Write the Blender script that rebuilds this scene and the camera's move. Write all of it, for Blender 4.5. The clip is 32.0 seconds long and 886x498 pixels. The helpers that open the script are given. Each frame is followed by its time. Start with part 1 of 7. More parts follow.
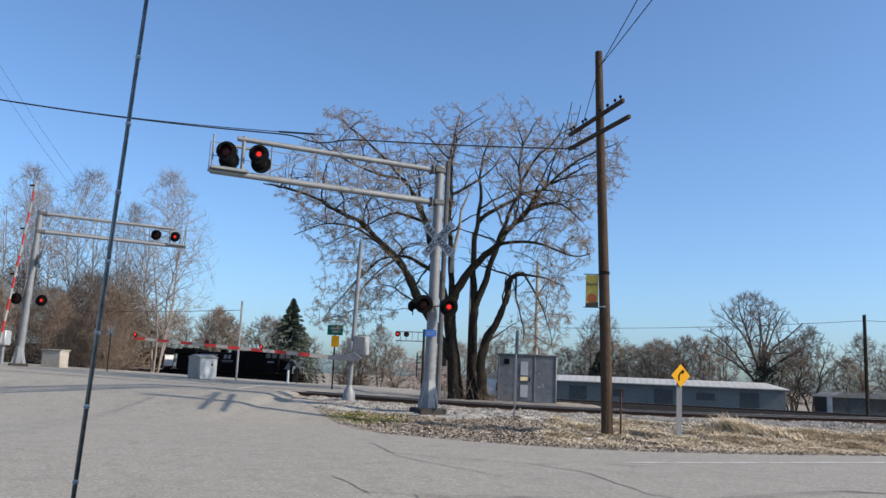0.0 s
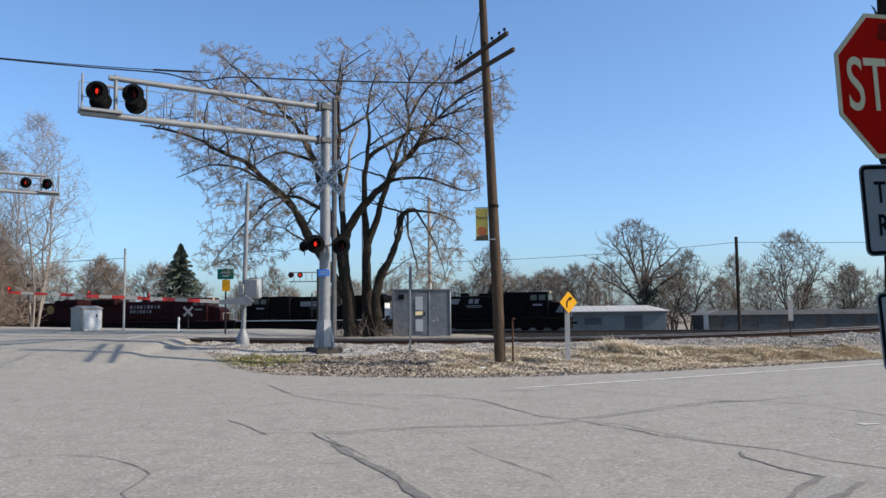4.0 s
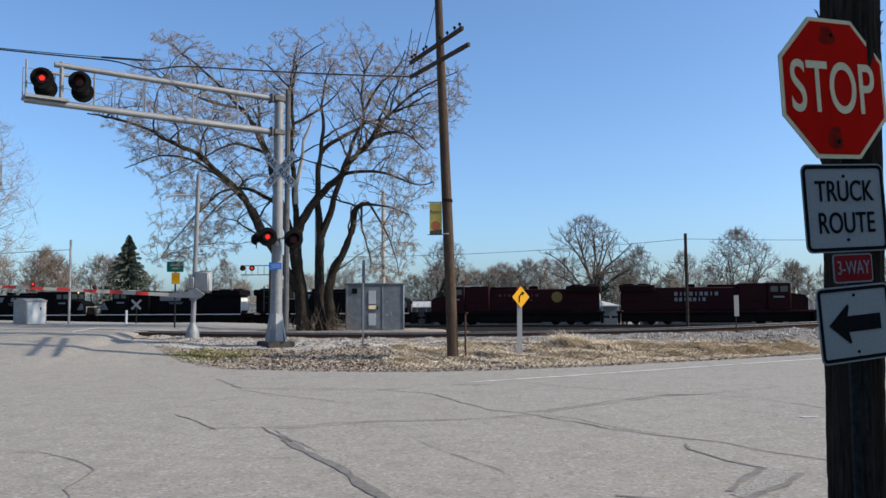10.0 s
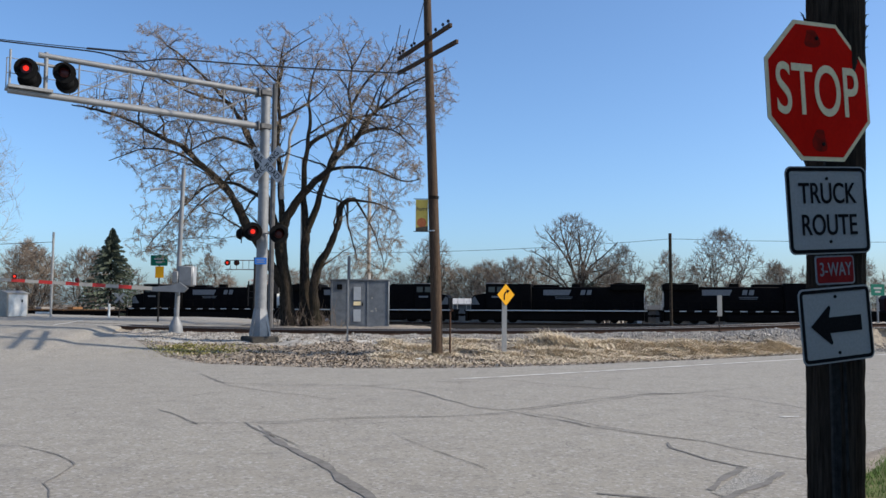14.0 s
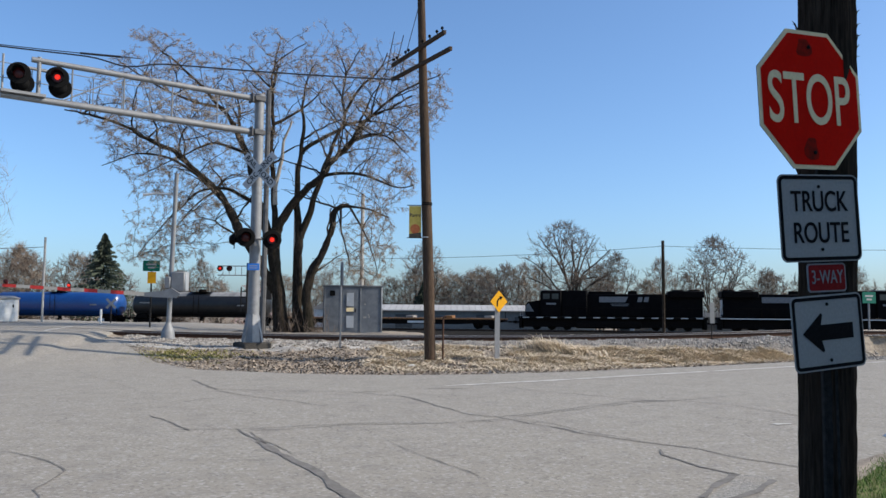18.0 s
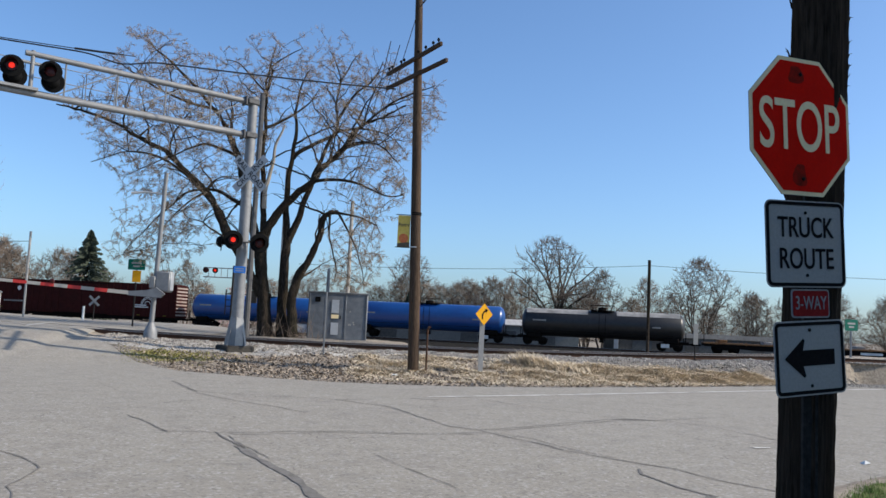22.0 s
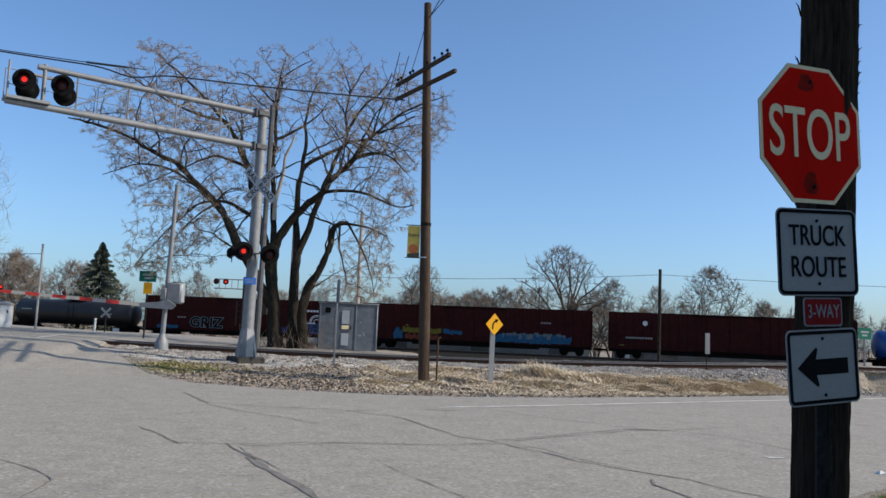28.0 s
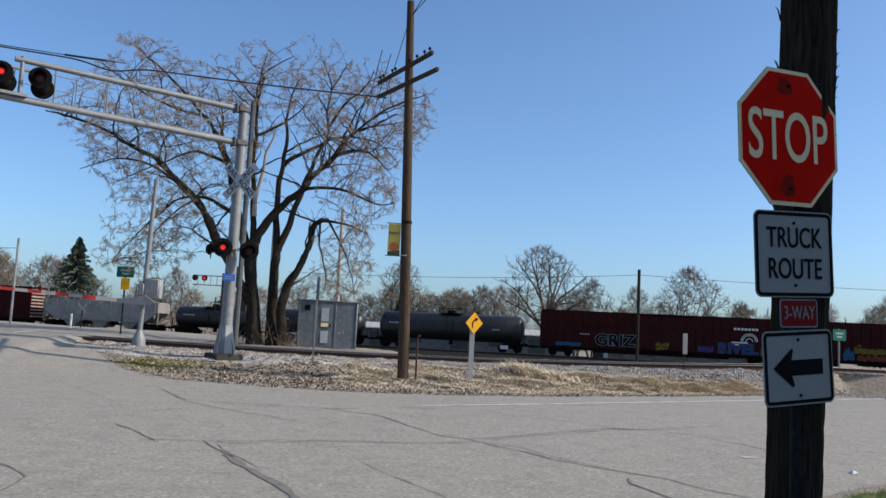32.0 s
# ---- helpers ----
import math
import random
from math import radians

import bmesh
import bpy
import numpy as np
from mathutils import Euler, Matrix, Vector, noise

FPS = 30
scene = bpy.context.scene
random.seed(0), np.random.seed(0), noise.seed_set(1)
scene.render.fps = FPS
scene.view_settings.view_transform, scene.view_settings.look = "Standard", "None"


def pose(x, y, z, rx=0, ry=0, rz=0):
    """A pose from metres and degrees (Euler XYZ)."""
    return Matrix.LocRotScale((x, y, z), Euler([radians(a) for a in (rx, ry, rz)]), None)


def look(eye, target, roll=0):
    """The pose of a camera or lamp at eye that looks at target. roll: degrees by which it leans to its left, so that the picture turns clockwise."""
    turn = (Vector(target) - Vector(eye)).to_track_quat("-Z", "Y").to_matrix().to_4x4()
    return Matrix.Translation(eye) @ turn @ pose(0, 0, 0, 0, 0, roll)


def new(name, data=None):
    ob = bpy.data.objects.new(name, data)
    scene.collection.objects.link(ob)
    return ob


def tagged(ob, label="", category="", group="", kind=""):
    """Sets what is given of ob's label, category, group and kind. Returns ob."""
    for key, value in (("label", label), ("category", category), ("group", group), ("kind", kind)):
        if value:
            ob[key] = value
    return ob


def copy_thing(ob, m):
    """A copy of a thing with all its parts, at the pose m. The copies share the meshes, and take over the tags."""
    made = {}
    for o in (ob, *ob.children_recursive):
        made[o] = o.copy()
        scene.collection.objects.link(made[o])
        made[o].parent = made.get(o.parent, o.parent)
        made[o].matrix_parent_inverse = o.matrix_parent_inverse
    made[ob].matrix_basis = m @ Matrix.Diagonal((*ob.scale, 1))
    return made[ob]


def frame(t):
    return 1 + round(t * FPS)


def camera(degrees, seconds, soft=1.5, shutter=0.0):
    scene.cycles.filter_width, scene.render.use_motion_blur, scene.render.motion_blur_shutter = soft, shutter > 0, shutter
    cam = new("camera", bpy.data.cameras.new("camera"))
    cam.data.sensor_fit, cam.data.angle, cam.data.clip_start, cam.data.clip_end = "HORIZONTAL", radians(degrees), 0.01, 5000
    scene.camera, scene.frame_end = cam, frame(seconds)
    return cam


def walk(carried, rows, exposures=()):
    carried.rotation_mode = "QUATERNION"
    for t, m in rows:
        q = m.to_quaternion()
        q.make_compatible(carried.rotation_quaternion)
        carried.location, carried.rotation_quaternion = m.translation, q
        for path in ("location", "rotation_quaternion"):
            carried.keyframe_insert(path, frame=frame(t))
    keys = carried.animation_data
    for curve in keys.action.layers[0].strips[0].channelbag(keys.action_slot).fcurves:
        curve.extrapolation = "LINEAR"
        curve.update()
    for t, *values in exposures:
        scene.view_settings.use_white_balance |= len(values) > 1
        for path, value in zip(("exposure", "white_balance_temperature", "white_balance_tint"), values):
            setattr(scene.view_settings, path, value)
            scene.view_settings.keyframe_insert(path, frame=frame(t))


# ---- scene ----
cam = camera(56.7, 32.0)
EYE = 1.6
# seconds, sideways drift, yaw, pitch, roll
PATH = [
    (0, -0.060, 11.31, 8.85, 2.43),
    (0.5, -0.045, 10.40, 8.35, 2.66),
    (1, -0.030, 9.46, 8.19, 3.32),
    (1.5, -0.028, 7.83, 7.36, 2.44),
    (2, -0.026, 5.56, 5.14, 0.28),
    (2.5, -0.024, 4.88, 4.57, -0.53),
    (3, -0.022, 4.49, 4.39, -0.65),
    (3.5, -0.020, 4.14, 4.64, -0.59),
    (5.5, -0.009, 2.22, 4.19, -0.78),
    (6, -0.006, 1.83, 4.20, -0.69),
    (6.5, -0.005, 1.52, 4.17, -0.66),
    (7, -0.005, 1.49, 4.20, -0.54),
    (7.5, -0.004, 1.30, 4.16, -0.43),
    (8, -0.003, 1.08, 4.10, -0.18),
    (8.5, -0.002, 1.00, 4.08, -0.65),
    (9, -0.001, 0.77, 3.87, -0.40),
    (9.5, -0.001, 0.66, 4.09, -0.36),
    (10, 0.000, 0.51, 4.14, -0.39),
    (10.5, 0.000, 0.43, 4.15, -0.50),
    (11, 0.000, 0.27, 4.03, -0.20),
    (11.5, 0.000, 0.16, 3.85, -0.01),
    (12, 0.000, 0.24, 3.82, 0.21),
    (12.5, 0.000, 0.22, 3.81, 0.13),
    (13, 0.000, 0.00, 3.90, -0.00),
    (13.5, 0.000, -0.24, 3.96, 0.06),
    (14, 0.000, -0.49, 3.93, 0.24),
    (14.5, 0.000, -0.63, 3.98, 0.14),
    (16.5, 0.000, -0.95, 4.34, 0.37),
    (17, 0.000, -1.00, 4.38, 0.31),
    (17.5, 0.000, -1.01, 4.35, 0.30),
    (18, 0.000, -0.96, 4.38, 0.41),
    (18.5, 0.000, -0.94, 4.44, 0.42),
    (19, 0.000, -0.90, 4.40, 0.67),
    (19.5, 0.000, -1.04, 4.40, 0.29),
    (20, 0.000, -0.88, 4.48, 0.19),
    (20.5, 0.000, -1.05, 4.56, 0.15),
    (21, 0.000, 0.68, 4.88, -0.88),
    (21.5, 0.000, 0.85, 5.84, 0.23),
    (22, 0.000, -1.80, 5.16, 2.69),
    (22.5, 0.000, -1.54, 5.80, 2.90),
    (23, 0.000, -1.35, 5.83, 2.93),
    (23.5, 0.000, -1.43, 5.98, 2.54),
    (24, 0.000, -1.49, 5.68, 2.85),
    (24.5, 0.000, -1.57, 5.63, 2.72),
    (25, 0.000, -1.45, 5.55, 3.19),
    (25.5, 0.000, -1.45, 5.56, 3.48),
    (27.5, 0.000, -1.41, 5.77, 3.65),
    (28, 0.000, -1.08, 5.84, 2.43),
    (28.5, 0.000, -1.49, 5.35, 1.85),
    (29, 0.000, -2.28, 5.01, 1.91),
    (29.5, 0.000, -2.21, 5.01, 2.43),
    (30, 0.000, -2.06, 4.58, 4.74),
    (30.5, 0.000, -2.80, 5.27, 3.24),
    (31, 0.000, -2.33, 5.38, 3.09),
    (31.5, 0.000, -2.30, 5.59, 2.69),
    (32, 0.000, -2.45, 5.79, 2.87),
]
walk(cam, [(t, pose(x, 0, EYE, 90 + pitch, 0, yaw) @ pose(0, 0, 0, 0, 0, roll)) for t, x, yaw, pitch, roll in PATH], exposures=[(0, 0.12), (1, 0.26), (3, 0.24), (6, 0.14), (25.5, 0.12), (27.8, -0.02), (32, 0.0)])

# ---- light ----
SUN_UP, SUN_SIDE = 35.2, -8.0
SUN_TO = Vector((math.cos(radians(SUN_UP)) * math.cos(radians(SUN_SIDE)), math.cos(radians(SUN_UP)) * math.sin(radians(SUN_SIDE)), math.sin(radians(SUN_UP))))
world = bpy.data.worlds.new("world")
scene.world = world
world.use_nodes = True
wn, wl = world.node_tree.nodes, world.node_tree.links
sky = wn.new("ShaderNodeTexSky")
sky.sky_type = "NISHITA"
sky.sun_disc = False
sky.sun_elevation = radians(SUN_UP)
sky.sun_rotation = math.atan2(SUN_TO.x, SUN_TO.y)
sky.altitude, sky.air_density, sky.dust_density, sky.ozone_density = 0, 0.85, 1.6, 4.0
tint = wn.new("ShaderNodeMix")
tint.data_type, tint.blend_type = "RGBA", "MULTIPLY"
tint.inputs[0].default_value = 1.0
tint.inputs[7].default_value = (0.98, 1.15, 1.26, 1.0)
wl.new(sky.outputs["Color"], tint.inputs[6])
wl.new(tint.outputs[2], wn["Background"].inputs["Color"])
wn["Background"].inputs["Strength"].default_value = 0.15
sun_data = bpy.data.lights.new("sun", "SUN")
sun_data.energy, sun_data.angle, sun_data.color = 5.0, radians(0.55), (1.0, 0.90, 0.77)
sun = new("sun", sun_data)
sun.matrix_basis = look(SUN_TO * 50, (0, 0, 0))


# ---- materials ----
def rgb(c):
    return (c[0], c[1], c[2], 1.0)


def surf(name, c1, c2, grain=40.0, rough=0.8, metal=0.0, bump=0.3, c3=None, broad=1.2, wear=0.5, spec=0.4, dist=0.01, rand=0.0, stretch=None):
    """Two colours mixed by fine grain, a third by broad stains, with a fine relief."""
    m = bpy.data.materials.new(name)
    m.use_nodes = True
    n, l = m.node_tree.nodes, m.node_tree.links
    b = n["Principled BSDF"]
    tc = n.new("ShaderNodeTexCoord")
    src = tc.outputs["Object"]
    if stretch:
        mp = n.new("ShaderNodeMapping")
        mp.inputs["Scale"].default_value = stretch
        l.new(src, mp.inputs["Vector"])
        src = mp.outputs["Vector"]
    fine = n.new("ShaderNodeTexNoise")
    fine.inputs["Scale"].default_value, fine.inputs["Detail"].default_value, fine.inputs["Roughness"].default_value = grain, 6, 0.65
    l.new(src, fine.inputs["Vector"])
    ramp = n.new("ShaderNodeMapRange")
    ramp.inputs["From Min"].default_value, ramp.inputs["From Max"].default_value = 0.32, 0.68
    l.new(fine.outputs["Fac"], ramp.inputs["Value"])
    mix = n.new("ShaderNodeMix")
    mix.data_type = "RGBA"
    mix.inputs[6].default_value, mix.inputs[7].default_value = rgb(c1), rgb(c2)
    l.new(ramp.outputs["Result"], mix.inputs[0])
    out = mix.outputs[2]
    if c3:
        big = n.new("ShaderNodeTexNoise")
        big.inputs["Scale"].default_value, big.inputs["Detail"].default_value, big.inputs["Roughness"].default_value = broad, 7, 0.6
        l.new(src, big.inputs["Vector"])
        r2 = n.new("ShaderNodeMapRange")
        r2.inputs["From Min"].default_value, r2.inputs["From Max"].default_value, r2.inputs["To Max"].default_value = 0.45, 0.7, wear
        l.new(big.outputs["Fac"], r2.inputs["Value"])
        mx = n.new("ShaderNodeMix")
        mx.data_type = "RGBA"
        mx.inputs[7].default_value = rgb(c3)
        l.new(r2.outputs["Result"], mx.inputs[0])
        l.new(out, mx.inputs[6])
        out = mx.outputs[2]
    if rand:
        info = n.new("ShaderNodeObjectInfo")
        geo = n.new("ShaderNodeNewGeometry")
        add = n.new("ShaderNodeMath")
        add.operation = "ADD"
        l.new(info.outputs["Random"], add.inputs[0])
        l.new(geo.outputs["Random Per Island"], add.inputs[1])
        r3 = n.new("ShaderNodeMapRange")
        r3.inputs["From Max"].default_value, r3.inputs["To Min"].default_value, r3.inputs["To Max"].default_value = 2.0, 1 - rand, 1 + rand
        l.new(add.outputs[0], r3.inputs["Value"])
        hs = n.new("ShaderNodeHueSaturation")
        l.new(r3.outputs["Result"], hs.inputs["Value"])
        l.new(out, hs.inputs["Color"])
        out = hs.outputs["Color"]
    l.new(out, b.inputs["Base Color"])
    b.inputs["Roughness"].default_value, b.inputs["Metallic"].default_value, b.inputs["Specular IOR Level"].default_value = rough, metal, spec
    if bump:
        bp = n.new("ShaderNodeBump")
        bp.inputs["Strength"].default_value, bp.inputs["Distance"].default_value = bump, dist
        l.new(fine.outputs["Fac"], bp.inputs["Height"])
        l.new(bp.outputs["Normal"], b.inputs["Normal"])
    return m


def glow(name, color, strength):
    m = surf(name, color, color, 20, 0.3, bump=0)
    b = m.node_tree.nodes["Principled BSDF"]
    b.inputs["Emission Color"].default_value, b.inputs["Emission Strength"].default_value = rgb(color), strength
    return m


def road_surface(name):
    """Old asphalt: stone speckle, mottled wear, hairline cracks."""
    m = surf(name, (0.210, 0.192, 0.162), (0.338, 0.311, 0.263), 75, 0.93, bump=0.4, c3=(0.245, 0.223, 0.190), broad=0.5, wear=0.6, spec=0.15, dist=0.012)
    n, l = m.node_tree.nodes, m.node_tree.links
    b = n["Principled BSDF"]
    tc = n.new("ShaderNodeTexCoord")
    out = b.inputs["Base Color"].links[0].from_socket

    def layer(fac, color, out):
        mx = n.new("ShaderNodeMix")
        mx.data_type = "RGBA"
        mx.inputs[7].default_value = rgb(color)
        l.new(fac, mx.inputs[0])
        l.new(out, mx.inputs[6])
        return mx.outputs[2]

    def ramp(src, lo, hi, top):
        r = n.new("ShaderNodeMapRange")
        r.inputs["From Min"].default_value, r.inputs["From Max"].default_value, r.inputs["To Max"].default_value = lo, hi, top
        l.new(src, r.inputs["Value"])
        return r.outputs["Result"]

    chips = n.new("ShaderNodeTexVoronoi")
    chips.inputs["Scale"].default_value = 30
    l.new(tc.outputs["Object"], chips.inputs["Vector"])
    tone = n.new("ShaderNodeSeparateColor")
    l.new(chips.outputs["Color"], tone.inputs[0])
    out = layer(ramp(tone.outputs[0], 0.72, 0.95, 0.4), (0.46, 0.45, 0.43), out)
    out = layer(ramp(tone.outputs[1], 0.72, 0.95, 0.35), (0.085, 0.08, 0.075), out)
    mid = n.new("ShaderNodeTexNoise")
    mid.inputs["Scale"].default_value, mid.inputs["Detail"].default_value = 2.2, 5
    l.new(tc.outputs["Object"], mid.inputs["Vector"])
    out = layer(ramp(mid.outputs["Fac"], 0.5, 0.75, 0.45), (0.17, 0.158, 0.145), out)
    warp = n.new("ShaderNodeVectorMath")
    warp.operation = "MULTIPLY_ADD"
    warp.inputs[1].default_value = (0.9, 0.9, 0.0)
    l.new(mid.outputs["Color"], warp.inputs[0])
    l.new(tc.outputs["Object"], warp.inputs[2])
    net = n.new("ShaderNodeTexVoronoi")
    net.feature = "DISTANCE_TO_EDGE"
    net.inputs["Scale"].default_value = 0.42
    l.new(warp.outputs[0], net.inputs["Vector"])
    hair = ramp(net.outputs["Distance"], 0.0055, 0.0, 1.0)
    gap = n.new("ShaderNodeMath")
    gap.operation = "MULTIPLY"
    l.new(hair, gap.inputs[0])
    broad = n.new("ShaderNodeTexNoise")
    broad.inputs["Scale"].default_value = 0.6
    l.new(tc.outputs["Object"], broad.inputs["Vector"])
    l.new(ramp(broad.outputs["Fac"], 0.47, 0.62, 0.75), gap.inputs[1])
    out = layer(gap.outputs[0], (0.07, 0.065, 0.06), out)
    l.new(out, b.inputs["Base Color"])
    return m


ASPHALT = road_surface("asphalt")
TAR = surf("tar", (0.12, 0.112, 0.10), (0.19, 0.178, 0.16), 18, 0.85, bump=0.3, c3=(0.22, 0.205, 0.188), broad=4, wear=0.7, spec=0.1)
ROADPAINT = surf("road_paint", (0.42, 0.40, 0.36), (0.60, 0.575, 0.52), 25, 0.8, c3=(0.3, 0.29, 0.27), broad=5, wear=0.9)
EARTH = surf("earth", (0.16, 0.136, 0.108), (0.31, 0.265, 0.212), 11, 0.95, bump=0.8, c3=(0.37, 0.315, 0.245), broad=0.6, wear=0.7, spec=0.1, dist=0.03)
GRAVEL = surf("gravel", (0.075, 0.067, 0.057), (0.27, 0.245, 0.215), 16, 0.95, bump=0.9, c3=(0.26, 0.215, 0.16), broad=0.8, wear=0.8, spec=0.2, dist=0.04)
STONE = surf("stone", (0.16, 0.145, 0.126), (0.34, 0.315, 0.28), 3.0, 0.9, bump=0.3, rand=0.55, spec=0.1)
BALLAST = surf("ballast_stone", (0.135, 0.122, 0.105), (0.345, 0.318, 0.28), 3.0, 0.9, bump=0.3, rand=0.65, spec=0.1)
LITTER = surf("leaf_litter", (0.19, 0.152, 0.117), (0.38, 0.315, 0.245), 4.0, 0.9, bump=0.2, rand=0.4)
CONCRETE = surf("concrete", (0.035, 0.032, 0.028), (0.075, 0.07, 0.062), 22, 0.9, c3=(0.025, 0.022, 0.02), broad=1.5, wear=0.6, spec=0.1)
DRYGRASS = surf("dry_grass", (0.52, 0.435, 0.32), (0.76, 0.655, 0.50), 3, 0.9, bump=0, rand=0.4, spec=0.1)
GREENGRASS = surf("green_grass", (0.21, 0.20, 0.06), (0.38, 0.345, 0.13), 5, 0.85, bump=0, rand=0.5, spec=0.1)
GALV = surf("galvanised_steel", (0.17, 0.173, 0.177), (0.25, 0.254, 0.258), 6, 0.6, 0.3, bump=0.05, c3=(0.155, 0.157, 0.16), broad=1.5, wear=0.6)
ALUM = surf("aluminium", (0.40, 0.41, 0.42), (0.50, 0.51, 0.52), 8, 0.45, 0.5, bump=0.05, c3=(0.34, 0.35, 0.36), broad=2, wear=0.5)
HUTSTEEL = surf("hut_steel", (0.105, 0.115, 0.128), (0.155, 0.167, 0.183), 5, 0.55, 0.3, bump=0.06, c3=(0.21, 0.222, 0.24), broad=2.2, wear=0.5, spec=0.2)
PALEPAINT = surf("pale_paint", (0.60, 0.60, 0.57), (0.72, 0.72, 0.69), 9, 0.6, bump=0.05, c3=(0.45, 0.44, 0.40), broad=2, wear=0.5)
TANPAINT = surf("tan_cabinet_paint", (0.30, 0.262, 0.215), (0.39, 0.35, 0.295), 7, 0.6, bump=0.05, c3=(0.24, 0.20, 0.165), broad=2, wear=0.6)
BLACK = surf("black_paint", (0.003, 0.003, 0.0035), (0.007, 0.007, 0.007), 30, 0.8, bump=0.05, spec=0.1)
LENS = surf("unlit_red_lens", (0.035, 0.004, 0.004), (0.06, 0.006, 0.005), 120, 0.35, bump=0.2, spec=0.3)
REDLIGHT = glow("lit_red_lens", (1.0, 0.03, 0.012), 0.8)
RUST = surf("rusty_rail", (0.045, 0.025, 0.017), (0.10, 0.058, 0.04), 30, 0.9, 0.1, bump=0.3, spec=0.1)
RAILTOP = surf("polished_rail", (0.19, 0.172, 0.155), (0.27, 0.245, 0.22), 60, 0.45, 0.8, bump=0.05)
TIE = surf("creosote_tie", (0.035, 0.027, 0.021), (0.10, 0.08, 0.064), 24, 0.95, bump=0.5, spec=0.05)
POLEWOOD = surf("pole_wood", (0.036, 0.0235, 0.016), (0.105, 0.072, 0.05), 9, 0.9, bump=0.7, c3=(0.04, 0.029, 0.023), broad=1.2, wear=0.7, stretch=(6, 6, 0.5), dist=0.02, spec=0.1)
DARKWOOD = surf("weathered_dark_pole_wood", (0.009, 0.0068, 0.005), (0.066, 0.047, 0.034), 9, 0.95, bump=1.0, c3=(0.03, 0.021, 0.015), broad=2.0, wear=0.7, stretch=(7, 7, 0.45), dist=0.03, spec=0.03)
BARK = surf("bark", (0.012, 0.0098, 0.0078), (0.060, 0.048, 0.038), 9, 0.95, bump=1.0, c3=(0.024, 0.022, 0.013), broad=1.0, wear=0.6, stretch=(2, 2, 0.5), dist=0.06, spec=0.05)
TWIG = surf("tan_twigs", (0.062, 0.046, 0.034), (0.14, 0.106, 0.078), 5, 0.9, bump=0, rand=0.35, spec=0.1)
BRANCH = surf("brown_branches", (0.028, 0.021, 0.0155), (0.08, 0.061, 0.046), 6, 0.95, bump=0, rand=0.3, spec=0.05)
LIMB = surf("grey_brown_limbs", (0.045, 0.036, 0.029), (0.115, 0.093, 0.075), 6, 0.95, bump=0.4, rand=0.25, spec=0.05)
PALEBARK = surf("pale_bark", (0.30, 0.26, 0.215), (0.46, 0.41, 0.35), 10, 0.9, bump=0.5, stretch=(2, 2, 0.5))
GREYBARK = surf("grey_bark", (0.15, 0.113, 0.085), (0.30, 0.238, 0.185), 8, 0.95, bump=0.4, rand=0.4, spec=0.1)
BUD = surf("tan_buds", (0.14, 0.104, 0.07), (0.28, 0.216, 0.15), 6, 0.8, bump=0, rand=0.4)
BLOSSOM = surf("pink_blossom", (0.50, 0.33, 0.33), (0.66, 0.50, 0.48), 6, 0.8, bump=0, rand=0.3)
NEEDLES = surf("spruce_needles", (0.035, 0.044, 0.032), (0.085, 0.098, 0.072), 9, 0.9, bump=0, rand=0.5, spec=0.05)
WIRE = surf("wire", (0.02, 0.02, 0.022), (0.035, 0.035, 0.038), 40, 0.6, bump=0)
REDSIGN = surf("red_sheeting", (0.52, 0.0055, 0.0022), (0.62, 0.008, 0.003), 60, 0.8, bump=0.1, c3=(0.44, 0.0045, 0.0022), broad=6, wear=0.5, spec=0.03)
WHITESIGN = surf("white_sheeting", (0.28, 0.27, 0.25), (0.34, 0.33, 0.305), 60, 0.7, bump=0.08, c3=(0.31, 0.29, 0.26), broad=7, wear=0.5, spec=0.08)
CREAMSIGN = surf("aged_reflective_letters", (0.76, 0.60, 0.34), (0.86, 0.71, 0.43), 50, 0.7, bump=0.1, spec=0.1)
BLACKSIGN = surf("black_sheeting", (0.004, 0.004, 0.005), (0.009, 0.009, 0.010), 60, 0.8, bump=0.05, spec=0.05)
YELLOWSIGN = surf("yellow_sheeting", (0.52, 0.25, 0.010), (0.60, 0.30, 0.016), 40, 0.6, bump=0.05, spec=0.08)
GREENSIGN = surf("green_sheeting", (0.004, 0.08, 0.058), (0.009, 0.115, 0.082), 40, 0.6, bump=0.05, spec=0.1)
BLUESIGN = surf("blue_sheeting", (0.02, 0.14, 0.50), (0.03, 0.19, 0.60), 40, 0.4, bump=0.05)
SIGNBACK = surf("bare_sign_back", (0.20, 0.205, 0.21), (0.28, 0.285, 0.29), 15, 0.6, 0.3, bump=0.05)
GLASS = surf("dark_glass", (0.02, 0.025, 0.03), (0.03, 0.035, 0.04), 5, 0.08, bump=0, spec=0.8)


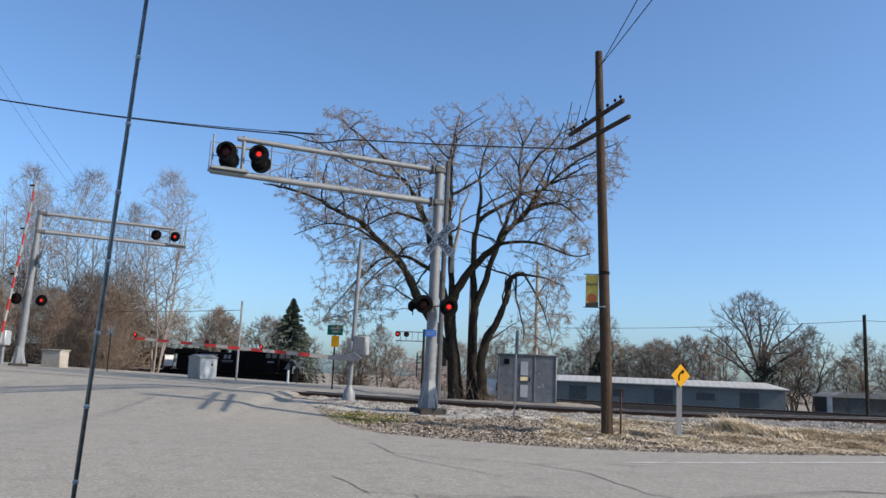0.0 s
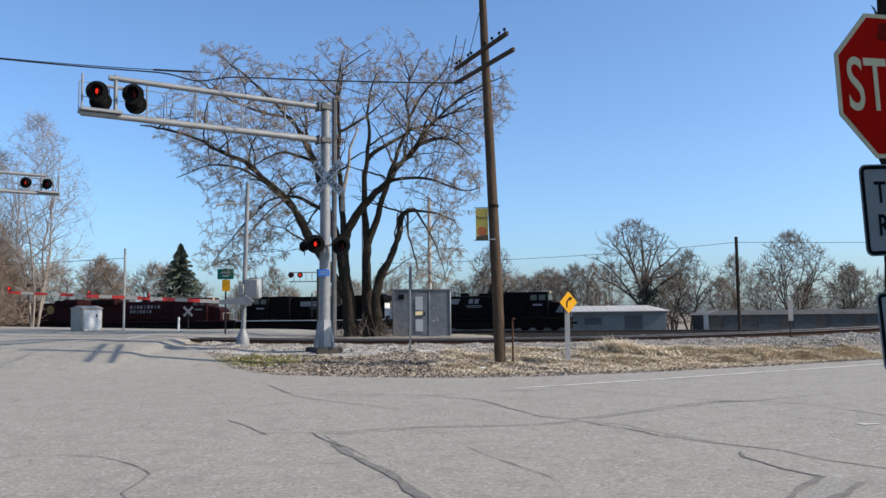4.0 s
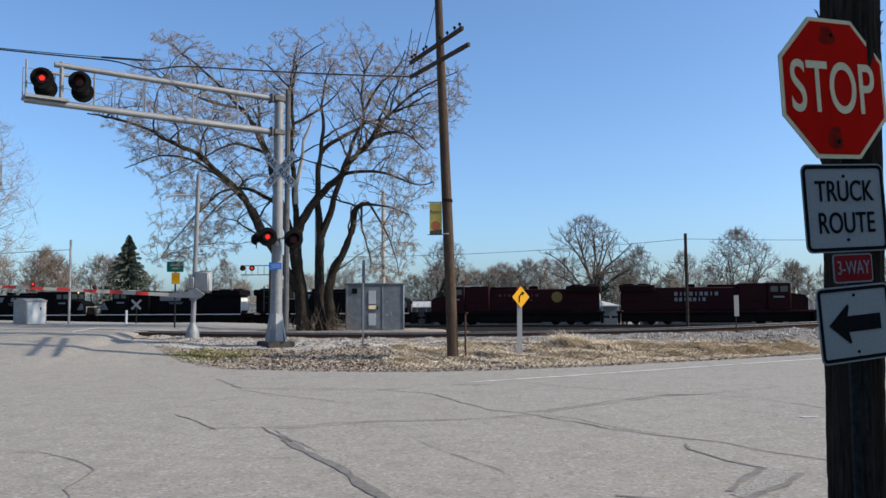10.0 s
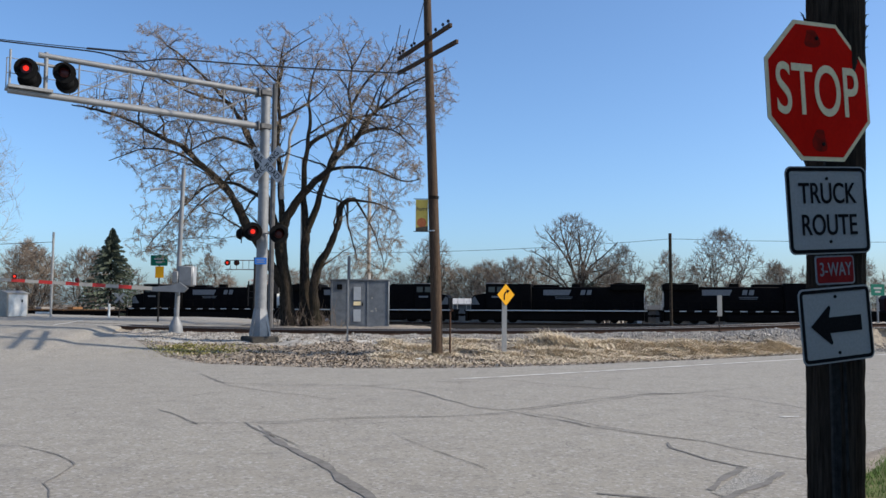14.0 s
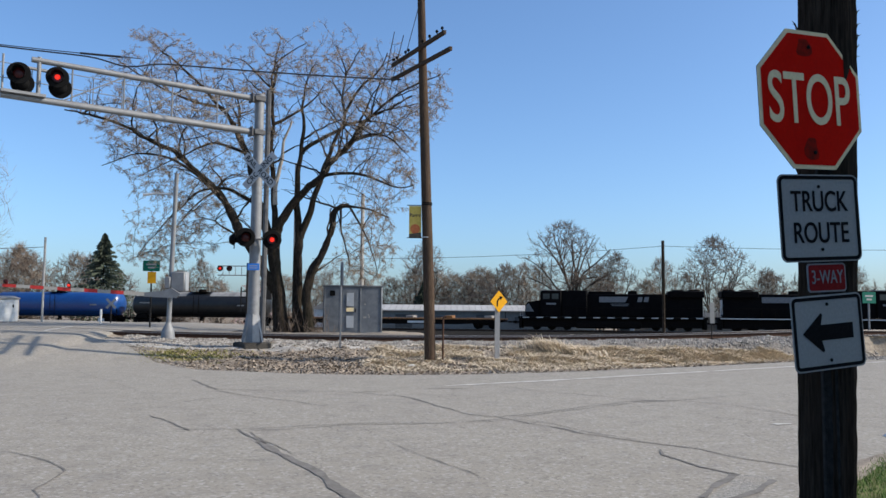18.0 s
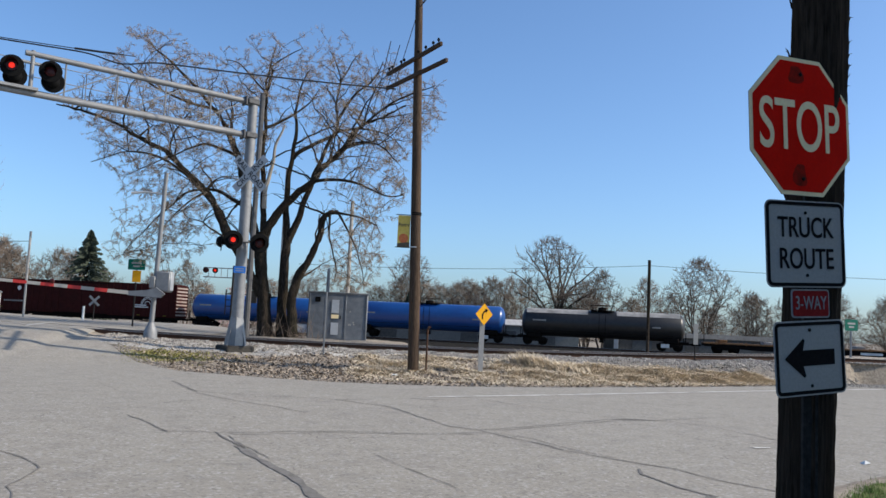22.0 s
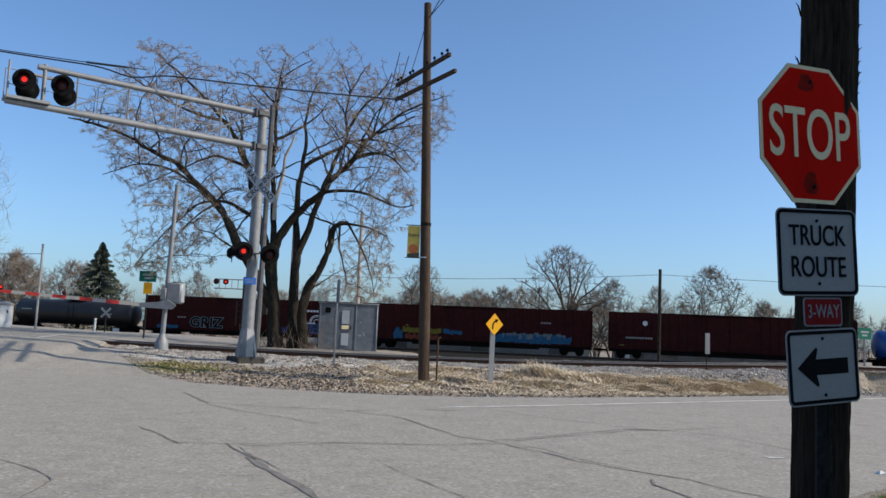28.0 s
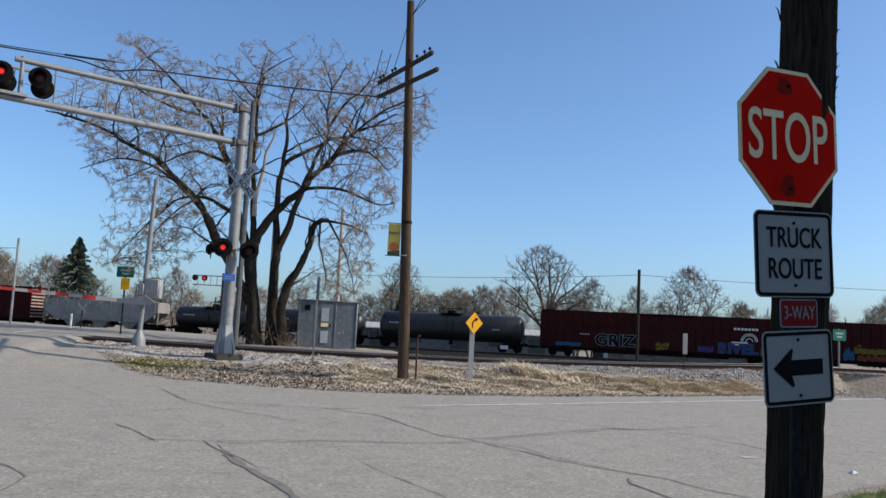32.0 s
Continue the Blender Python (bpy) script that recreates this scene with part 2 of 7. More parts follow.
# ---- mesh helpers ----
class Mesh:
    """Gathers vertices and faces of one part."""

    def __init__(self):
        self.v, self.f = [], []

    def add(self, verts, faces):
        n = len(self.v)
        self.v.extend([tuple(p) for p in verts])
        self.f.extend([tuple(i + n for i in face) for face in faces])
        return self

    def box(self, cx, cy, cz, sx, sy, sz, bevel=0.0, m=None):
        hx, hy, hz = sx / 2, sy / 2, sz / 2
        c = min(bevel, hx * 0.45, hy * 0.45, hz * 0.45)
        if c <= 0:
            vs = [(cx + i * hx, cy + j * hy, cz + k * hz) for i in (-1, 1) for j in (-1, 1) for k in (-1, 1)]
            fs = [(0, 1, 3, 2), (4, 6, 7, 5), (0, 4, 5, 1), (2, 3, 7, 6), (0, 2, 6, 4), (1, 5, 7, 3)]
        else:
            vs, idx = [], {}
            for i in (-1, 1):
                for j in (-1, 1):
                    for k in (-1, 1):
                        for a in range(3):
                            q = [i * hx, j * hy, k * hz]
                            for b in range(3):
                                if b != a:
                                    q[b] -= (i, j, k)[b] * c
                            idx[i, j, k, a] = len(vs)
                            vs.append((cx + q[0], cy + q[1], cz + q[2]))
            fs = []
            for a in range(3):
                b, d = (a + 1) % 3, (a + 2) % 3
                for s in (-1, 1):
                    ring = []
                    for p, q in ((-1, -1), (1, -1), (1, 1), (-1, 1)):
                        key = [0, 0, 0]
                        key[a], key[b], key[d] = s, p, q
                        ring.append(idx[key[0], key[1], key[2], a])
                    fs.append(ring if s > 0 else ring[::-1])
                for p in (-1, 1):
                    for q in (-1, 1):
                        k0, k1 = [0, 0, 0], [0, 0, 0]
                        k0[a], k0[b], k0[d] = -1, p, q
                        k1[a], k1[b], k1[d] = 1, p, q
                        e = [idx[(*k0, b)], idx[(*k1, b)], idx[(*k1, d)], idx[(*k0, d)]]
                        fs.append(e if p * q < 0 else e[::-1])
            for i in (-1, 1):
                for j in (-1, 1):
                    for k in (-1, 1):
                        t = [idx[i, j, k, 0], idx[i, j, k, 1], idx[i, j, k, 2]]
                        fs.append(t if i * j * k > 0 else t[::-1])
        if m is not None:
            vs = [m @ Vector(p) for p in vs]
        return self.add(vs, fs)

    def tube(self, pts, radii, n=8, caps=True):
        pts = [Vector(p) for p in pts]
        rings, vs, fs = [], [], []
        up = None
        for i, p in enumerate(pts):
            d = (pts[min(i + 1, len(pts) - 1)] - pts[max(i - 1, 0)])
            d = d.normalized() if d.length > 1e-9 else Vector((0, 0, 1))
            if up is None:
                up = d.orthogonal().normalized()
            side = d.cross(up)
            if side.length < 1e-6:
                side = d.orthogonal()
            side.normalize()
            up = side.cross(d).normalized()
            r = radii[i] if isinstance(radii, (list, tuple)) else radii
            rings.append(len(vs))
            for k in range(n):
                a = 2 * math.pi * k / n
                vs.append(p + (up * math.cos(a) + side * math.sin(a)) * r)
        for a, b in zip(rings, rings[1:]):
            for k in range(n):
                k2 = (k + 1) % n
                fs.append((a + k, b + k, b + k2, a + k2))
        if caps:
            fs.append(tuple(rings[0] + k for k in range(n)))
            fs.append(tuple(rings[-1] + k for k in reversed(range(n))))
        return self.add(vs, fs)

    def rod(self, p0, p1, r0, r1=None, n=10):
        return self.tube([p0, p1], [r0, r0 if r1 is None else r1], n)

    def plate(self, outline, thick, m):
        """A flat outline in x, z with a thickness along y, front face at y = 0 towards -y, put at the pose m."""
        n = len(outline)
        vs = [m @ Vector((x, 0, z)) for x, z in outline] + [m @ Vector((x, thick, z)) for x, z in outline]
        fs = [tuple(range(n)), tuple(reversed(range(n, 2 * n)))]
        fs += [(i, i + n, (i + 1) % n + n, (i + 1) % n) for i in range(n)]
        return self.add(vs, fs)

    def turned(self, profile, n, m):
        """A profile of (radius, height) turned about local z."""
        vs, fs = [], []
        for r, h in profile:
            for k in range(n):
                a = 2 * math.pi * k / n
                vs.append(m @ Vector((r * math.cos(a), r * math.sin(a), h)))
        for i in range(len(profile) - 1):
            for k in range(n):
                k2 = (k + 1) % n
                fs.append((i * n + k, i * n + k2, (i + 1) * n + k2, (i + 1) * n + k))
        fs.append(tuple(reversed(range(n))))
        fs.append(tuple((len(profile) - 1) * n + k for k in range(n)))
        return self.add(vs, fs)

    def prism(self, outline, y0, y1):
        """An outline in x, z drawn out from y0 to y1."""
        n = len(outline)
        vs = [(x, y0, z) for x, z in outline] + [(x, y1, z) for x, z in outline]
        fs = [tuple(range(n)), tuple(reversed(range(n, 2 * n)))]
        fs += [(i, i + n, (i + 1) % n + n, (i + 1) % n) for i in range(n)]
        return self.add(vs, fs)


def link(name, b, mat, smooth=True):
    me = bpy.data.meshes.new(name)
    me.from_pydata(b.v, [], b.f)
    me.materials.append(mat)
    if smooth:
        me.shade_smooth()
        me.set_sharp_from_angle(angle=radians(38))
    me.update()
    return new(name, me)


def part(name, b, mat, parent, label="", smooth=True, at=None):
    ob = link(name, b, mat, smooth)
    ob.parent = parent
    if at is not None:
        ob.matrix_basis = at
    return tagged(ob, label)


def thing(name, label, category, m=None, group="", kind=""):
    ob = new(name)
    ob.empty_display_size = 0.2
    if m is not None:
        ob.matrix_basis = m
    return tagged(ob, label, category, group, kind)


def writing(body, size, mat, parent, m, name="lettering", label="", bold=0.0, wide=1.0):
    """Letters in the built-in font, upright in local x, z, facing -y."""
    cu = bpy.data.curves.new(name, "FONT")
    cu.body, cu.size, cu.align_x, cu.align_y, cu.extrude, cu.offset = body, size, "CENTER", "CENTER", 0.0015, bold
    tmp = bpy.data.objects.new(name, cu)
    scene.collection.objects.link(tmp)
    dg = bpy.context.evaluated_depsgraph_get()
    me = bpy.data.meshes.new_from_object(tmp.evaluated_get(dg))
    bpy.data.objects.remove(tmp)
    bpy.data.curves.remove(cu)
    me.transform(Matrix.Diagonal((wide, 1, 1, 1)))
    me.materials.clear()
    me.materials.append(mat)
    ob = new(name, me)
    ob.parent = parent
    ob.matrix_basis = m @ pose(0, 0, 0, 90, 0, 0)
    return tagged(ob, label)


def smooth01(t):
    t = min(1.0, max(0.0, t))
    return t * t * (3 - 2 * t)


# ---- the lie of the land ----
def rail_y(x):
    x = min(45.0, max(-45.0, x))
    return 31.0 + 0.04 * x + 0.003 * min(20.0, max(-20.0, x)) ** 2


def rail_z(x):
    d = min(16.0, max(-13.0, x + 1.0))
    return 0.69 + 0.0012 * d * d + 0.024 * max(0.0, -x - 18.0) * (x > -60) + (x <= -60) * 1.0


VERGE = [(-11.6, 31.0), (-11.3, 29.2), (-10.9, 27.9), (-9.46, 26.4), (-7.9, 24.0), (-6.0, 21.9), (-3.7, 20.95), (-1.9, 20.5), (-0.47, 20.5), (1.43, 20.95), (3.5, 21.85), (5.8, 23.15), (8.5, 24.75), (12.2, 27.25), (17.5, 30.6), (45, 45.5)]


def verge_y(x):
    return float(np.interp(x, [p[0] for p in VERGE], [p[1] for p in VERGE]))


def land(x, y):
    """Height of the ground."""
    ry, rz = rail_y(x), rail_z(x)
    foot = 21.0 + (verge_y(x) + 0.95 * smooth01((x + 9.0) / 4.0) - 21.5) * smooth01((x + 11.5) / 7.0)
    bed = rz - 0.03 - 0.17 * smooth01((x + 11.8) / 0.8)
    if y <= ry - 1.6:
        t = (y - foot) / max(0.8, ry - 1.6 - foot)
        z = bed * smooth01(t) if t > 0 else 0.0
    elif y <= ry + 1.9:
        z = bed
    else:
        z = bed
        z += (0.10 * smooth01((x + 11.8) / 0.8)) * smooth01((y - ry - 1.9) / 3.0) - 0.0
        fall = smooth01((y - 46.0) / 36.0)
        low = -0.75
        if x > -8:
            east = smooth01((x + 1.5) / 3.0)
            fall = smooth01((y - 38.0) / 44.0) * (1 - east) + smooth01((y - ry - 1.9) / 22.0) * east
            low = -0.75 - 0.55 * east
        if y > 105:
            low += (-0.75 - low) * smooth01((y - 105) / 6.0)
        z = z * (1 - fall) + low * fall
    if y > 110:
        z -= 0.5 * smooth01((y - 110) / 12.0)
    return z


def axis(parts):
    out = []
    for a, b, step in parts:
        out.extend(np.arange(a, b, step).tolist())
    return out + [parts[-1][1]]


def sheet(name, xs, ys, height, mat):
    b = Mesh()
    vs = [(x, y, height(x, y)) for y in ys for x in xs]
    w = len(xs)
    b.add(vs, [(j * w + i, j * w + i + 1, (j + 1) * w + i + 1, (j + 1) * w + i) for j in range(len(ys) - 1) for i in range(w - 1)])
    return link(name, b, mat)


def bumpy(x, y):
    near = smooth01((y - verge_y(x) - 0.2) / 1.5) if -11 < x < 40 and y < 60 else 0.0
    return land(x, y) + near * (0.10 * noise.noise((x * 0.9, y * 0.9, 0)) + 0.05 * noise.noise((x * 3.1, y * 3.1, 4.0)))


ground = sheet("ground", axis([(-1500, -200, 130), (-200, -60, 14), (-60, -14, 1.0), (-14, 24, 0.3), (24, 60, 2.0), (60, 200, 14), (200, 1500, 130)]), axis([(-150, -10, 14), (-10, 18, 2.0), (18, 36, 0.3), (36, 60, 0.8), (60, 130, 3.0), (130, 400, 30), (400, 2500, 210)]), bumpy, EARTH)
tagged(ground, "dry earth and gravel ground with sparse winter grass", "ground", kind="structure")


def paved(name, cols, lo, hi, rows, label, lift=0.035):
    b = Mesh()
    w = len(cols)
    for k in range(rows + 1):
        for x in cols:
            y = lo(x) + (hi(x) - lo(x)) * (k / rows) ** 0.8
            b.v.append((x, y, land(x, y) + lift))
    for k in range(rows):
        for i in range(w - 1):
            b.f.append((k * w + i, k * w + i + 1, (k + 1) * w + i + 1, (k + 1) * w + i))
    n = len(b.v)
    for i, x in enumerate(cols):
        y = hi(x)
        b.v.append((x, y + 0.05, land(x, y) - 0.08))
    for i in range(w - 1):
        b.f.append((rows * w + i, rows * w + i + 1, n + i + 1, n + i))
    ob = link(name, b, ASPHALT)
    return tagged(ob, label, "road", kind="structure")


def road_end(x):
    return verge_y(x) + 0.1 * noise.noise((x * 1.3, 3.0, 0)) if x > -11.6 else rail_y(x) - 0.95


paved("road", axis([(-160, -60, 10), (-60, -12, 1.0), (-12, -3.5, 0.12), (-3.5, 20, 0.4), (20, 60, 2)]), lambda x: -25.0 if x < 4 else -25.0, road_end, 110, "pale worn grey asphalt road with tar-sealed cracks")
paved("road_beyond", axis([(-70, -11.5, 1.0), (-11.5, -8.5, 0.5)]), lambda x: rail_y(x) + 0.95, lambda x: 58.0 if x < -11.6 else 49.0, 30, "pale grey asphalt road past the railway crossing")
crossing = paved("crossing_surface", axis([(-70, -11.6, 1.0)]), lambda x: rail_y(x) - 0.62, lambda x: rail_y(x) + 0.62, 3, "asphalt infill between the rails of the level crossing", 0.03)


def ribbon(b, pts, width, lift=0.042, wander=0.05):
    """A thin uneven strip laid on the road along a line."""
    fine = []
    for (x0, y0), (x1, y1) in zip(pts, pts[1:]):
        n = max(2, int(math.hypot(x1 - x0, y1 - y0) / 0.12))
        fine.extend([(x0 + (x1 - x0) * k / n, y0 + (y1 - y0) * k / n) for k in range(n)])
    fine.append(pts[-1])
    base = len(b.v)
    for i, (x, y) in enumerate(fine):
        x2, y2 = fine[min(i + 1, len(fine) - 1)]
        x1, y1 = fine[max(i - 1, 0)]
        d = math.hypot(x2 - x1, y2 - y1) or 1
        nx, ny = -(y2 - y1) / d, (x2 - x1) / d
        off = wander * (noise.noise((x * 1.7, y * 1.7, width * 50)) + 0.5 * noise.noise((x * 6, y * 6, width * 90)))
        h = width / 2 * (0.75 + 0.7 * noise.noise((x * 3.0, y * 3.0, 9.0)))
        h = max(h, width * 0.15)
        for s in (-1, 1):
            px, py = x + nx * (off + s * h), y + ny * (off + s * h)
            b.v.append((px, py, land(px, py) + lift))
    for i in range(len(fine) - 1):
        k = base + 2 * i
        b.f.append((k, k + 2, k + 3, k + 1))


def road_marks():
    seals = [
        ([(-2.5, 11.05), (-2.2, 10.4), (-1.9, 9.8)], 0.05),
        ([(-2.0, 10.0), (-1.56, 9.06), (-1.3, 8.57), (-0.99, 7.93), (-0.71, 7.25), (-0.4, 6.5), (0.2, 5.4)], 0.13),
        ([(-2.3, 10.75), (-1.75, 9.7), (-1.5, 9.2)], 0.02),
        ([(-3.3, 10.95), (-2.47, 11.04), (-2.01, 11.2), (-1.58, 11.42), (-0.83, 11.7), (-0.03, 11.7), (0.95, 12.07), (1.21, 12.19)], 0.03),
        ([(-2.32, 10.88), (-1.7, 11.14), (-1.12, 11.47), (-0.19, 11.59), (0.94, 11.94)], 0.028),
        ([(-1.47, 16.08), (-0.46, 15.34), (-0.04, 14.38), (0.58, 12.8), (1.03, 12.46), (1.34, 11.88), (1.69, 11.47), (2.02, 10.78)], 0.04),
        ([(1.25, 12.2), (1.75, 11.75), (2.16, 10.85), (2.59, 10.3)], 0.022),
        ([(1.9, 10.9), (2.54, 10.21), (3.11, 9.62), (3.36, 9.06), (3.84, 8.5), (4.5, 7.9)], 0.035),
        ([(-5.3, 18.7), (-4.9, 17.9), (-4.19, 16.45)], 0.06),
        ([(-4.25, 16.55), (-2.94, 16.31), (-1.47, 16.08), (-0.72, 16.43)], 0.04),
        ([(-4.13, 16.2), (-3.14, 15.14), (-2.18, 14.3), (-1.72, 13.7)], 0.03),
        ([(-4.15, 12.46), (-3.6, 11.64), (-3.1, 10.88)], 0.03),
        ([(-0.55, 10.21), (-0.29, 9.62), (0.04, 8.89), (0.37, 8.21), (0.52, 7.93)], 0.016),
        ([(1.11, 12.46), (1.94, 13.16), (2.72, 13.95), (3.35, 14.47)], 0.03),
        ([(1.4, 12.5), (2.55, 13.54), (3.61, 14.47), (4.65, 14.94), (6.5, 16.3)], 0.03),
        ([(0.9, 18.2), (2.02, 16.78), (2.99, 15.86), (3.73, 14.94), (4.69, 14.75), (5.26, 14.12), (5.74, 12.66)], 0.03),
        ([(3.4, 14.6), (3.9, 14.8), (4.4, 14.8)], 0.07),
        ([(2.69, 9.55), (2.62, 9.2), (2.8, 8.5), (3.0, 8.12)], 0.045),
        ([(3.02, 8.14), (2.7, 7.65), (2.35, 7.1)], 0.11),
        ([(3.28, 7.85), (2.95, 7.4), (2.5, 6.95), (2.2, 6.7)], 0.10),
        ([(1.35, 6.95), (1.75, 6.85), (2.05, 6.75)], 0.06),
        ([(-5.6, 9.3), (-4.6, 9.2), (-3.9, 8.7), (-3.5, 8.15), (-3.4, 7.3), (-3.1, 6.8)], 0.02),
        ([(0.0, 17.0), (0.5, 16.95), (0.9, 17.1)], 0.06),
        ([(-9.5, 22.0), (-6.5, 17.5), (-4.9, 15.0)], 0.012),
    ]
    for i, (line, width) in enumerate(seals):
        b = Mesh()
        ribbon(b, line, width)
        part("tar_seam", b, TAR, ground_marks)
    b = Mesh()
    ribbon(b, [(0.4, 17.55), (3.2, 19.35), (6.25, 21.45), (11.3, 24.9), (17.0, 28.6), (30, 36.3)], 0.22, 0.043, 0.0)
    part("edge_line", b, ROADPAINT, ground_marks, "worn white painted edge line")
    spall = Mesh()
    rim = [(3.04, 8.1), (3.2, 8.06), (3.31, 7.96), (3.27, 7.75), (3.05, 7.5), (2.8, 7.25), (2.55, 7.0), (2.38, 6.86), (2.32, 7.02), (2.5, 7.25), (2.66, 7.5), (2.85, 7.8)]
    spall.add([(x, y, land(x, y) + 0.0395) for x, y in rim], [tuple(range(len(rim)))[::-1]])
    part("spalled_patch", spall, SPALL, ground_marks, "pale crumbling patch of broken asphalt")
    for line in ([(4.92, 11.75), (5.2, 11.8)], [(-14.5, 33.9), (-13.6, 30.5), (-13.2, 28.6)]):
        b = Mesh()
        ribbon(b, line, 0.16, 0.044, 0.02)
        part("worn_paint_mark", b, ROADPAINT, ground_marks)


SPALL = surf("broken_asphalt", (0.16, 0.15, 0.135), (0.42, 0.40, 0.36), 28, 0.95, bump=1.0, c3=(0.30, 0.27, 0.22), broad=4, wear=0.8, spec=0.1, dist=0.03)
ground_marks = thing("road_markings", "dark tar-sealed cracks and worn white paint on the asphalt", "road marking", kind="structure")
road_marks()


# ---- railway tracks ----
def rail_profile():
    return [(-0.07, 0.0), (0.07, 0.0), (0.07, 0.012), (0.012, 0.03), (0.012, 0.12), (0.036, 0.135), (0.036, 0.17), (-0.036, 0.17), (-0.036, 0.135), (-0.012, 0.12), (-0.012, 0.03), (-0.07, 0.012)]


HEAD = [(-0.039, -0.024), (-0.038, -0.012), (-0.030, 0.002), (0.0, 0.004), (0.030, 0.002), (0.038, -0.012)]


def track(name, label, xs, yf, zf, ties):
    t = thing(name, label, "railway track", kind="structure")
    pr = rail_profile()
    n = len(pr)
    for side in (-0.75, 0.75):
        b, top = Mesh(), Mesh()
        for i, x in enumerate(xs):
            dx = 0.5
            d = Vector((2 * dx, yf(x + dx) - yf(x - dx), 0)).normalized()
            nx, ny = -d.y, d.x
            for w, h in pr:
                b.v.append((x + nx * (side + w), yf(x) + ny * (side + w), zf(x) - 0.17 + h))
            for w, h in HEAD:
                top.v.append((x + nx * (side + w), yf(x) + ny * (side + w), zf(x) + h))
            if i:
                k = (i - 1) * n
                b.f.extend([(k + j, k + (j + 1) % n, k + n + (j + 1) % n, k + n + j) for j in range(n)])
                k, w = (i - 1) * len(HEAD), len(HEAD)
                top.f.extend([(k + j, k + w + j, k + w + j + 1, k + j + 1) for j in range(w - 1)])
        rail = part("rail", b, RUST, t, "rust-brown steel rail")
        part("running_surface", top, RAILTOP, rail, "polished rail head")
    tie = Mesh().box(0, 0, 0, 0.23, 2.6, 0.16, 0.015)
    me = None
    for x in ties:
        ang = math.degrees(math.atan2(yf(x + 0.5) - yf(x - 0.5), 1.0))
        if me is None:
            ob = part("tie", tie, TIE, t)
            me = ob.data
        else:
            ob = new("tie", me)
            ob.parent = t
        ob.matrix_basis = pose(x, yf(x), zf(x) - 0.255, 0, 0, ang + random.uniform(-1, 1))
    return t


K = -0.22
D = 98.57
NORM = math.sqrt(1 + K * K)
TRAIN_Z = -0.38
track("near_track", "single railway track on grey ballast with rusty rails", axis([(-70, -20, 5), (-20, 24, 1.0), (24, 70, 5)]), rail_y, rail_z, [x * 0.56 for x in range(-20, 46)])
track("far_track", "far railway track under the passing train", axis([(-160, 140, 20)]), lambda x: D + K * x, lambda x: TRAIN_Z, [x * 0.9 for x in range(-30, 60)])


def far_bed():
    """Dark ballast shoulder under the far track."""
    b = Mesh()
    xs = axis([(-160, 140, 12)])
    prof = [(-7.5, -1.5), (-3.4, -0.60), (3.4, -0.60), (7.5, -1.4)]
    for x in xs:
        for d, z in prof:
            b.v.append((x, D + K * x + d * NORM, z))
    b.f = [(i * 4 + j, i * 4 + 4 + j, i * 4 + 5 + j, i * 4 + 1 + j) for i in range(len(xs) - 1) for j in range(3)]
    tagged(link("far_ballast_bed", b, DARKBALLAST), "dark ballast bed of the far railway line", "gravel", kind="structure")


# much darker than the stone of the near track
DARKBALLAST = surf("dark_ballast", (0.008, 0.0075, 0.007), (0.04, 0.038, 0.035), 6, 0.95, bump=0.8, spec=0.02, dist=0.05)
far_bed()


# ---- crossing signals ----
BEACONS = []
DARKCLAMP = surf("weathered_clamp_steel", (0.06, 0.06, 0.062), (0.12, 0.12, 0.122), 12, 0.7, 0.3, bump=0.1)


def signal_head(parent, m, label="", r=0.30, group=0):
    """One flashing light: round black background, hood, lens. Local -y is its front."""
    face = m @ pose(0, 0, 0, 90, 0, 0)
    bg = Mesh().turned([(0.03, -0.02), (r, -0.012), (r + 0.012, 0.0), (r, 0.012), (0.16, 0.016)], 24, face)
    disc = part("background_disc", bg, BLACK, parent, label)
    b = Mesh()
    n = 18
    for ring, (rr, d) in enumerate(((0.17, 0.0), (0.175, 0.30), (0.165, 0.30), (0.16, 0.0))):
        for k in range(n + 1):
            a = math.pi * (-0.18 + 1.36 * k / n)
            dd = d * (0.55 + 0.45 * max(0.0, math.sin(a)))
            b.v.append(m @ Vector((rr * math.cos(a), -0.015 - dd, rr * math.sin(a))))
    for ring in range(3):
        for k in range(n):
            o = ring * (n + 1) + k
            b.f.append((o, o + 1, o + n + 2, o + n + 1))
    part("hood", b, BLACK, disc)
    rear = Mesh().turned([(0.19, 0.0), (0.18, 0.06), (0.12, 0.14), (0.05, 0.16)], 16, m @ pose(0, 0.012, 0, -90, 0, 0))
    part("housing", rear, BLACK, disc)
    return disc


def lamp_lens(parent, m, r=0.15):
    """A lens that turns in its housing: one face lit, the other dark."""
    face = pose(0, 0, 0, 90, 0, 0)
    lens = part("lens", Mesh().turned([(r * 0.97, 0.004), (r * 0.97, 0.014), (r * 0.7, 0.03), (r * 0.05, 0.038)], 20, face), LENS, parent, "dark red glass lens", at=m)
    part("lamp", Mesh().turned([(r * 0.48, -0.004), (r * 0.52, -0.012), (r * 0.4, -0.03), (r * 0.05, -0.036)], 16, face), REDLIGHT, lens, "lit red lamp")
    part("lens_back", Mesh().turned([(r * 0.97, 0.003), (r * 0.97, -0.003), (r * 0.6, -0.0035)], 16, face), LENS, lens)
    return lens


CROSSWHITE = surf("crossbuck_sheeting", (0.36, 0.38, 0.40), (0.44, 0.46, 0.48), 40, 0.7, bump=0.05, c3=(0.30, 0.315, 0.33), broad=5, wear=0.5, spec=0.1)


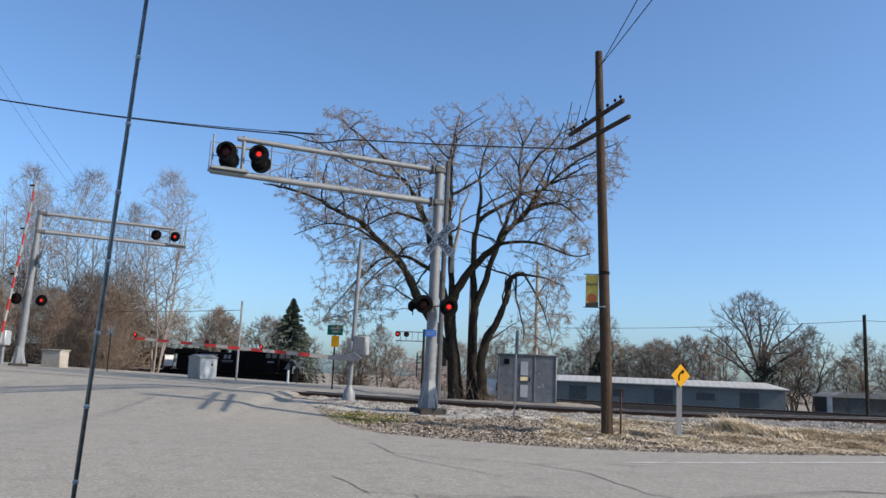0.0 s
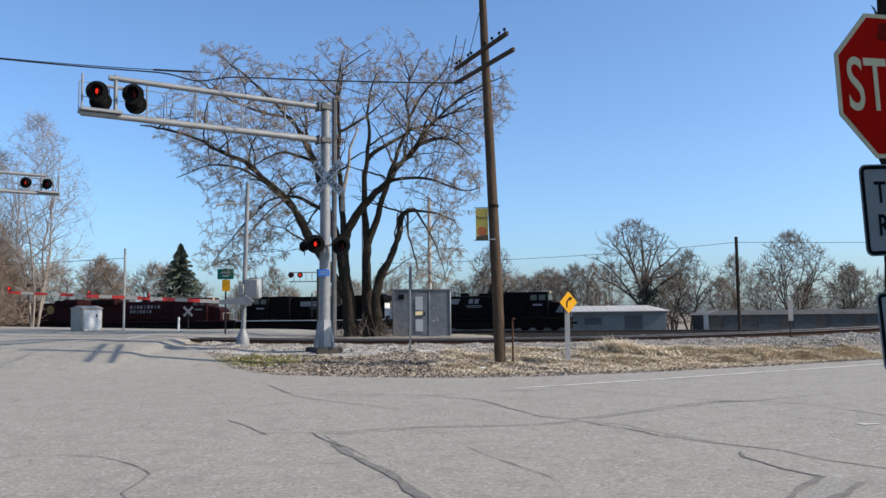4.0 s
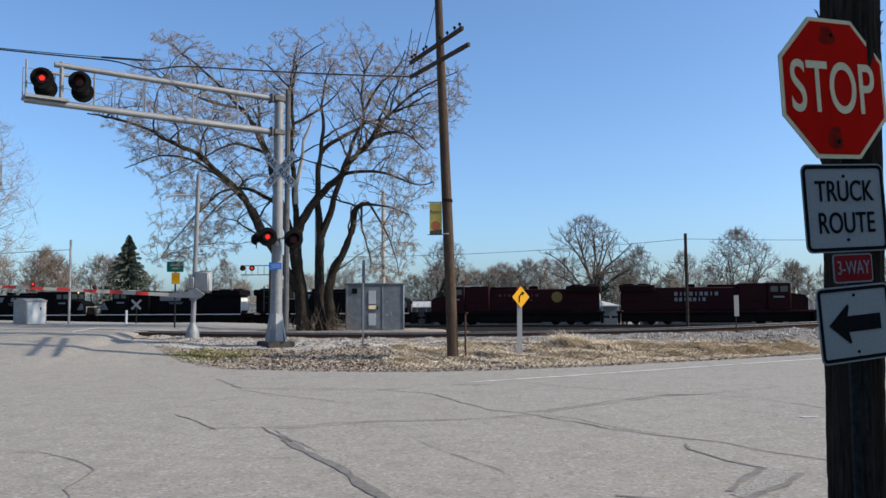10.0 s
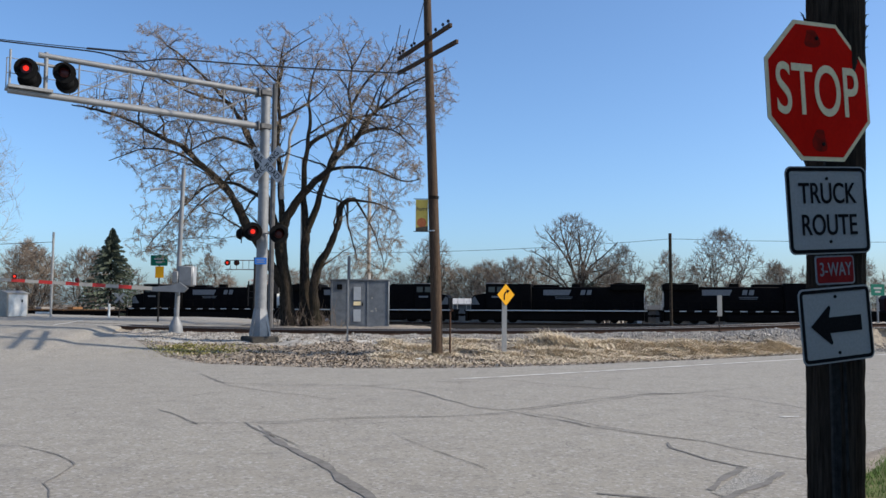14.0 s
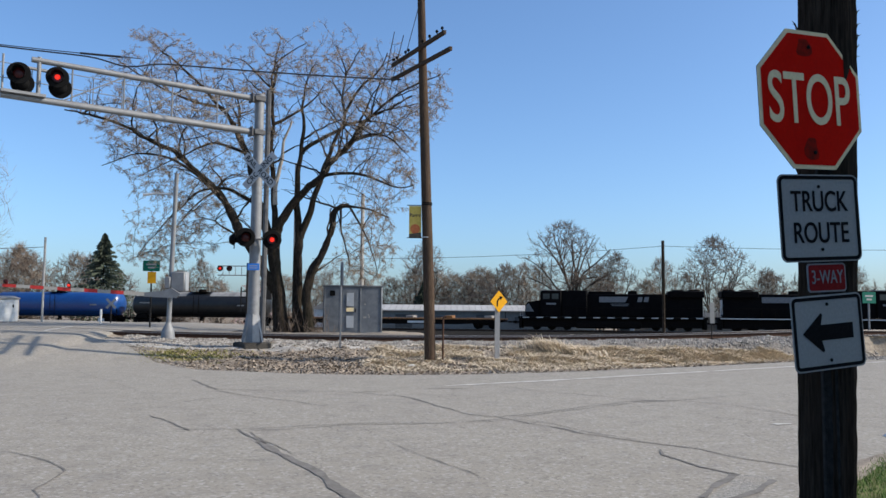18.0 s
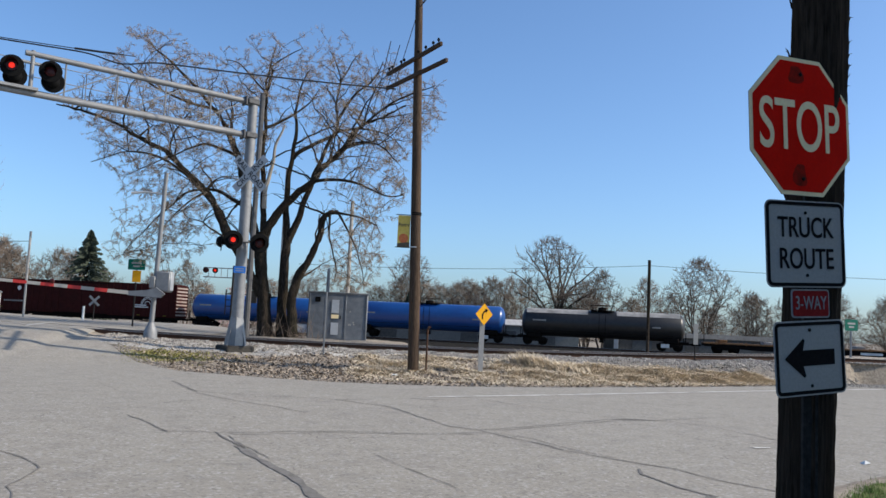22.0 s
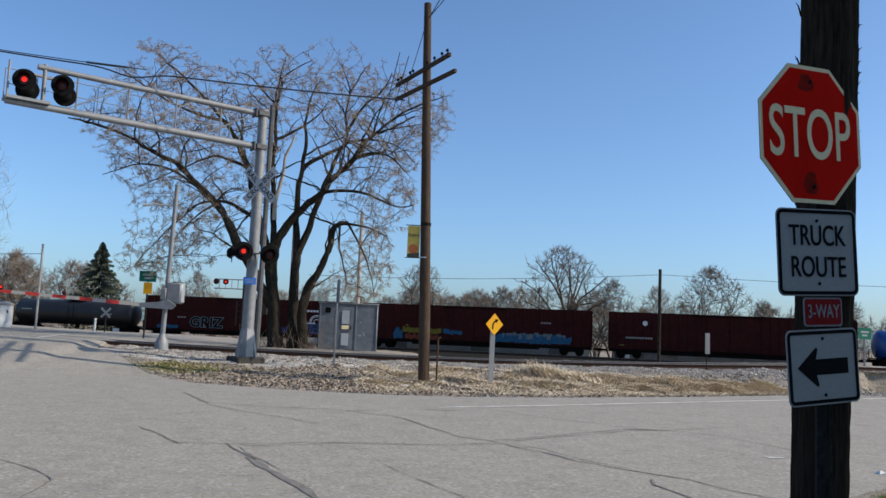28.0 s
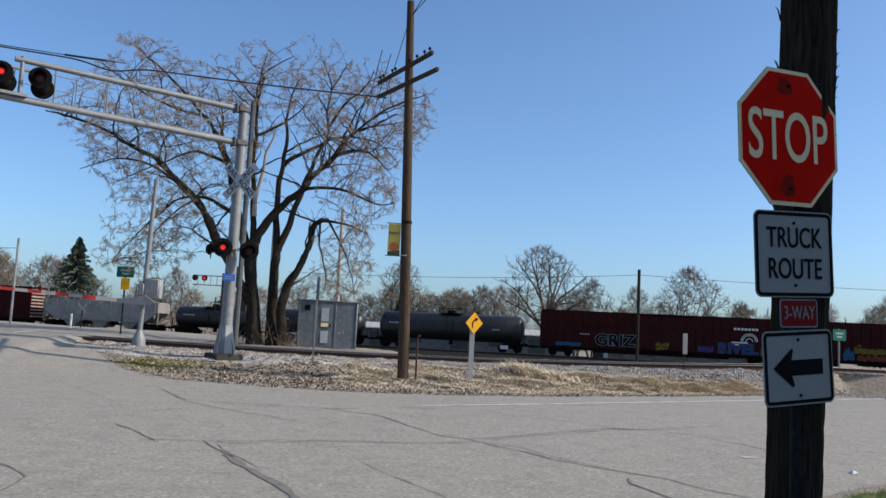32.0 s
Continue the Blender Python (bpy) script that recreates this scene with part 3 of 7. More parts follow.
def crossbuck(parent, m, letters=True, mat=None):
    for ang, words in ((45, "CROSSING"), (-45, "RAIL  ROAD")):
        turn = m @ pose(0, 0.0 if ang > 0 else -0.02, 0, 0, -ang, 0) @ Matrix.Scale(1.22, 4)
        blade = part("blade", Mesh().plate([(-0.61, -0.114), (0.61, -0.114), (0.61, 0.114), (-0.61, 0.114)], 0.006, turn), mat or CROSSWHITE, parent, "white crossbuck blade")
        if letters:
            writing(words, 0.205, BLACKSIGN, blade, turn @ pose(0, -0.003, 0), wide=0.98, bold=0.002)


MAST_X, MAST_Y = -5.74, 27.0
mz = land(MAST_X, MAST_Y)
ARM = Vector((-11.9 - MAST_X, 22.5 - MAST_Y, 0))
ARM_DEG = math.degrees(math.atan2(ARM.y, ARM.x))


def cantilever(name, m, label, reach, height, flip=1, lean=0.0, gap=1.13):
    """A crossing signal mast with a two-beam arm along local +x; traffic comes from local -y * flip."""
    t = thing(name, label, "railway signal", m)
    shaft = Mesh()
    shaft.tube([(0, 0, 0.1), (lean * 0.5, 0, height * 0.5), (lean, 0, height)], [0.20, 0.175, 0.15], 20)
    mast = part("mast", shaft, GALV, t, "round galvanised steel mast")
    part("mast_cap", Mesh().turned([(0.17, 0), (0.17, 0.05), (0.10, 0.09), (0.02, 0.1)], 16, pose(lean, 0, height)), GALV, mast)
    flare = Mesh()
    for k in range(4):
        a = math.pi / 2 * k + 0.4
        dx, dy = math.cos(a), math.sin(a)
        flare.add([(dx * 0.19, dy * 0.19, 0.95), (dx * 0.45, dy * 0.45, 0.08), (dx * 0.19, dy * 0.19, 0.08), (dx * 0.19 - dy * 0.02, dy * 0.19 + dx * 0.02, 0.95), (dx * 0.45 - dy * 0.02, dy * 0.45 + dx * 0.02, 0.08), (dx * 0.19 - dy * 0.02, dy * 0.19 + dx * 0.02, 0.08)], [(0, 1, 2), (5, 4, 3), (0, 3, 4, 1), (1, 4, 5, 2), (2, 5, 3, 0)])
    flare.turned([(0.36, 0.04), (0.34, 0.3), (0.21, 1.05), (0.19, 1.1)], 8, pose(0, 0, 0, 0, 0, 20))
    part("flared_base", flare, GALV, mast)
    part("footing", Mesh().box(0, 0, -0.05, 0.95, 0.95, 0.46, 0.04), CONCRETE, t, "square concrete footing")
    zt, zb = height - 0.10, height - 0.10 - gap
    for z, r, start in ((zt, 0.095, 0.15), (zb, 0.105, 0.15)):
        x1 = reach - (0.75 if z == zt else 0.0)
        beam = part("arm_beam", Mesh().tube([(lean + start, 0, z), (x1, 0, z + 0.02)], [r, r * 0.85], 14), GALV, t, "round galvanised arm beam")
        part("clamp", Mesh().box(lean + 0.05, 0, z, 0.40, 0.38, 0.20, 0.03).box(lean + 0.30, 0, z, 0.06, 0.34, 0.30, 0.02), DARKCLAMP, beam, "dark bolted clamp")
    for k in range(1, 5):
        x = lean + (reach - 0.9) * k / 4.6
        b = Mesh().rod((x, 0, zb + 0.1), (x, 0, zt), 0.025, n=6)
        part("brace", b, GALV, t)
    for k in range(3):
        x = lean + 0.35 + (reach - 0.9) * k / 3.3
        b = Mesh().rod((x, 0.03, zt - 0.06), (x + (reach - 0.9) / 4.0, 0.03, zb + 0.08), 0.02, n=6)
        part("diagonal_brace", b, GALV, t)
    rail = Mesh()
    for z in (zb + 0.52, zb + 0.95):
        rail.rod((lean + 1.0, 0.35 * flip, z), (reach, 0.35 * flip, z + 0.08), 0.014, n=6)
    for k in range(9):
        x = lean + 1.0 + (reach - lean - 1.0) * k / 8
        rail.rod((x, 0.35 * flip, zb + 0.1), (x, 0.35 * flip, zb + 1.02), 0.014, n=6)
    part("walkway_railing", rail, GALV, t, "thin galvanised walkway handrail")
    walkb = Mesh()
    walkb.box((lean + 0.5 + reach) / 2, 0.22 * flip, zb + 0.15, reach - lean - 0.5, 0.03, 0.05)
    walkb.box((lean + 0.5 + reach) / 2, 0.36 * flip, zb + 0.15, reach - lean - 0.5, 0.03, 0.05)
    walkb.box(reach - 0.55, 0.1 * flip, zb + 0.12, 1.15, 0.6, 0.09, 0.01)
    part("walkway", walkb, GALV, t, "narrow steel service walkway")
    endp = Mesh().rod((reach - 0.02, 0.1, zb + 0.1), (reach - 0.02, 0.1, zb + 1.15), 0.03, n=8)
    endp.rod((reach - 0.95, 0, zb + 0.05), (reach - 0.95, 0, zt + 0.12), 0.06, n=10)
    endp.rod((reach - 1.4, 0, zb + 0.86), (reach - 0.4, 0, zb + 0.90), 0.04, n=8)
    part("end_post", endp, GALV, t)
    return t


mast = cantilever("cantilever_signal", pose(MAST_X, MAST_Y, mz, 0, 0, ARM_DEG), "galvanised cantilever crossing signal with red flashers on a concrete footing", 7.62, 8.72 - mz, flip=-1, lean=-0.06)
INV = pose(0, 0, 0, 0, 0, -ARM_DEG)


def heads(t, arm_deg, spots, phase0):
    """Flashing lights on a mast; each spot is local x, y, z, facing in world degrees and phase."""
    for x, y, z, facing, phase in spots:
        m = pose(x, y, z, 0, 0, facing - arm_deg)
        signal_head(t, m)
        lens = lamp_lens(t, m @ pose(0, -0.03, 0))
        BEACONS.append((lens, m @ pose(0, -0.03, 0), (phase + phase0) % 2))


def from_mast(x, y, z):
    """A world point in the mast's own space."""
    return tuple(INV @ Vector((x - MAST_X, y - MAST_Y, z - mz)))


heads(mast, ARM_DEG, [(*from_mast(-11.43, 22.55, 8.13), 22, 0), (*from_mast(-10.66, 23.2, 8.20), 22, 1), (*from_mast(-11.42, 22.75, 7.89), 200, 0), (*from_mast(-10.66, 23.4, 7.95), 200, 1)], 0)
heads(mast, ARM_DEG, [(*from_mast(-5.94, 26.55, 3.96), 18, 0), (*from_mast(-6.35, 26.75, 3.90), 105, 1), (*from_mast(-5.12, 26.70, 3.90), 18, 1)], 0)
part("crossarm_bracket", Mesh().rod(from_mast(-6.3, 26.85, 3.93), from_mast(-5.15, 26.85, 3.93), 0.03), GALV, mast)
crossbuck(mast, pose(0, 0, 0, 0, 0, -16 - ARM_DEG) @ pose(0.24, -0.24, 6.17 - mz))
sign = part("blue_notice", Mesh().plate([(-0.19, -0.11), (0.19, -0.11), (0.19, 0.11), (-0.19, 0.11)], 0.006, pose(0, 0, 3.02 - mz, 0, 0, 6 - ARM_DEG) @ pose(0, -0.21, 0)), BLUESIGN, mast, "small blue emergency notice")
bars = Mesh()
for k in range(2):
    bars.plate([(-0.13, 0.02 - k * 0.07), (0.13, 0.02 - k * 0.07), (0.13, 0.045 - k * 0.07), (-0.13, 0.045 - k * 0.07)], 0.002, pose(0, 0, 3.02 - mz, 0, 0, 6 - ARM_DEG) @ pose(0, -0.214, 0))
part("notice_text", bars, WHITESIGN, sign)


# ---- gate ----
def gate():
    gx, gy = -8.95, 28.5
    t = thing("crossing_gate", "lowered red and white crossing gate with red lights on its arm", "crossing gate", pose(gx, gy, land(gx, gy)))
    part("post", Mesh().tube([(0, 0, 0.1), (0.06, 0, 2.8), (0.13, 0, 5.80)], [0.085, 0.08, 0.07], 14), GALV, t, "slim galvanised post")
    part("base", Mesh().turned([(0.24, 0.05), (0.22, 0.34), (0.13, 0.52), (0.10, 0.62)], 12, pose(0, 0, 0)).box(0, 0, 0.04, 0.46, 0.46, 0.10, 0.02), GALV, t, "bolted square steel base")
    part("lamp_bracket", Mesh().tube([(0.1, 0, 5.05), (-0.5, -0.1, 5.08), (-0.95, -0.2, 5.0)], [0.03, 0.03, 0.05], 8), ALUM, t)
    mech = part("mechanism_box", Mesh().box(0.34, -0.02, 2.02, 0.50, 0.42, 0.70, 0.04).box(0.0, -0.1, 1.98, 0.2, 0.3, 0.42, 0.03), GALV, t, "silver gate mechanism box")
    part("box_door", Mesh().box(0.60, -0.02, 2.04, 0.03, 0.36, 0.64, 0.01), ALUM, mech, "pale box door")
    part("counterweight", Mesh().prism([(-0.75, 1.50), (0.35, 1.46), (0.5, 1.60), (0.2, 1.80), (-0.1, 1.70), (-0.75, 1.64)], -0.42, -0.30), GALV, t, "silver counterweight arm")
    arm_to = Vector((-16.35 - gx, 26.5 - gy, 2.50 - land(gx, gy)))
    start = Vector((-0.55, -0.36, 1.58))
    length = (arm_to - start).length
    d = (arm_to - start).normalized()
    n = 17
    for k in range(n):
        a, c = start + d * (length * k / n), start + d * (length * (k + 1) / n)
        mid = (a + c) / 2
        yaw, rise = math.degrees(math.atan2(d.y, d.x)), math.degrees(math.asin(d.z))
        m = pose(mid.x, mid.y, mid.z, 0, 0, yaw) @ pose(0, 0, 0, 0, -rise, 0)
        red = k % 2 == 0 and k > 1
        part("arm_stripe", Mesh().box(0, 0, 0, length / n, 0.04, 0.125 - 0.0025 * k, 0, m), REDSTRIPE if red else WHITESIGN, t, "red stripe" if red else "white stripe", smooth=False)
    for f in (0.99, 0.63, 0.36):
        p = start + d * (length * f) + Vector((0, 0, 0.13))
        light = part("gate_light", Mesh().turned([(0.02, -0.09), (0.055, -0.06), (0.06, 0.03), (0.04, 0.06)], 10, pose(p.x, p.y, p.z)), LENS, t, "small red gate lamp")
        m = pose(p.x, p.y - 0.062, p.z, 0, 0, 10)
        lens = lamp_lens(t, m, 0.072)
        BEACONS.append((lens, m, 2 if f > 0.9 else (0 if f > 0.5 else 1)))
    return t


REDSTRIPE = surf("red_stripe", (0.36, 0.02, 0.016), (0.46, 0.035, 0.03), 40, 0.5, bump=0.05)
gate()


# ---- left-hand mast across the road, with its raised gate ----
LX, LY = -31.4, 40.0
LZ = land(LX, LY)
lmast = cantilever("cantilever_signal", pose(LX, LY, LZ, 0, 0, 41), "galvanised cantilever crossing signal across the road beside bare bushes", 8.3, 9.85 - LZ, flip=1, lean=0.22, gap=1.04)
heads(lmast, 41, [(6.51, -0.16, 9.26 - LZ, 12, 0), (7.6, -0.16, 9.28 - LZ, 12, 1), (0.75, -0.35, 4.85 - LZ, 20, 1), (-0.5, -0.3, 4.85 - LZ, 20, 0)], 0)
crossbuck(lmast, pose(0.35, -0.3, 7.05 - LZ, 0, 0, -76) @ Matrix.Scale(0.9, 4), letters=False, mat=GALV)


def raised_gate():
    x, y = -31.9, 39.3
    t = thing("crossing_gate", "raised red and white crossing gate beside the far mast", "crossing gate", pose(x, y, land(x, y)))
    part("post", Mesh().tube([(0, 0, 0), (0, 0, 1.9)], 0.1, 12), GALV, t)
    part("mechanism_box", Mesh().box(0, 0, 1.5, 0.5, 0.5, 0.8, 0.04), ALUM, t, "silver gate mechanism box")
    a, c = Vector((0.0, -0.3, 1.2)), Vector((1.05, -0.3, 10.15))
    n = 15
    for k in range(n):
        p, q = a + (c - a) * (k / n), a + (c - a) * ((k + 1) / n)
        part("arm_stripe", Mesh().rod(p, q, 0.075 - 0.002 * k, n=6), REDSTRIPE if k % 2 else WHITESIGN, t, "red stripe" if k % 2 else "white stripe")
    for f in (0.97, 0.7, 0.42):
        p = a + (c - a) * f
        part("gate_light", Mesh().box(p.x - 0.18, p.y, p.z, 0.28, 0.08, 0.09, 0.01), BLACK, t)
    return t


raised_gate()


# ---- poles and signs ----
def insulator(parent, p):
    part("insulator", Mesh().turned([(0.012, 0), (0.012, 0.07), (0.04, 0.08), (0.045, 0.12), (0.025, 0.15), (0.01, 0.16)], 8, pose(*p)), BLACK, parent, "dark glass insulator")


UP = (0.06, 24.0)


def utility_pole():
    z0 = land(*UP)
    t = thing("utility_pole", "weathered brown wooden utility pole with two crossarms standing in dry grass", "utility pole", pose(UP[0], UP[1], z0))
    part("pole", Mesh().tube([(0, 0, -0.3), (-0.06, 0, 2), (-0.2, 0, 6), (-0.31, 0, 9), (-0.38, 0, 11.36)], [0.165, 0.16, 0.142, 0.125, 0.108], 18), POLEWOOD, t, "round weathered wooden pole")
    # the arms run towards the right and away
    for x0, x1, z, upper in ((-1.13, 0.47, 9.235, True), (-1.14, 0.64, 8.77, False)):
        a, c = Vector((x0, 1.6, z)), Vector((x1, -1.6, z))
        d = (c - a)
        yaw = math.degrees(math.atan2(d.y, d.x))
        mid = (a + c) / 2
        arm = part("crossarm", Mesh().box(0, 0, 0, d.length, 0.09, 0.115, 0.008, pose(mid.x, mid.y, mid.z, 0, 0, yaw) @ pose(0, -0.16, 0)), POLEWOOD, t, "squared wooden crossarm")
        if upper:
            for f in (0.03, 0.09, 0.27, 0.33, 0.60, 0.73, 0.86, 0.95):
                insulator(arm, a + d * f + Vector((-0.14, -0.07, 0.055)))
    for z in (3.62, 4.58):
        part("banner_rod", Mesh().rod((-0.1, 0, z), (-0.72, -0.02, z), 0.012, n=6), BLACK, t)
    for z in (3.62, 4.58, 4.63):
        part("band", Mesh().turned([(0.158, 0), (0.158, 0.03), (0.15, 0.03)], 18, pose(-0.14, 0, z)), ALUM if z < 4 else BLACK, t, "steel band")
    ban = part("banner", Mesh().plate([(-0.66, 3.63), (-0.30, 3.63), (-0.30, 4.56), (-0.66, 4.56)], 0.006, pose(0, -0.02, 0)), BANNER, t, "small yellow street banner with a red sun and dark lettering")
    writing("Porter", 0.15, BANNERINK, ban, pose(-0.48, -0.024, 4.28), bold=0.004, wide=0.82)
    part("banner_picture", Mesh().turned([(0.14, 0), (0.14, 0.003)], 20, pose(-0.48, -0.0215, 3.88, 90, 0, 0)), BANNERRED, ban)
    part("banner_strip", Mesh().plate([(-0.66, 3.63), (-0.30, 3.63), (-0.30, 3.78), (-0.66, 3.73)], 0.002, pose(0, -0.0275, 0)), BANNERINK, ban)
    return t


BANNER = surf("banner_yellow", (0.52, 0.37, 0.07), (0.64, 0.47, 0.11), 12, 0.8, bump=0.05)
BANNERRED = surf("banner_red", (0.50, 0.10, 0.04), (0.62, 0.2, 0.06), 9, 0.8, bump=0)
BANNERINK = surf("banner_ink", (0.06, 0.05, 0.04), (0.13, 0.10, 0.06), 12, 0.8, bump=0)
utility_pole()


def octagon(across):
    r = across / 2 / math.cos(math.pi / 8)
    return [(r * math.cos(math.pi / 8 + math.pi / 4 * k), r * math.sin(math.pi / 8 + math.pi / 4 * k)) for k in range(8)]


def rounded(w, h, r, n=5):
    out = []
    for sx, sy, a0 in ((1, -1, -90), (1, 1, 0), (-1, 1, 90), (-1, -1, 180)):
        for k in range(n + 1):
            a = radians(a0 + 90 * k / n)
            out.append((sx * (w / 2 - r) + r * math.cos(a), sy * (h / 2 - r) + r * math.sin(a)))
    return out


SX, SY = 2.24, 4.62


def stop_post():
    pole = thing("utility_pole", "dark split wooden utility pole carrying road signs", "utility pole", pose(SX, SY, 0))
    b = Mesh()
    n, rows = 36, 150
    for j in range(rows + 1):
        z = -0.3 + 7.3 * j / rows
        for k in range(n):
            a = 2 * math.pi * k / n
            r = 0.139 + 0.005 * max(0.0, min(z, 3.0)) + 0.014 * noise.noise((math.cos(a) * 3.0, math.sin(a) * 3.0, z * 0.5)) + 0.009 * noise.noise((math.cos(a) * 9, math.sin(a) * 9, z * 1.2)) + 0.006 * noise.noise((math.cos(a) * 16, math.sin(a) * 16, z * 9.0))
            b.v.append((r * math.cos(a) - 0.025 + 0.024 * z, r * math.sin(a), z))
    for j in range(rows):
        for k in range(n):
            k2 = (k + 1) % n
            b.f.append((j * n + k, j * n + k2, (j + 1) * n + k2, (j + 1) * n + k))
    part("pole", b, DARKWOOD, pole)
    for k in range(26):
        z = random.uniform(2.4, 3.6)
        a = random.choice((0.2, -0.2, -0.5, 2.9)) + random.uniform(-0.3, 0.3)
        r = 0.15
        p = Vector((r * math.cos(a) - 0.025 + 0.024 * z, r * math.sin(a), z))
        q = p + Vector((math.cos(a) * 0.03, math.sin(a) * 0.03, random.uniform(0.02, 0.09)))
        part("splinter", Mesh().tube([p, (p + q) / 2 + Vector((0, 0, 0.02)), q], [0.006, 0.004, 0.001], 4), DARKWOOD, pole)
    m0 = pose(SX, SY, 0)

    def mount(x, y, z, tilt, yaw):
        return m0 @ pose(x, y, z, 0, 0, yaw) @ pose(0, 0, 0, 0, tilt, 0)

    s = thing("stop_sign", "red octagonal stop sign with white letters on a wooden pole", "road sign", mount(-0.17, -0.26, 2.765, -3.0, STOP_YAW))
    i = pose(0, 0, 0)
    part("sign_back", Mesh().plate(octagon(0.762), 0.003, i @ pose(0, 0.001, 0)), SIGNBACK, s)
    part("border", Mesh().plate(octagon(0.760), 0.002, i @ pose(0, -0.002, 0)), CREAMSIGN, s, "white reflective border")
    part("face", Mesh().plate(octagon(0.715), 0.002, i @ pose(0, -0.0045, 0)), REDSIGN, s, "red reflective face")
    writing("STOP", 0.395, CREAMSIGN, s, pose(-0.012, -0.0062, -0.012), bold=0.0025, wide=0.655, label="cream reflective letters")
    for x, z, w, h in ((-0.035, 0.285, 0.055, 0.06), (-0.02, -0.27, 0.05, 0.075)):
        blot = [(x + w * math.cos(a) * (1 + 0.25 * math.sin(3 * a + z * 9)), z + h * math.sin(a) * (1 + 0.2 * math.cos(2 * a))) for a in [2 * math.pi * k / 16 for k in range(16)]]
        part("rust_stain", Mesh().plate(blot, 0.0006, pose(0, -0.0053, 0)), STAIN, s, "dark rusty stain round the bolt")
    for z in (0.29, -0.29):
        part("bolt", Mesh().turned([(0.011, 0), (0.011, 0.006), (0.005, 0.008)], 8, pose(0, -0.005, z, 90, 0, 0)), BLACK, s)
    s2 = thing("route_sign", "white truck route sign with black border", "road sign", mount(-0.132, -0.25, 2.12, -3.0, ROUTE_YAW))
    part("plate", Mesh().plate(rounded(0.545, 0.472, 0.04), 0.003, pose(0, 0, 0)), WHITESIGN, s2)
    frame_border(s2, 0.53, 0.457, 0.036, 0.018)
    writing("TRUCK", 0.158, BLACKSIGN, s2, pose(0.0, -0.003, 0.085), bold=0.001, wide=0.74)
    writing("ROUTE", 0.158, BLACKSIGN, s2, pose(0.0, -0.003, -0.085), bold=0.001, wide=0.74)
    for z in (0.17, -0.17):
        part("bolt", Mesh().turned([(0.009, 0), (0.009, 0.005), (0.005, 0.007)], 8, pose(0.0, -0.001, z, 90, 0, 0)), BLACK, s2)
    s3 = thing("way_plaque", "small red three-way plaque with white letters", "road sign", mount(-0.09, -0.22, 1.80, -3.0, ROUTE_YAW))
    part("plate", Mesh().plate(rounded(0.262, 0.156, 0.02), 0.003, pose(0, 0, 0)), SIGNBACK, s3)
    part("face", Mesh().plate(rounded(0.244, 0.138, 0.015), 0.0015, pose(0, -0.0025, 0)), DULLRED, s3)
    writing("3-WAY", 0.105, SIGNBACK, s3, pose(0, -0.004, 0), bold=0.0, wide=0.66)
    s4 = thing("arrow_sign", "white sign with a black arrow and border", "road sign", mount(-0.088, -0.22, 1.507, -4.5, ARROW_YAW))
    part("plate", Mesh().plate(rounded(0.508, 0.402, 0.035), 0.003, pose(0, 0, 0)), WHITESIGN, s4)
    frame_border(s4, 0.49, 0.384, 0.03, 0.018)
    part("arrow", Mesh().plate([(-0.185, 0.0), (-0.05, -0.105), (-0.04, -0.095), (-0.055, -0.042), (0.175, -0.042), (0.175, 0.042), (-0.055, 0.042), (-0.04, 0.095), (-0.05, 0.105)], 0.0015, pose(0, -0.003, 0)), BLACKSIGN, s4, "black arrow")
    for z in (0.15, -0.15):
        part("bolt", Mesh().turned([(0.009, 0), (0.009, 0.005), (0.005, 0.007)], 8, pose(0.0, -0.001, z, 90, 0, 0)), BLACK, s4)
    up = thing("sign_channel", "grey steel channel post strapped to the wooden pole", "sign post", pose(SX - 0.05, SY - 0.19, 0))
    part("channel", Mesh().prism([(-0.03, -0.2), (0.03, -0.2), (0.03, 2.9), (-0.03, 2.9)], 0.052, 0.07), DARKSTEEL, up)
    for x in (-0.034, 0.034):
        part("flange", Mesh().box(x, 0.055, 1.35, 0.016, 0.03, 3.1, 0.003), DARKSTEEL, up)
    for z in (0.5, 1.15, 1.95, 2.5):
        part("bolt", Mesh().turned([(0.010, 0), (0.010, 0.006), (0.004, 0.008)], 8, pose(0, 0.052, z, 90, 0, 0)), DARKSTEEL, up)


def frame_border(s, w, h, r, t):
    o, i = rounded(w, h, r), rounded(w - 2 * t, h - 2 * t, max(0.005, r - t))
    n = len(o)
    b = Mesh()
    b.add([(x, -0.003, z) for x, z in o] + [(x, -0.003, z) for x, z in i], [(k, (k + 1) % n, n + (k + 1) % n, n + k) for k in range(n)])
    b.add([(x, -0.0005, z) for x, z in o] + [(x, -0.0005, z) for x, z in i], [(n + k, n + (k + 1) % n, (k + 1) % n, k) for k in range(n)])
    part("border", b, BLACKSIGN, s, "black border")


DULLRED = surf("faded_red_sheeting", (0.20, 0.012, 0.012), (0.27, 0.02, 0.018), 50, 0.8, bump=0.05, c3=(0.15, 0.012, 0.012), broad=8, wear=0.6, spec=0.05)
STAIN = surf("rust_stain", (0.10, 0.012, 0.008), (0.30, 0.012, 0.007), 22, 0.9, bump=0.1, spec=0.03)
STOP_YAW, ROUTE_YAW, ARROW_YAW = 23.5, 18.0, 21.0
DARKSTEEL = surf("dark_steel", (0.016, 0.015, 0.014), (0.04, 0.037, 0.034), 20, 0.8, 0.2, bump=0.2, spec=0.1)
stop_post()


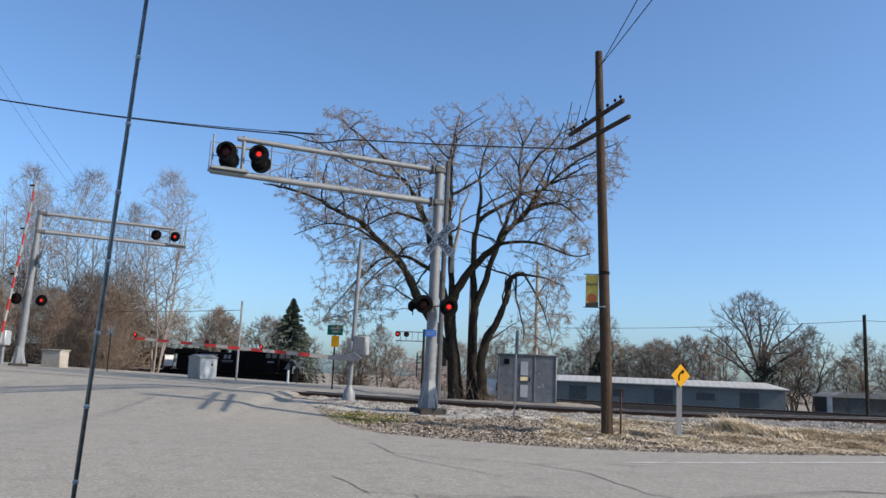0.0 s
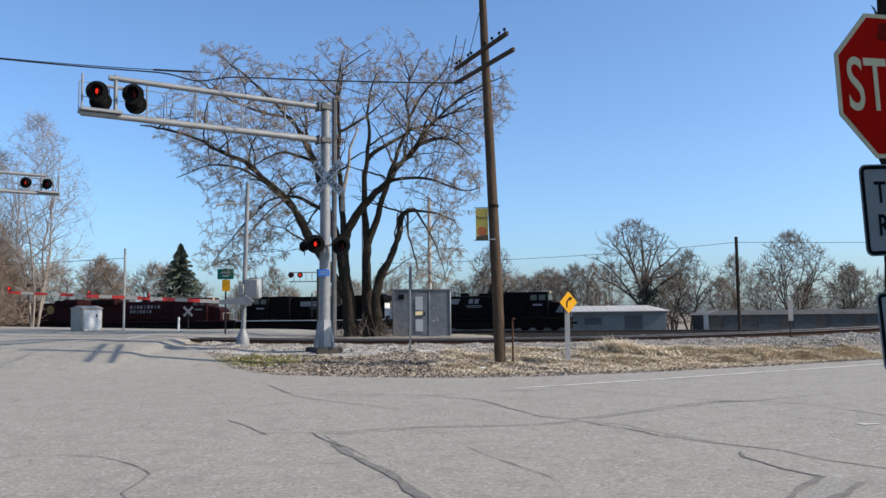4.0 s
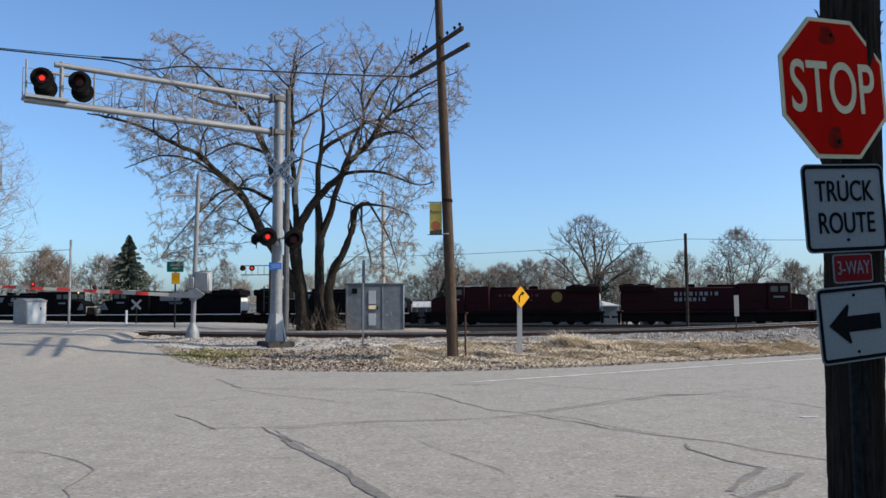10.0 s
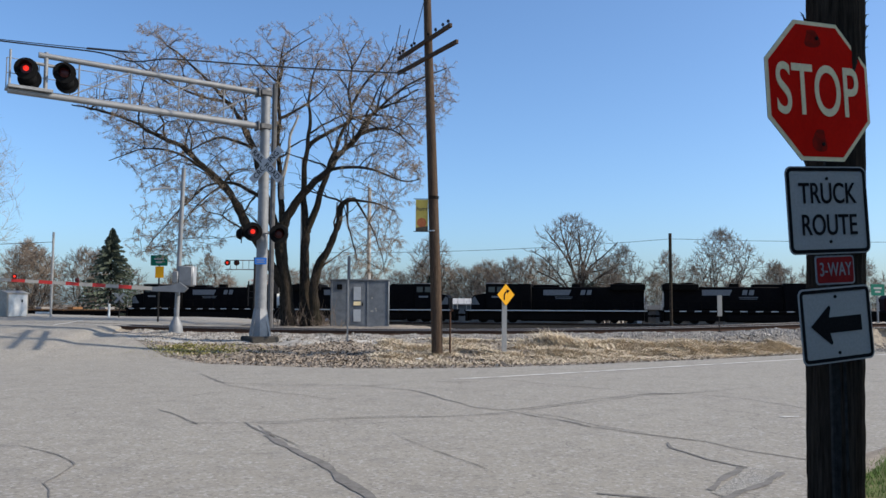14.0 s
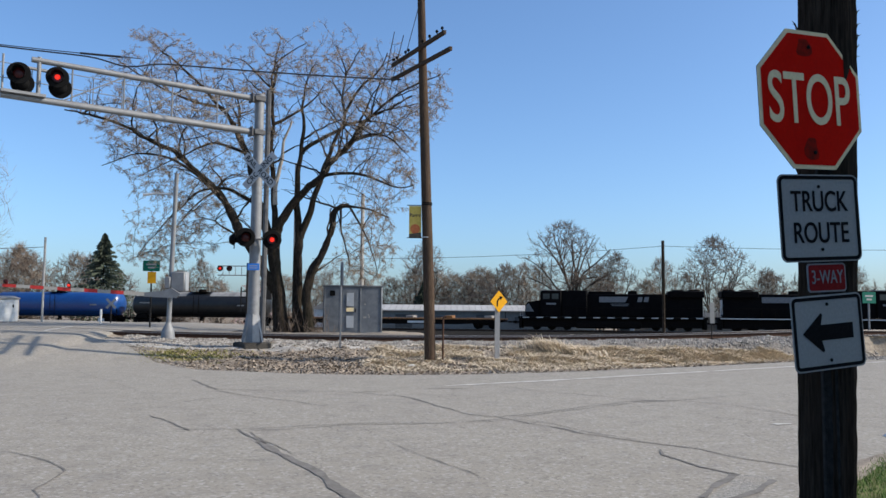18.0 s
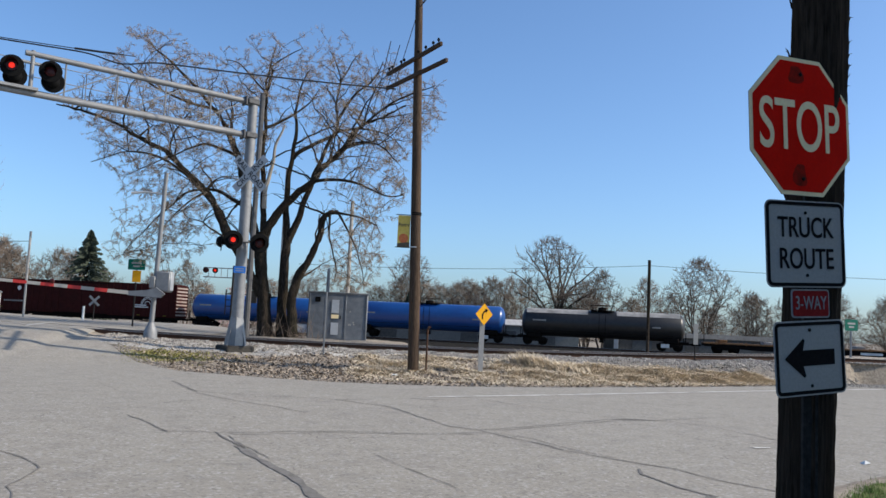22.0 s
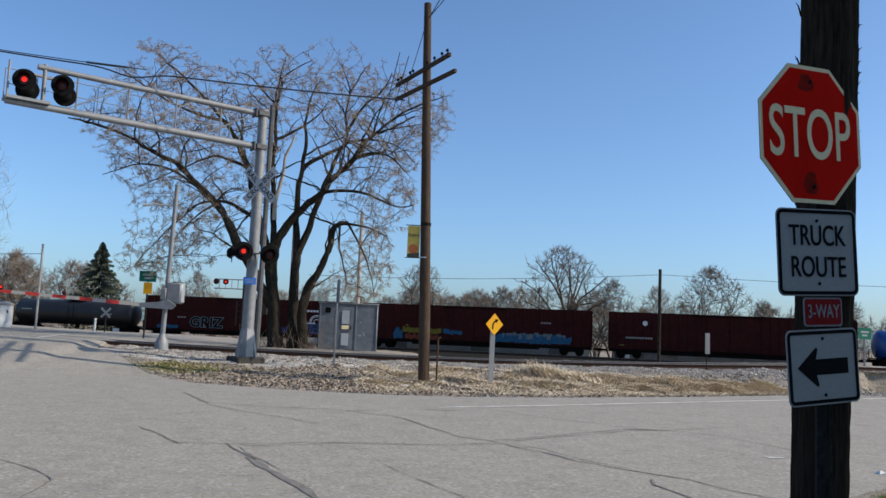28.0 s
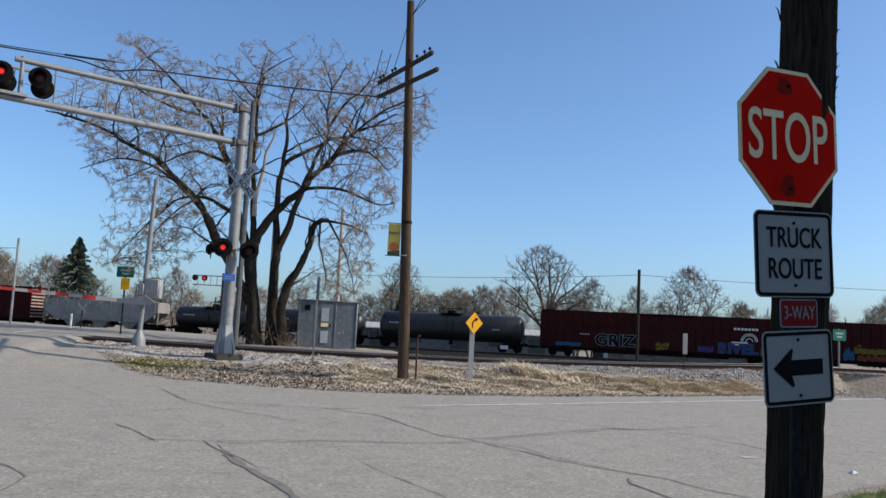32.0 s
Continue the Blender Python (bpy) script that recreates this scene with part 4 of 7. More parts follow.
def curve_sign():
    x, y = 2.03, 24.4
    t = thing("curve_warning_sign", "small yellow diamond curve sign on a grey square wooden post", "road sign", pose(x, y, land(x, y), 0, 0, 0))
    part("post", Mesh().prism([(-0.07, -0.2), (0.07, -0.2), (0.085, 1.72), (-0.055, 1.72)], 0.0, 0.12), GREYPOST, t, "grey weathered square post")
    m = pose(0.05, -0.04, 1.78, 0, 0, 34)
    part("plate", Mesh().plate([(0, -0.325), (0.325, 0), (0, 0.325), (-0.325, 0)], 0.004, m), YELLOWSIGN, t, "yellow diamond plate")
    arrow = Mesh()
    arrow.plate([(-0.09, -0.15), (-0.04, -0.15), (-0.04, -0.02), (0.0, 0.05), (0.05, 0.08), (0.035, 0.12), (-0.03, 0.09), (-0.09, 0.0)], 0.002, m @ pose(0, -0.004, 0))
    arrow.plate([(0.01, 0.16), (0.06, 0.03), (0.15, 0.14)], 0.002, m @ pose(0, -0.004, 0))
    part("arrow", arrow, BLACKSIGN, t, "black curved arrow")


DARKGALV = surf("dull_steel", (0.075, 0.072, 0.07), (0.125, 0.12, 0.117), 6, 0.6, 0.3, bump=0.05)
GREYPOST = surf("grey_post", (0.30, 0.29, 0.27), (0.43, 0.41, 0.38), 10, 0.9, bump=0.4, stretch=(5, 5, 0.6))
curve_sign()


def edge_on_sign():
    x, y = -2.83, 26.5
    t = thing("road_sign", "grey road sign seen edge-on on a steel post", "road sign", pose(x, y, land(x, y)))
    part("post", Mesh().box(0, 0, 1.3, 0.05, 0.04, 2.7, 0.005), GALV, t)
    part("plate", Mesh().plate([(-0.3, -0.38), (0.3, -0.38), (0.3, 0.30), (0.2, 0.38), (-0.2, 0.38), (-0.3, 0.30)], 0.004, pose(0.03, -0.03, 2.45, 0, 0, 106)), SIGNBACK, t, "bare aluminium sign plate")


edge_on_sign()


def stake(name, label, x, y, h, r, mat, cat, lean=0.0):
    t = thing(name, label, cat, pose(x, y, land(x, y), 0, lean, 0))
    part("shaft", Mesh().tube([(0, 0, -0.1), (0, 0, h)], [r, r], 8), mat, t)
    return t


st = stake("marker_stake", "rusty steel marker stake with a bent top", 0.42, 23.9, 1.28, 0.028, RUST, "stake")
part("bent_top", Mesh().tube([(0, 0, 1.27), (0.03, 0, 1.33), (0.09, 0, 1.33)], [0.03, 0.035, 0.03], 8), RUST, st)
wp = stake("marker_post", "slim post with a white marker panel beside the track", 10.42, 30.2, 0.95, 0.02, DARKSTEEL, "marker")
part("panel", Mesh().box(0.02, -0.03, 0.98, 0.17, 0.02, 0.76, 0.005), WHITESIGN, wp, "white marker panel")
wb = stake("white_bollard", "short white marker bollard beside the crossing road", -16.6, 42.0, 0.75, 0.06, PALEPAINT, "bollard")
tp = stake("thin_pole", "thin grey wooden pole beside the crossing", -19.55, 42.0, 4.35, 0.06, GREYPOST, "pole")
fp = stake("utility_pole", "dark far utility pole beside the track", 17.2, 60.0, 8.25, 0.115, BARK, "utility pole")
hp = stake("thin_pole", "thin pale pole behind the equipment hut", -3.6, 44.0, 7.4, 0.10, GREYPOST, "pole")
hp2 = stake("thin_pole", "thin pale pole behind the equipment hut", -7.6, 46.5, 9.5, 0.10, GREYPOST, "pole")
lt = stake("steel_pole", "slim grey steel pole close behind the cantilever mast", -6.80, 33.9, 10.25, 0.11, DARKGALV, "pole", lean=0.2)


def street_sign(x, y, h, label, with_yellow, yaw):
    t = thing("street_sign", label, "street sign", pose(x, y, land(x, y)))
    part("post", Mesh().box(0, 0, h / 2, 0.06, 0.06, h, 0.005), DARKSTEEL if with_yellow else GALV, t)
    p = part("plate", Mesh().plate(rounded(0.72, 0.46, 0.03), 0.005, pose(0, -0.05, h - 0.25, 0, 0, yaw)), GREENSIGN, t, "green name plate")
    b = Mesh()
    for k, w in enumerate((0.42, 0.28)):
        b.plate([(-w / 2, 0.03 - k * 0.14), (w / 2, 0.03 - k * 0.14), (w / 2, 0.10 - k * 0.14), (-w / 2, 0.10 - k * 0.14)], 0.002, pose(0, -0.05, h - 0.25, 0, 0, yaw) @ pose(0, -0.003, 0))
    part("lettering", b, SIGNBACK, p)
    if with_yellow:
        part("yellow_plate", Mesh().plate([(-0.18, -0.25), (0.18, -0.25), (0.18, 0.25), (-0.18, 0.25)], 0.005, pose(0.03, -0.05, h - 0.76, 0, 0, yaw)), YELLOWSIGN, t, "small yellow plate")
    return t


street_sign(-12.1, 36.0, 2.95, "green street sign with a small yellow plate on a dark post", True, 5)
gs = street_sign(17.8, 33.0, 1.75, "small green street sign on a steel post", False, 20)


def cross_sign(x, y, z, label, mat, yaw):
    t = thing("crossbuck_sign", label, "road sign", pose(x, y, land(x, y)))
    h = z - land(x, y)
    part("post", Mesh().box(0, 0.03, h / 2, 0.05, 0.05, h, 0.005), DARKSTEEL, t, "dark steel post")
    for ang in (45, -45):
        part("blade", Mesh().plate([(-0.35, -0.06), (0.35, -0.06), (0.35, 0.06), (-0.35, 0.06)], 0.005, pose(0, -0.02 if ang > 0 else 0.0, h, 0, 0, yaw) @ pose(0, 0, 0, 0, ang, 0)), mat, t)


cross_sign(-16.87, 44.0, 1.92, "weathered white crossbuck on a dark post", SIGNBACK, 0)
cross_sign(-27.0, 41.5, 3.35, "faded bluish crossbuck on a dark post beside bushes", SIGNBACK, 5)


# ---- equipment hut and cabinet ----
def hut():
    x, y = -3.65, 39.6
    z = land(x, y)
    t = thing("equipment_hut", "grey steel railway equipment hut beside the track", "hut", pose(x, y, z, 0, 0, 5.5))
    part("body", Mesh().box(0, 0, 1.06, 2.75, 2.2, 2.2, 0.03), HUTSTEEL, t, "grey steel hut body")
    part("roof", Mesh().box(0, 0, 2.18, 2.83, 2.3, 0.08, 0.03), HUTSTEEL, t)
    door = part("door", Mesh().box(-0.2, -1.095, 1.05, 0.86, 0.03, 1.9, 0.01), HUTSTEEL, t, "flush steel door")
    part("door_handle", Mesh().box(0.12, -1.15, 1.05, 0.05, 0.05, 0.16, 0.01), BLACK, door)
    for zz, h, mm in ((1.55, 0.62, ALUM), (1.08, 0.18, CREAMSIGN), (0.52, 0.56, ALUM)):
        part("notice", Mesh().box(-0.13, -1.14, zz, 0.34, 0.012, h, 0.003), mm, door, "pale paper notice")
    for sx in (-1.32, 0.35, 1.32):
        part("corner_trim", Mesh().box(sx, -1.11, 1.06, 0.05, 0.05, 2.18, 0.01), HUTSTEEL, t)
    part("vent", Mesh().box(-0.95, -1.12, 1.85, 0.24, 0.04, 0.24, 0.01), BLACK, t, "dark vent")
    for k in range(5):
        part("label", Mesh().box(random.uniform(0.5, 1.2), -1.105, random.uniform(0.4, 1.6), 0.06, 0.012, 0.07), WHITESIGN, t)


hut()


def cabinet():
    x, y = -20.85, 40.6
    t = thing("signal_cabinet", "grey steel signal cabinet with a sloping top beside the road", "cabinet", pose(x, y, land(x, y), 0, 0, -36))
    part("body", Mesh().prism([(-0.62, 0), (0.62, 0), (0.62, 1.16), (0, 1.27), (-0.62, 1.16)], -0.5, 0.5), TANPAINT, t, "tan-grey steel body")
    part("door", Mesh().box(0, -0.51, 0.58, 1.1, 0.03, 1.06, 0.01), TANPAINT, t)
    # brighter metal than the body: the sun on this end put into the colour
    part("end_door", Mesh().box(0.63, 0, 0.58, 0.03, 0.9, 1.06, 0.01), ALUM, t, "end door coloured brighter for the sunlit side")
    part("lid", Mesh().prism([(-0.66, 1.15), (0, 1.27), (0.66, 1.15), (0.66, 1.19), (0, 1.31), (-0.66, 1.19)], -0.54, 0.54), TANPAINT, t)
    part("handle", Mesh().box(0.66, 0.2, 0.8, 0.04, 0.05, 0.14, 0.01), BLACK, t)


cabinet()
cb = thing("signal_cabinet", "pale steel cabinet among the bushes by the far mast", "cabinet", pose(-31.0, 42.5, land(-31.0, 42.5)))
part("body", Mesh().box(0, 0, 0.5, 1.2, 0.8, 1.0, 0.04), TANPAINT, cb)
part("lid", Mesh().box(0, 0, 1.02, 1.3, 0.9, 0.06, 0.02), TANPAINT, cb)


# ---- second crossing, far behind ----
def far_signal():
    t = thing("cantilever_signal", "distant crossing signal with red flashers on a dark lattice", "railway signal", pose(-17.6, 80.0, land(-17.6, 80.0)))
    z = 5.0 - land(-17.6, 80)
    part("mast", Mesh().rod((0, 0, 0), (0, 0, z + 1.2), 0.13, n=8), DARKSTEEL, t)
    b = Mesh()
    for zz in (z, z + 0.9):
        b.rod((-2.9, 0, zz), (1.2, 0, zz), 0.05, n=6)
    for k in range(6):
        b.rod((-2.4 + k * 0.6, 0, z), (-2.4 + k * 0.6, 0, z + 0.9), 0.03, n=5)
    part("arm", b, GALV, t)
    for k, x in enumerate((-2.65, -1.75)):
        m = pose(x, -0.2, z + 0.65)
        signal_head(t, m, r=0.27)
        lens = lamp_lens(t, m @ pose(0, -0.03, 0), 0.22)
        BEACONS.append((lens, m @ pose(0, -0.03, 0), 4 if k == 0 else 3))
    b = Mesh()
    for zz in (3.0, 3.6, 4.2):
        b.box(0.6, 0, zz, 2.6, 0.06, 0.08)
    b.box(-0.6, 0, 3.4, 0.1, 0.1, 2.4).box(1.8, 0, 3.4, 0.1, 0.1, 2.4).box(2.0, 0, 4.0, 0.7, 0.5, 1.2)
    part("frame", b, DARKSTEEL, t, "dark steel sign frame")


far_signal()


# ---- wires ----
def wire(label, a, c, sag, r=0.012, n=14, slack=None, sleeve=None):
    t = thing("overhead_wire", label, "cable")
    pts = []
    for k in range(n + 1):
        f = k / n
        p = Vector(a) * (1 - f) + Vector(c) * f
        p.z -= sag * 4 * f * (1 - f)
        if slack:
            at, wide, deep = slack
            p.z -= deep * math.exp(-((f - at) / wide) ** 2)
        pts.append(p)
    part("strand", Mesh().tube(pts, r, 5), WIRE, t)
    if sleeve:
        part("splice_sleeve", Mesh().tube([pts[k] for k in range(*sleeve)], r * 2.4, 8), WIRE, t, "thick black splice sleeve")
    return t


PT = Vector((UP[0] - 0.36, UP[1], land(*UP)))
wire("black overhead service cable strung across the road", PT + Vector((-0.6, 0.9, 8.6)), (-45, 24.0, 16.5), 1.65, 0.024, 180, slack=(0.19, 0.016, 0.20))
wire("thinner black overhead cable lashed beside the service cable", PT + Vector((-8.4, 0.3, 8.98)), (-45, 24.0, 16.9), 1.3, 0.014, 60, sleeve=(1, 4))
for dx in (0.0, 0.55):
    wire("overhead power line running from the pole over the road", PT + Vector((0.05, -0.1, 10.9)), (5.2 + dx * 4.0, -4.0, 10.9), 0.25, 0.014)
for dx, dy, dz in ((-0.5, -0.7, 9.45), (-0.75, -1.0, 9.45), (0.0, 0.0, 10.9)):
    wire("overhead line running from the pole to a pole behind the hut", PT + Vector((dx, dy, dz)), (-3.7 + dx * 0.4, 44.0, 8.0), 0.5, 0.012)
wire("distant overhead line above the train", (-9, 63, 5.6), (17.2, 60, 6.55), 0.3, 0.016, 20)
wire("distant overhead line above the train", (17.2, 60, 6.55), (60, 52, 6.6), 0.45, 0.016, 20)
wire("distant overhead line on the thin pole", (-19.55, 42, 4.75), (-60, 60, 6.4), 0.5, 0.014, 20)
for k in range(2):
    wire("faint high overhead line crossing the sky", (-43.0 - 1.0 * k, 62, 15.0), (-56 - 1.5 * k, 58, 33.0), 0.6, 0.012, 20)


def whip_aerial():
    t = thing("whip_aerial", "slim shiny whip aerial standing on a magnetic foot on the asphalt", "aerial")
    a, c = Vector((-1.217, 1.62, 0.035)), Vector((-1.098, 1.62, 2.66))
    part("rod", Mesh().tube([a, c], [0.0056, 0.0046], 14), CHROME, t, "slim chrome rod")
    part("foot", Mesh().turned([(0.05, 0.034), (0.05, 0.06), (0.02, 0.08), (0.01, 0.12)], 16, pose(a.x, a.y, 0)), BLACK, t)
    for k in range(14):
        p = a + (c - a) * (0.2 + k * 0.06)
        part("joint", Mesh().turned([(0.0052, -0.005), (0.0066, -0.002), (0.0066, 0.002), (0.0052, 0.005)], 10, pose(p.x, p.y, p.z)), ALUM, t)


CHROME = surf("chrome", (0.10, 0.10, 0.10), (0.22, 0.22, 0.215), 30, 0.25, 0.9, bump=0.05)
whip_aerial()


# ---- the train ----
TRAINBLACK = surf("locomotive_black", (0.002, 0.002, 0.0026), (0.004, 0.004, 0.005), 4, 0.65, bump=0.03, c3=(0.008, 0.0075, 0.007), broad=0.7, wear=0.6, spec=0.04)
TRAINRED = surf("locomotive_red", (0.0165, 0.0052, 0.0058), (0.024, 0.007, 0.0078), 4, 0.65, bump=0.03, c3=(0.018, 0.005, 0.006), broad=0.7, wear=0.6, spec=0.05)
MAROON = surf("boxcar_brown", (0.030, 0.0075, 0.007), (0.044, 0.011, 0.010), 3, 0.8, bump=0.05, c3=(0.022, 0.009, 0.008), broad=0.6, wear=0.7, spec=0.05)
TANKBLUE = surf("tank_blue", (0.006, 0.050, 0.185), (0.010, 0.062, 0.225), 2, 0.3, bump=0.02, c3=(0.01, 0.042, 0.18), broad=0.5, wear=0.6, spec=0.5)
TANKBLACK = surf("tank_black", (0.010, 0.0105, 0.012), (0.018, 0.0185, 0.02), 2, 0.4, bump=0.02, c3=(0.024, 0.023, 0.021), broad=0.5, wear=0.6, spec=0.35)
HOPPERGREY = surf("hopper_grey", (0.20, 0.195, 0.18), (0.27, 0.26, 0.245), 2, 0.7, bump=0.03, c3=(0.15, 0.12, 0.10), broad=0.6, wear=0.7)
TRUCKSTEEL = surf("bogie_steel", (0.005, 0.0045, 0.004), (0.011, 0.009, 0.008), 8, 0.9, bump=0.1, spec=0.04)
FLATRUST = surf("flatcar_rust", (0.14, 0.065, 0.025), (0.26, 0.13, 0.05), 5, 0.85, bump=0.1, c3=(0.08, 0.05, 0.03), broad=0.8, wear=0.7)
STRIPE = surf("train_white", (0.55, 0.55, 0.53), (0.68, 0.68, 0.66), 8, 0.6, bump=0, c3=(0.35, 0.34, 0.32), broad=2, wear=0.6)
GOLD = surf("train_gold", (0.12, 0.08, 0.014), (0.17, 0.115, 0.02), 8, 0.6, bump=0)
GRAFBLUE = surf("graffiti_blue", (0.012, 0.06, 0.12), (0.028, 0.095, 0.165), 3, 0.7, bump=0, spec=0.1)
GRAFGREY = surf("graffiti_grey", (0.08, 0.10, 0.105), (0.15, 0.17, 0.17), 5, 0.7, bump=0, spec=0.1)
GRAFYELLOW = surf("graffiti_yellow", (0.085, 0.07, 0.012), (0.15, 0.125, 0.02), 4, 0.7, bump=0, spec=0.1)
GRAFRED = surf("graffiti_red", (0.10, 0.025, 0.018), (0.15, 0.045, 0.025), 4, 0.7, bump=0, spec=0.1)
GRAFPURPLE = surf("graffiti_purple", (0.03, 0.026, 0.09), (0.06, 0.05, 0.14), 4, 0.7, bump=0, spec=0.1)


DULLMARK = surf("train_dull_red_letters", (0.06, 0.022, 0.02), (0.09, 0.035, 0.03), 5, 0.7, bump=0, spec=0.1)
PANEL = surf("train_pale_panel", (0.11, 0.115, 0.12), (0.17, 0.175, 0.18), 5, 0.7, bump=0, c3=(0.06, 0.08, 0.08), broad=1.5, wear=0.7, spec=0.1)
EMBLEM = surf("train_emblem_grey", (0.11, 0.116, 0.122), (0.19, 0.2, 0.21), 6, 0.7, bump=0, spec=0.1)


def bogie(parent, x, axles, pitch=1.75):
    frame_half = (axles - 1) * pitch / 2
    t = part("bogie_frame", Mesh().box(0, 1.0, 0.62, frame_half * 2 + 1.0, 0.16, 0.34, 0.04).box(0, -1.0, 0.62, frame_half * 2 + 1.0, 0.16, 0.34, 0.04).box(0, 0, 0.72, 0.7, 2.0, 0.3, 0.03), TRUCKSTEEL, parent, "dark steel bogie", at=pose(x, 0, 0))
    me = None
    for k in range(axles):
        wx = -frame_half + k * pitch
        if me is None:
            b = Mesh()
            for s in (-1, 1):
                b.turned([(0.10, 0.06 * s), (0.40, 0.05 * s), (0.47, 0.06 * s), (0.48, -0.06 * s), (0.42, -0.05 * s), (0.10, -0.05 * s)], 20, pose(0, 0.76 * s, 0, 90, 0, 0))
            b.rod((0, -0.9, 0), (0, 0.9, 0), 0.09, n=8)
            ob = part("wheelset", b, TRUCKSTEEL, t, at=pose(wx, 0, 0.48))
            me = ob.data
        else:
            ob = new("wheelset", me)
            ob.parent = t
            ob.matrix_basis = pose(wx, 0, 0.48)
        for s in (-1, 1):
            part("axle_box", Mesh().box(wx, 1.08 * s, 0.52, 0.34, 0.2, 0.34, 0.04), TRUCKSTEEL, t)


def repeat(name, b, mat, parent, spots):
    """Alike pieces, each an object of its own on one mesh."""
    me = None
    for m in spots:
        if me is None:
            ob = part(name, b, mat, parent)
            me = ob.data
        else:
            ob = new(name, me)
            ob.parent = parent
        ob.matrix_basis = m


def coupler(parent, x, s):
    part("coupler", Mesh().box(x + 0.35 * s, 0, 0.88, 0.8, 0.16, 0.2, 0.03).box(x + 0.68 * s, 0, 0.88, 0.26, 0.3, 0.3, 0.05), TRUCKSTEEL, parent)


def locomotive(label, paint, style):
    """Local +x is the cab end."""
    t = thing("locomotive", label, "locomotive")
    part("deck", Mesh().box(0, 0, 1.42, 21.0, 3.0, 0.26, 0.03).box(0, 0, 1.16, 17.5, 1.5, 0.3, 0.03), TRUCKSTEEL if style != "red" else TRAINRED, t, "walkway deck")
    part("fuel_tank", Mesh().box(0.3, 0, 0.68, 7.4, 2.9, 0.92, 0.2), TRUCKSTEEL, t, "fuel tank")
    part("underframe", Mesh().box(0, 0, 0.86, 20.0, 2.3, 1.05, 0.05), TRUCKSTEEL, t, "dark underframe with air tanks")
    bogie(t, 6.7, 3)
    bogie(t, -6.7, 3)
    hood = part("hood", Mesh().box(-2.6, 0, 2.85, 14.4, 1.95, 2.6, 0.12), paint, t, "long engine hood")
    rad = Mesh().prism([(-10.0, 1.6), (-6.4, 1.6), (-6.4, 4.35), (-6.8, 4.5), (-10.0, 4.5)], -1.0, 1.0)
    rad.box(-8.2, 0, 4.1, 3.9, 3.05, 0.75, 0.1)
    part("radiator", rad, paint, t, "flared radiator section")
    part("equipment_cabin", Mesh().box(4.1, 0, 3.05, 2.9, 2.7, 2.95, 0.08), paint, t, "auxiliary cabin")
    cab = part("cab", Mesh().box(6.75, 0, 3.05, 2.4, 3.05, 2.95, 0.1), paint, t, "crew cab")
    part("cab_roof", Mesh().box(6.75, 0, 4.56, 2.5, 2.9, 0.10, 0.04), HOPPERGREY, cab, "pale cab roof")
    nose = Mesh().prism([(7.9, 1.55), (9.7, 1.55), (9.7, 2.85), (9.35, 3.2), (7.9, 3.42)], -1.15, 1.15)
    part("nose", nose, paint, t, "sloping short nose")
    for s in (-1, 1):
        for wx, w in ((6.25, 0.75), (7.25, 0.75)):
            part("side_window", Mesh().box(wx, 1.53 * s, 3.85, w, 0.02, 0.62, 0.005), GLASS, cab, "dark side window")
        part("windscreen", Mesh().box(7.96, 0.72 * s, 3.9, 0.02, 1.1, 0.65), GLASS, cab, "windscreen")
    for k, fx in enumerate((-9.2, -7.4)):
        part("roof_fan", Mesh().turned([(0.65, 0), (0.68, 0.14), (0.6, 0.17), (0.1, 0.17)], 18, pose(fx, 0, 4.47)), TRUCKSTEEL, t, "round roof fan")
    part("dynamic_brake_hatch", Mesh().box(1.0, 0, 4.28, 3.0, 1.7, 0.3, 0.06), paint, t)
    part("exhaust_stack", Mesh().box(-2.4, 0, 4.32, 1.0, 0.6, 0.42, 0.05), TRUCKSTEEL, t)
    part("horn", Mesh().rod((5.6, 0.4, 4.55), (6.0, 0.4, 4.75), 0.06), TRUCKSTEEL, t)
    for s in (-1, 1):
        rails = Mesh().rod((-10.2, 1.45 * s, 2.55), (5.2, 1.45 * s, 2.55), 0.02, n=5)
        for k in range(12):
            x = -10.2 + 1.4 * k
            rails.rod((x, 1.45 * s, 1.5), (x, 1.45 * s, 2.55), 0.018, n=5)
        part("handrail", rails, TRUCKSTEEL, t)
        for k in range(9):
            part("hood_door", Mesh().box(-5.6 + k * 0.92, 0.985 * s, 2.7, 0.82, 0.03, 1.9, 0.01), paint, hood)
        louvres = Mesh()
        for k in range(7):
            louvres.box(-8.2, 1.53 * s, 3.82 + k * 0.09, 3.3, 0.02, 0.05)
        part("louvres", louvres, TRUCKSTEEL, t)
        if style == "white_sill":
            part("sill_stripe", Mesh().box(0, 1.505 * s, 1.44, 20.6, 0.012, 0.10), STRIPE, t, "white sill stripe")
        elif style == "dashed":
            b = Mesh()
            for k in range(13):
                b.box(-9.6 + k * 1.6, 1.505 * s, 1.44, 0.75, 0.012, 0.09)
            part("sill_stripe", b, STRIPE, t, "broken white sill stripe")
        bars, marks = [], []
        if style == "red":
            bars = [(-4.0 + k * 0.54, 3.42, 0.15 if k % 3 == 1 else 0.36, 0.42) for k in range(9)] + [(-4.0 + k * 0.50, 2.80, 0.14 if k % 3 == 2 else 0.33, 0.40) for k in range(7)]
        elif style == "gold_badge":
            bars = [(-2.9 + k * 0.54, 3.42, 0.15 if k % 3 == 1 else 0.34, 0.30) for k in range(9)] + [(-2.2 + k * 0.50, 2.9, 0.3, 0.26) for k in range(5)]
        else:
            bars = [(-1.0, 3.0, 2.0, 0.07), (-1.0, 2.82, 1.8, 0.07)]
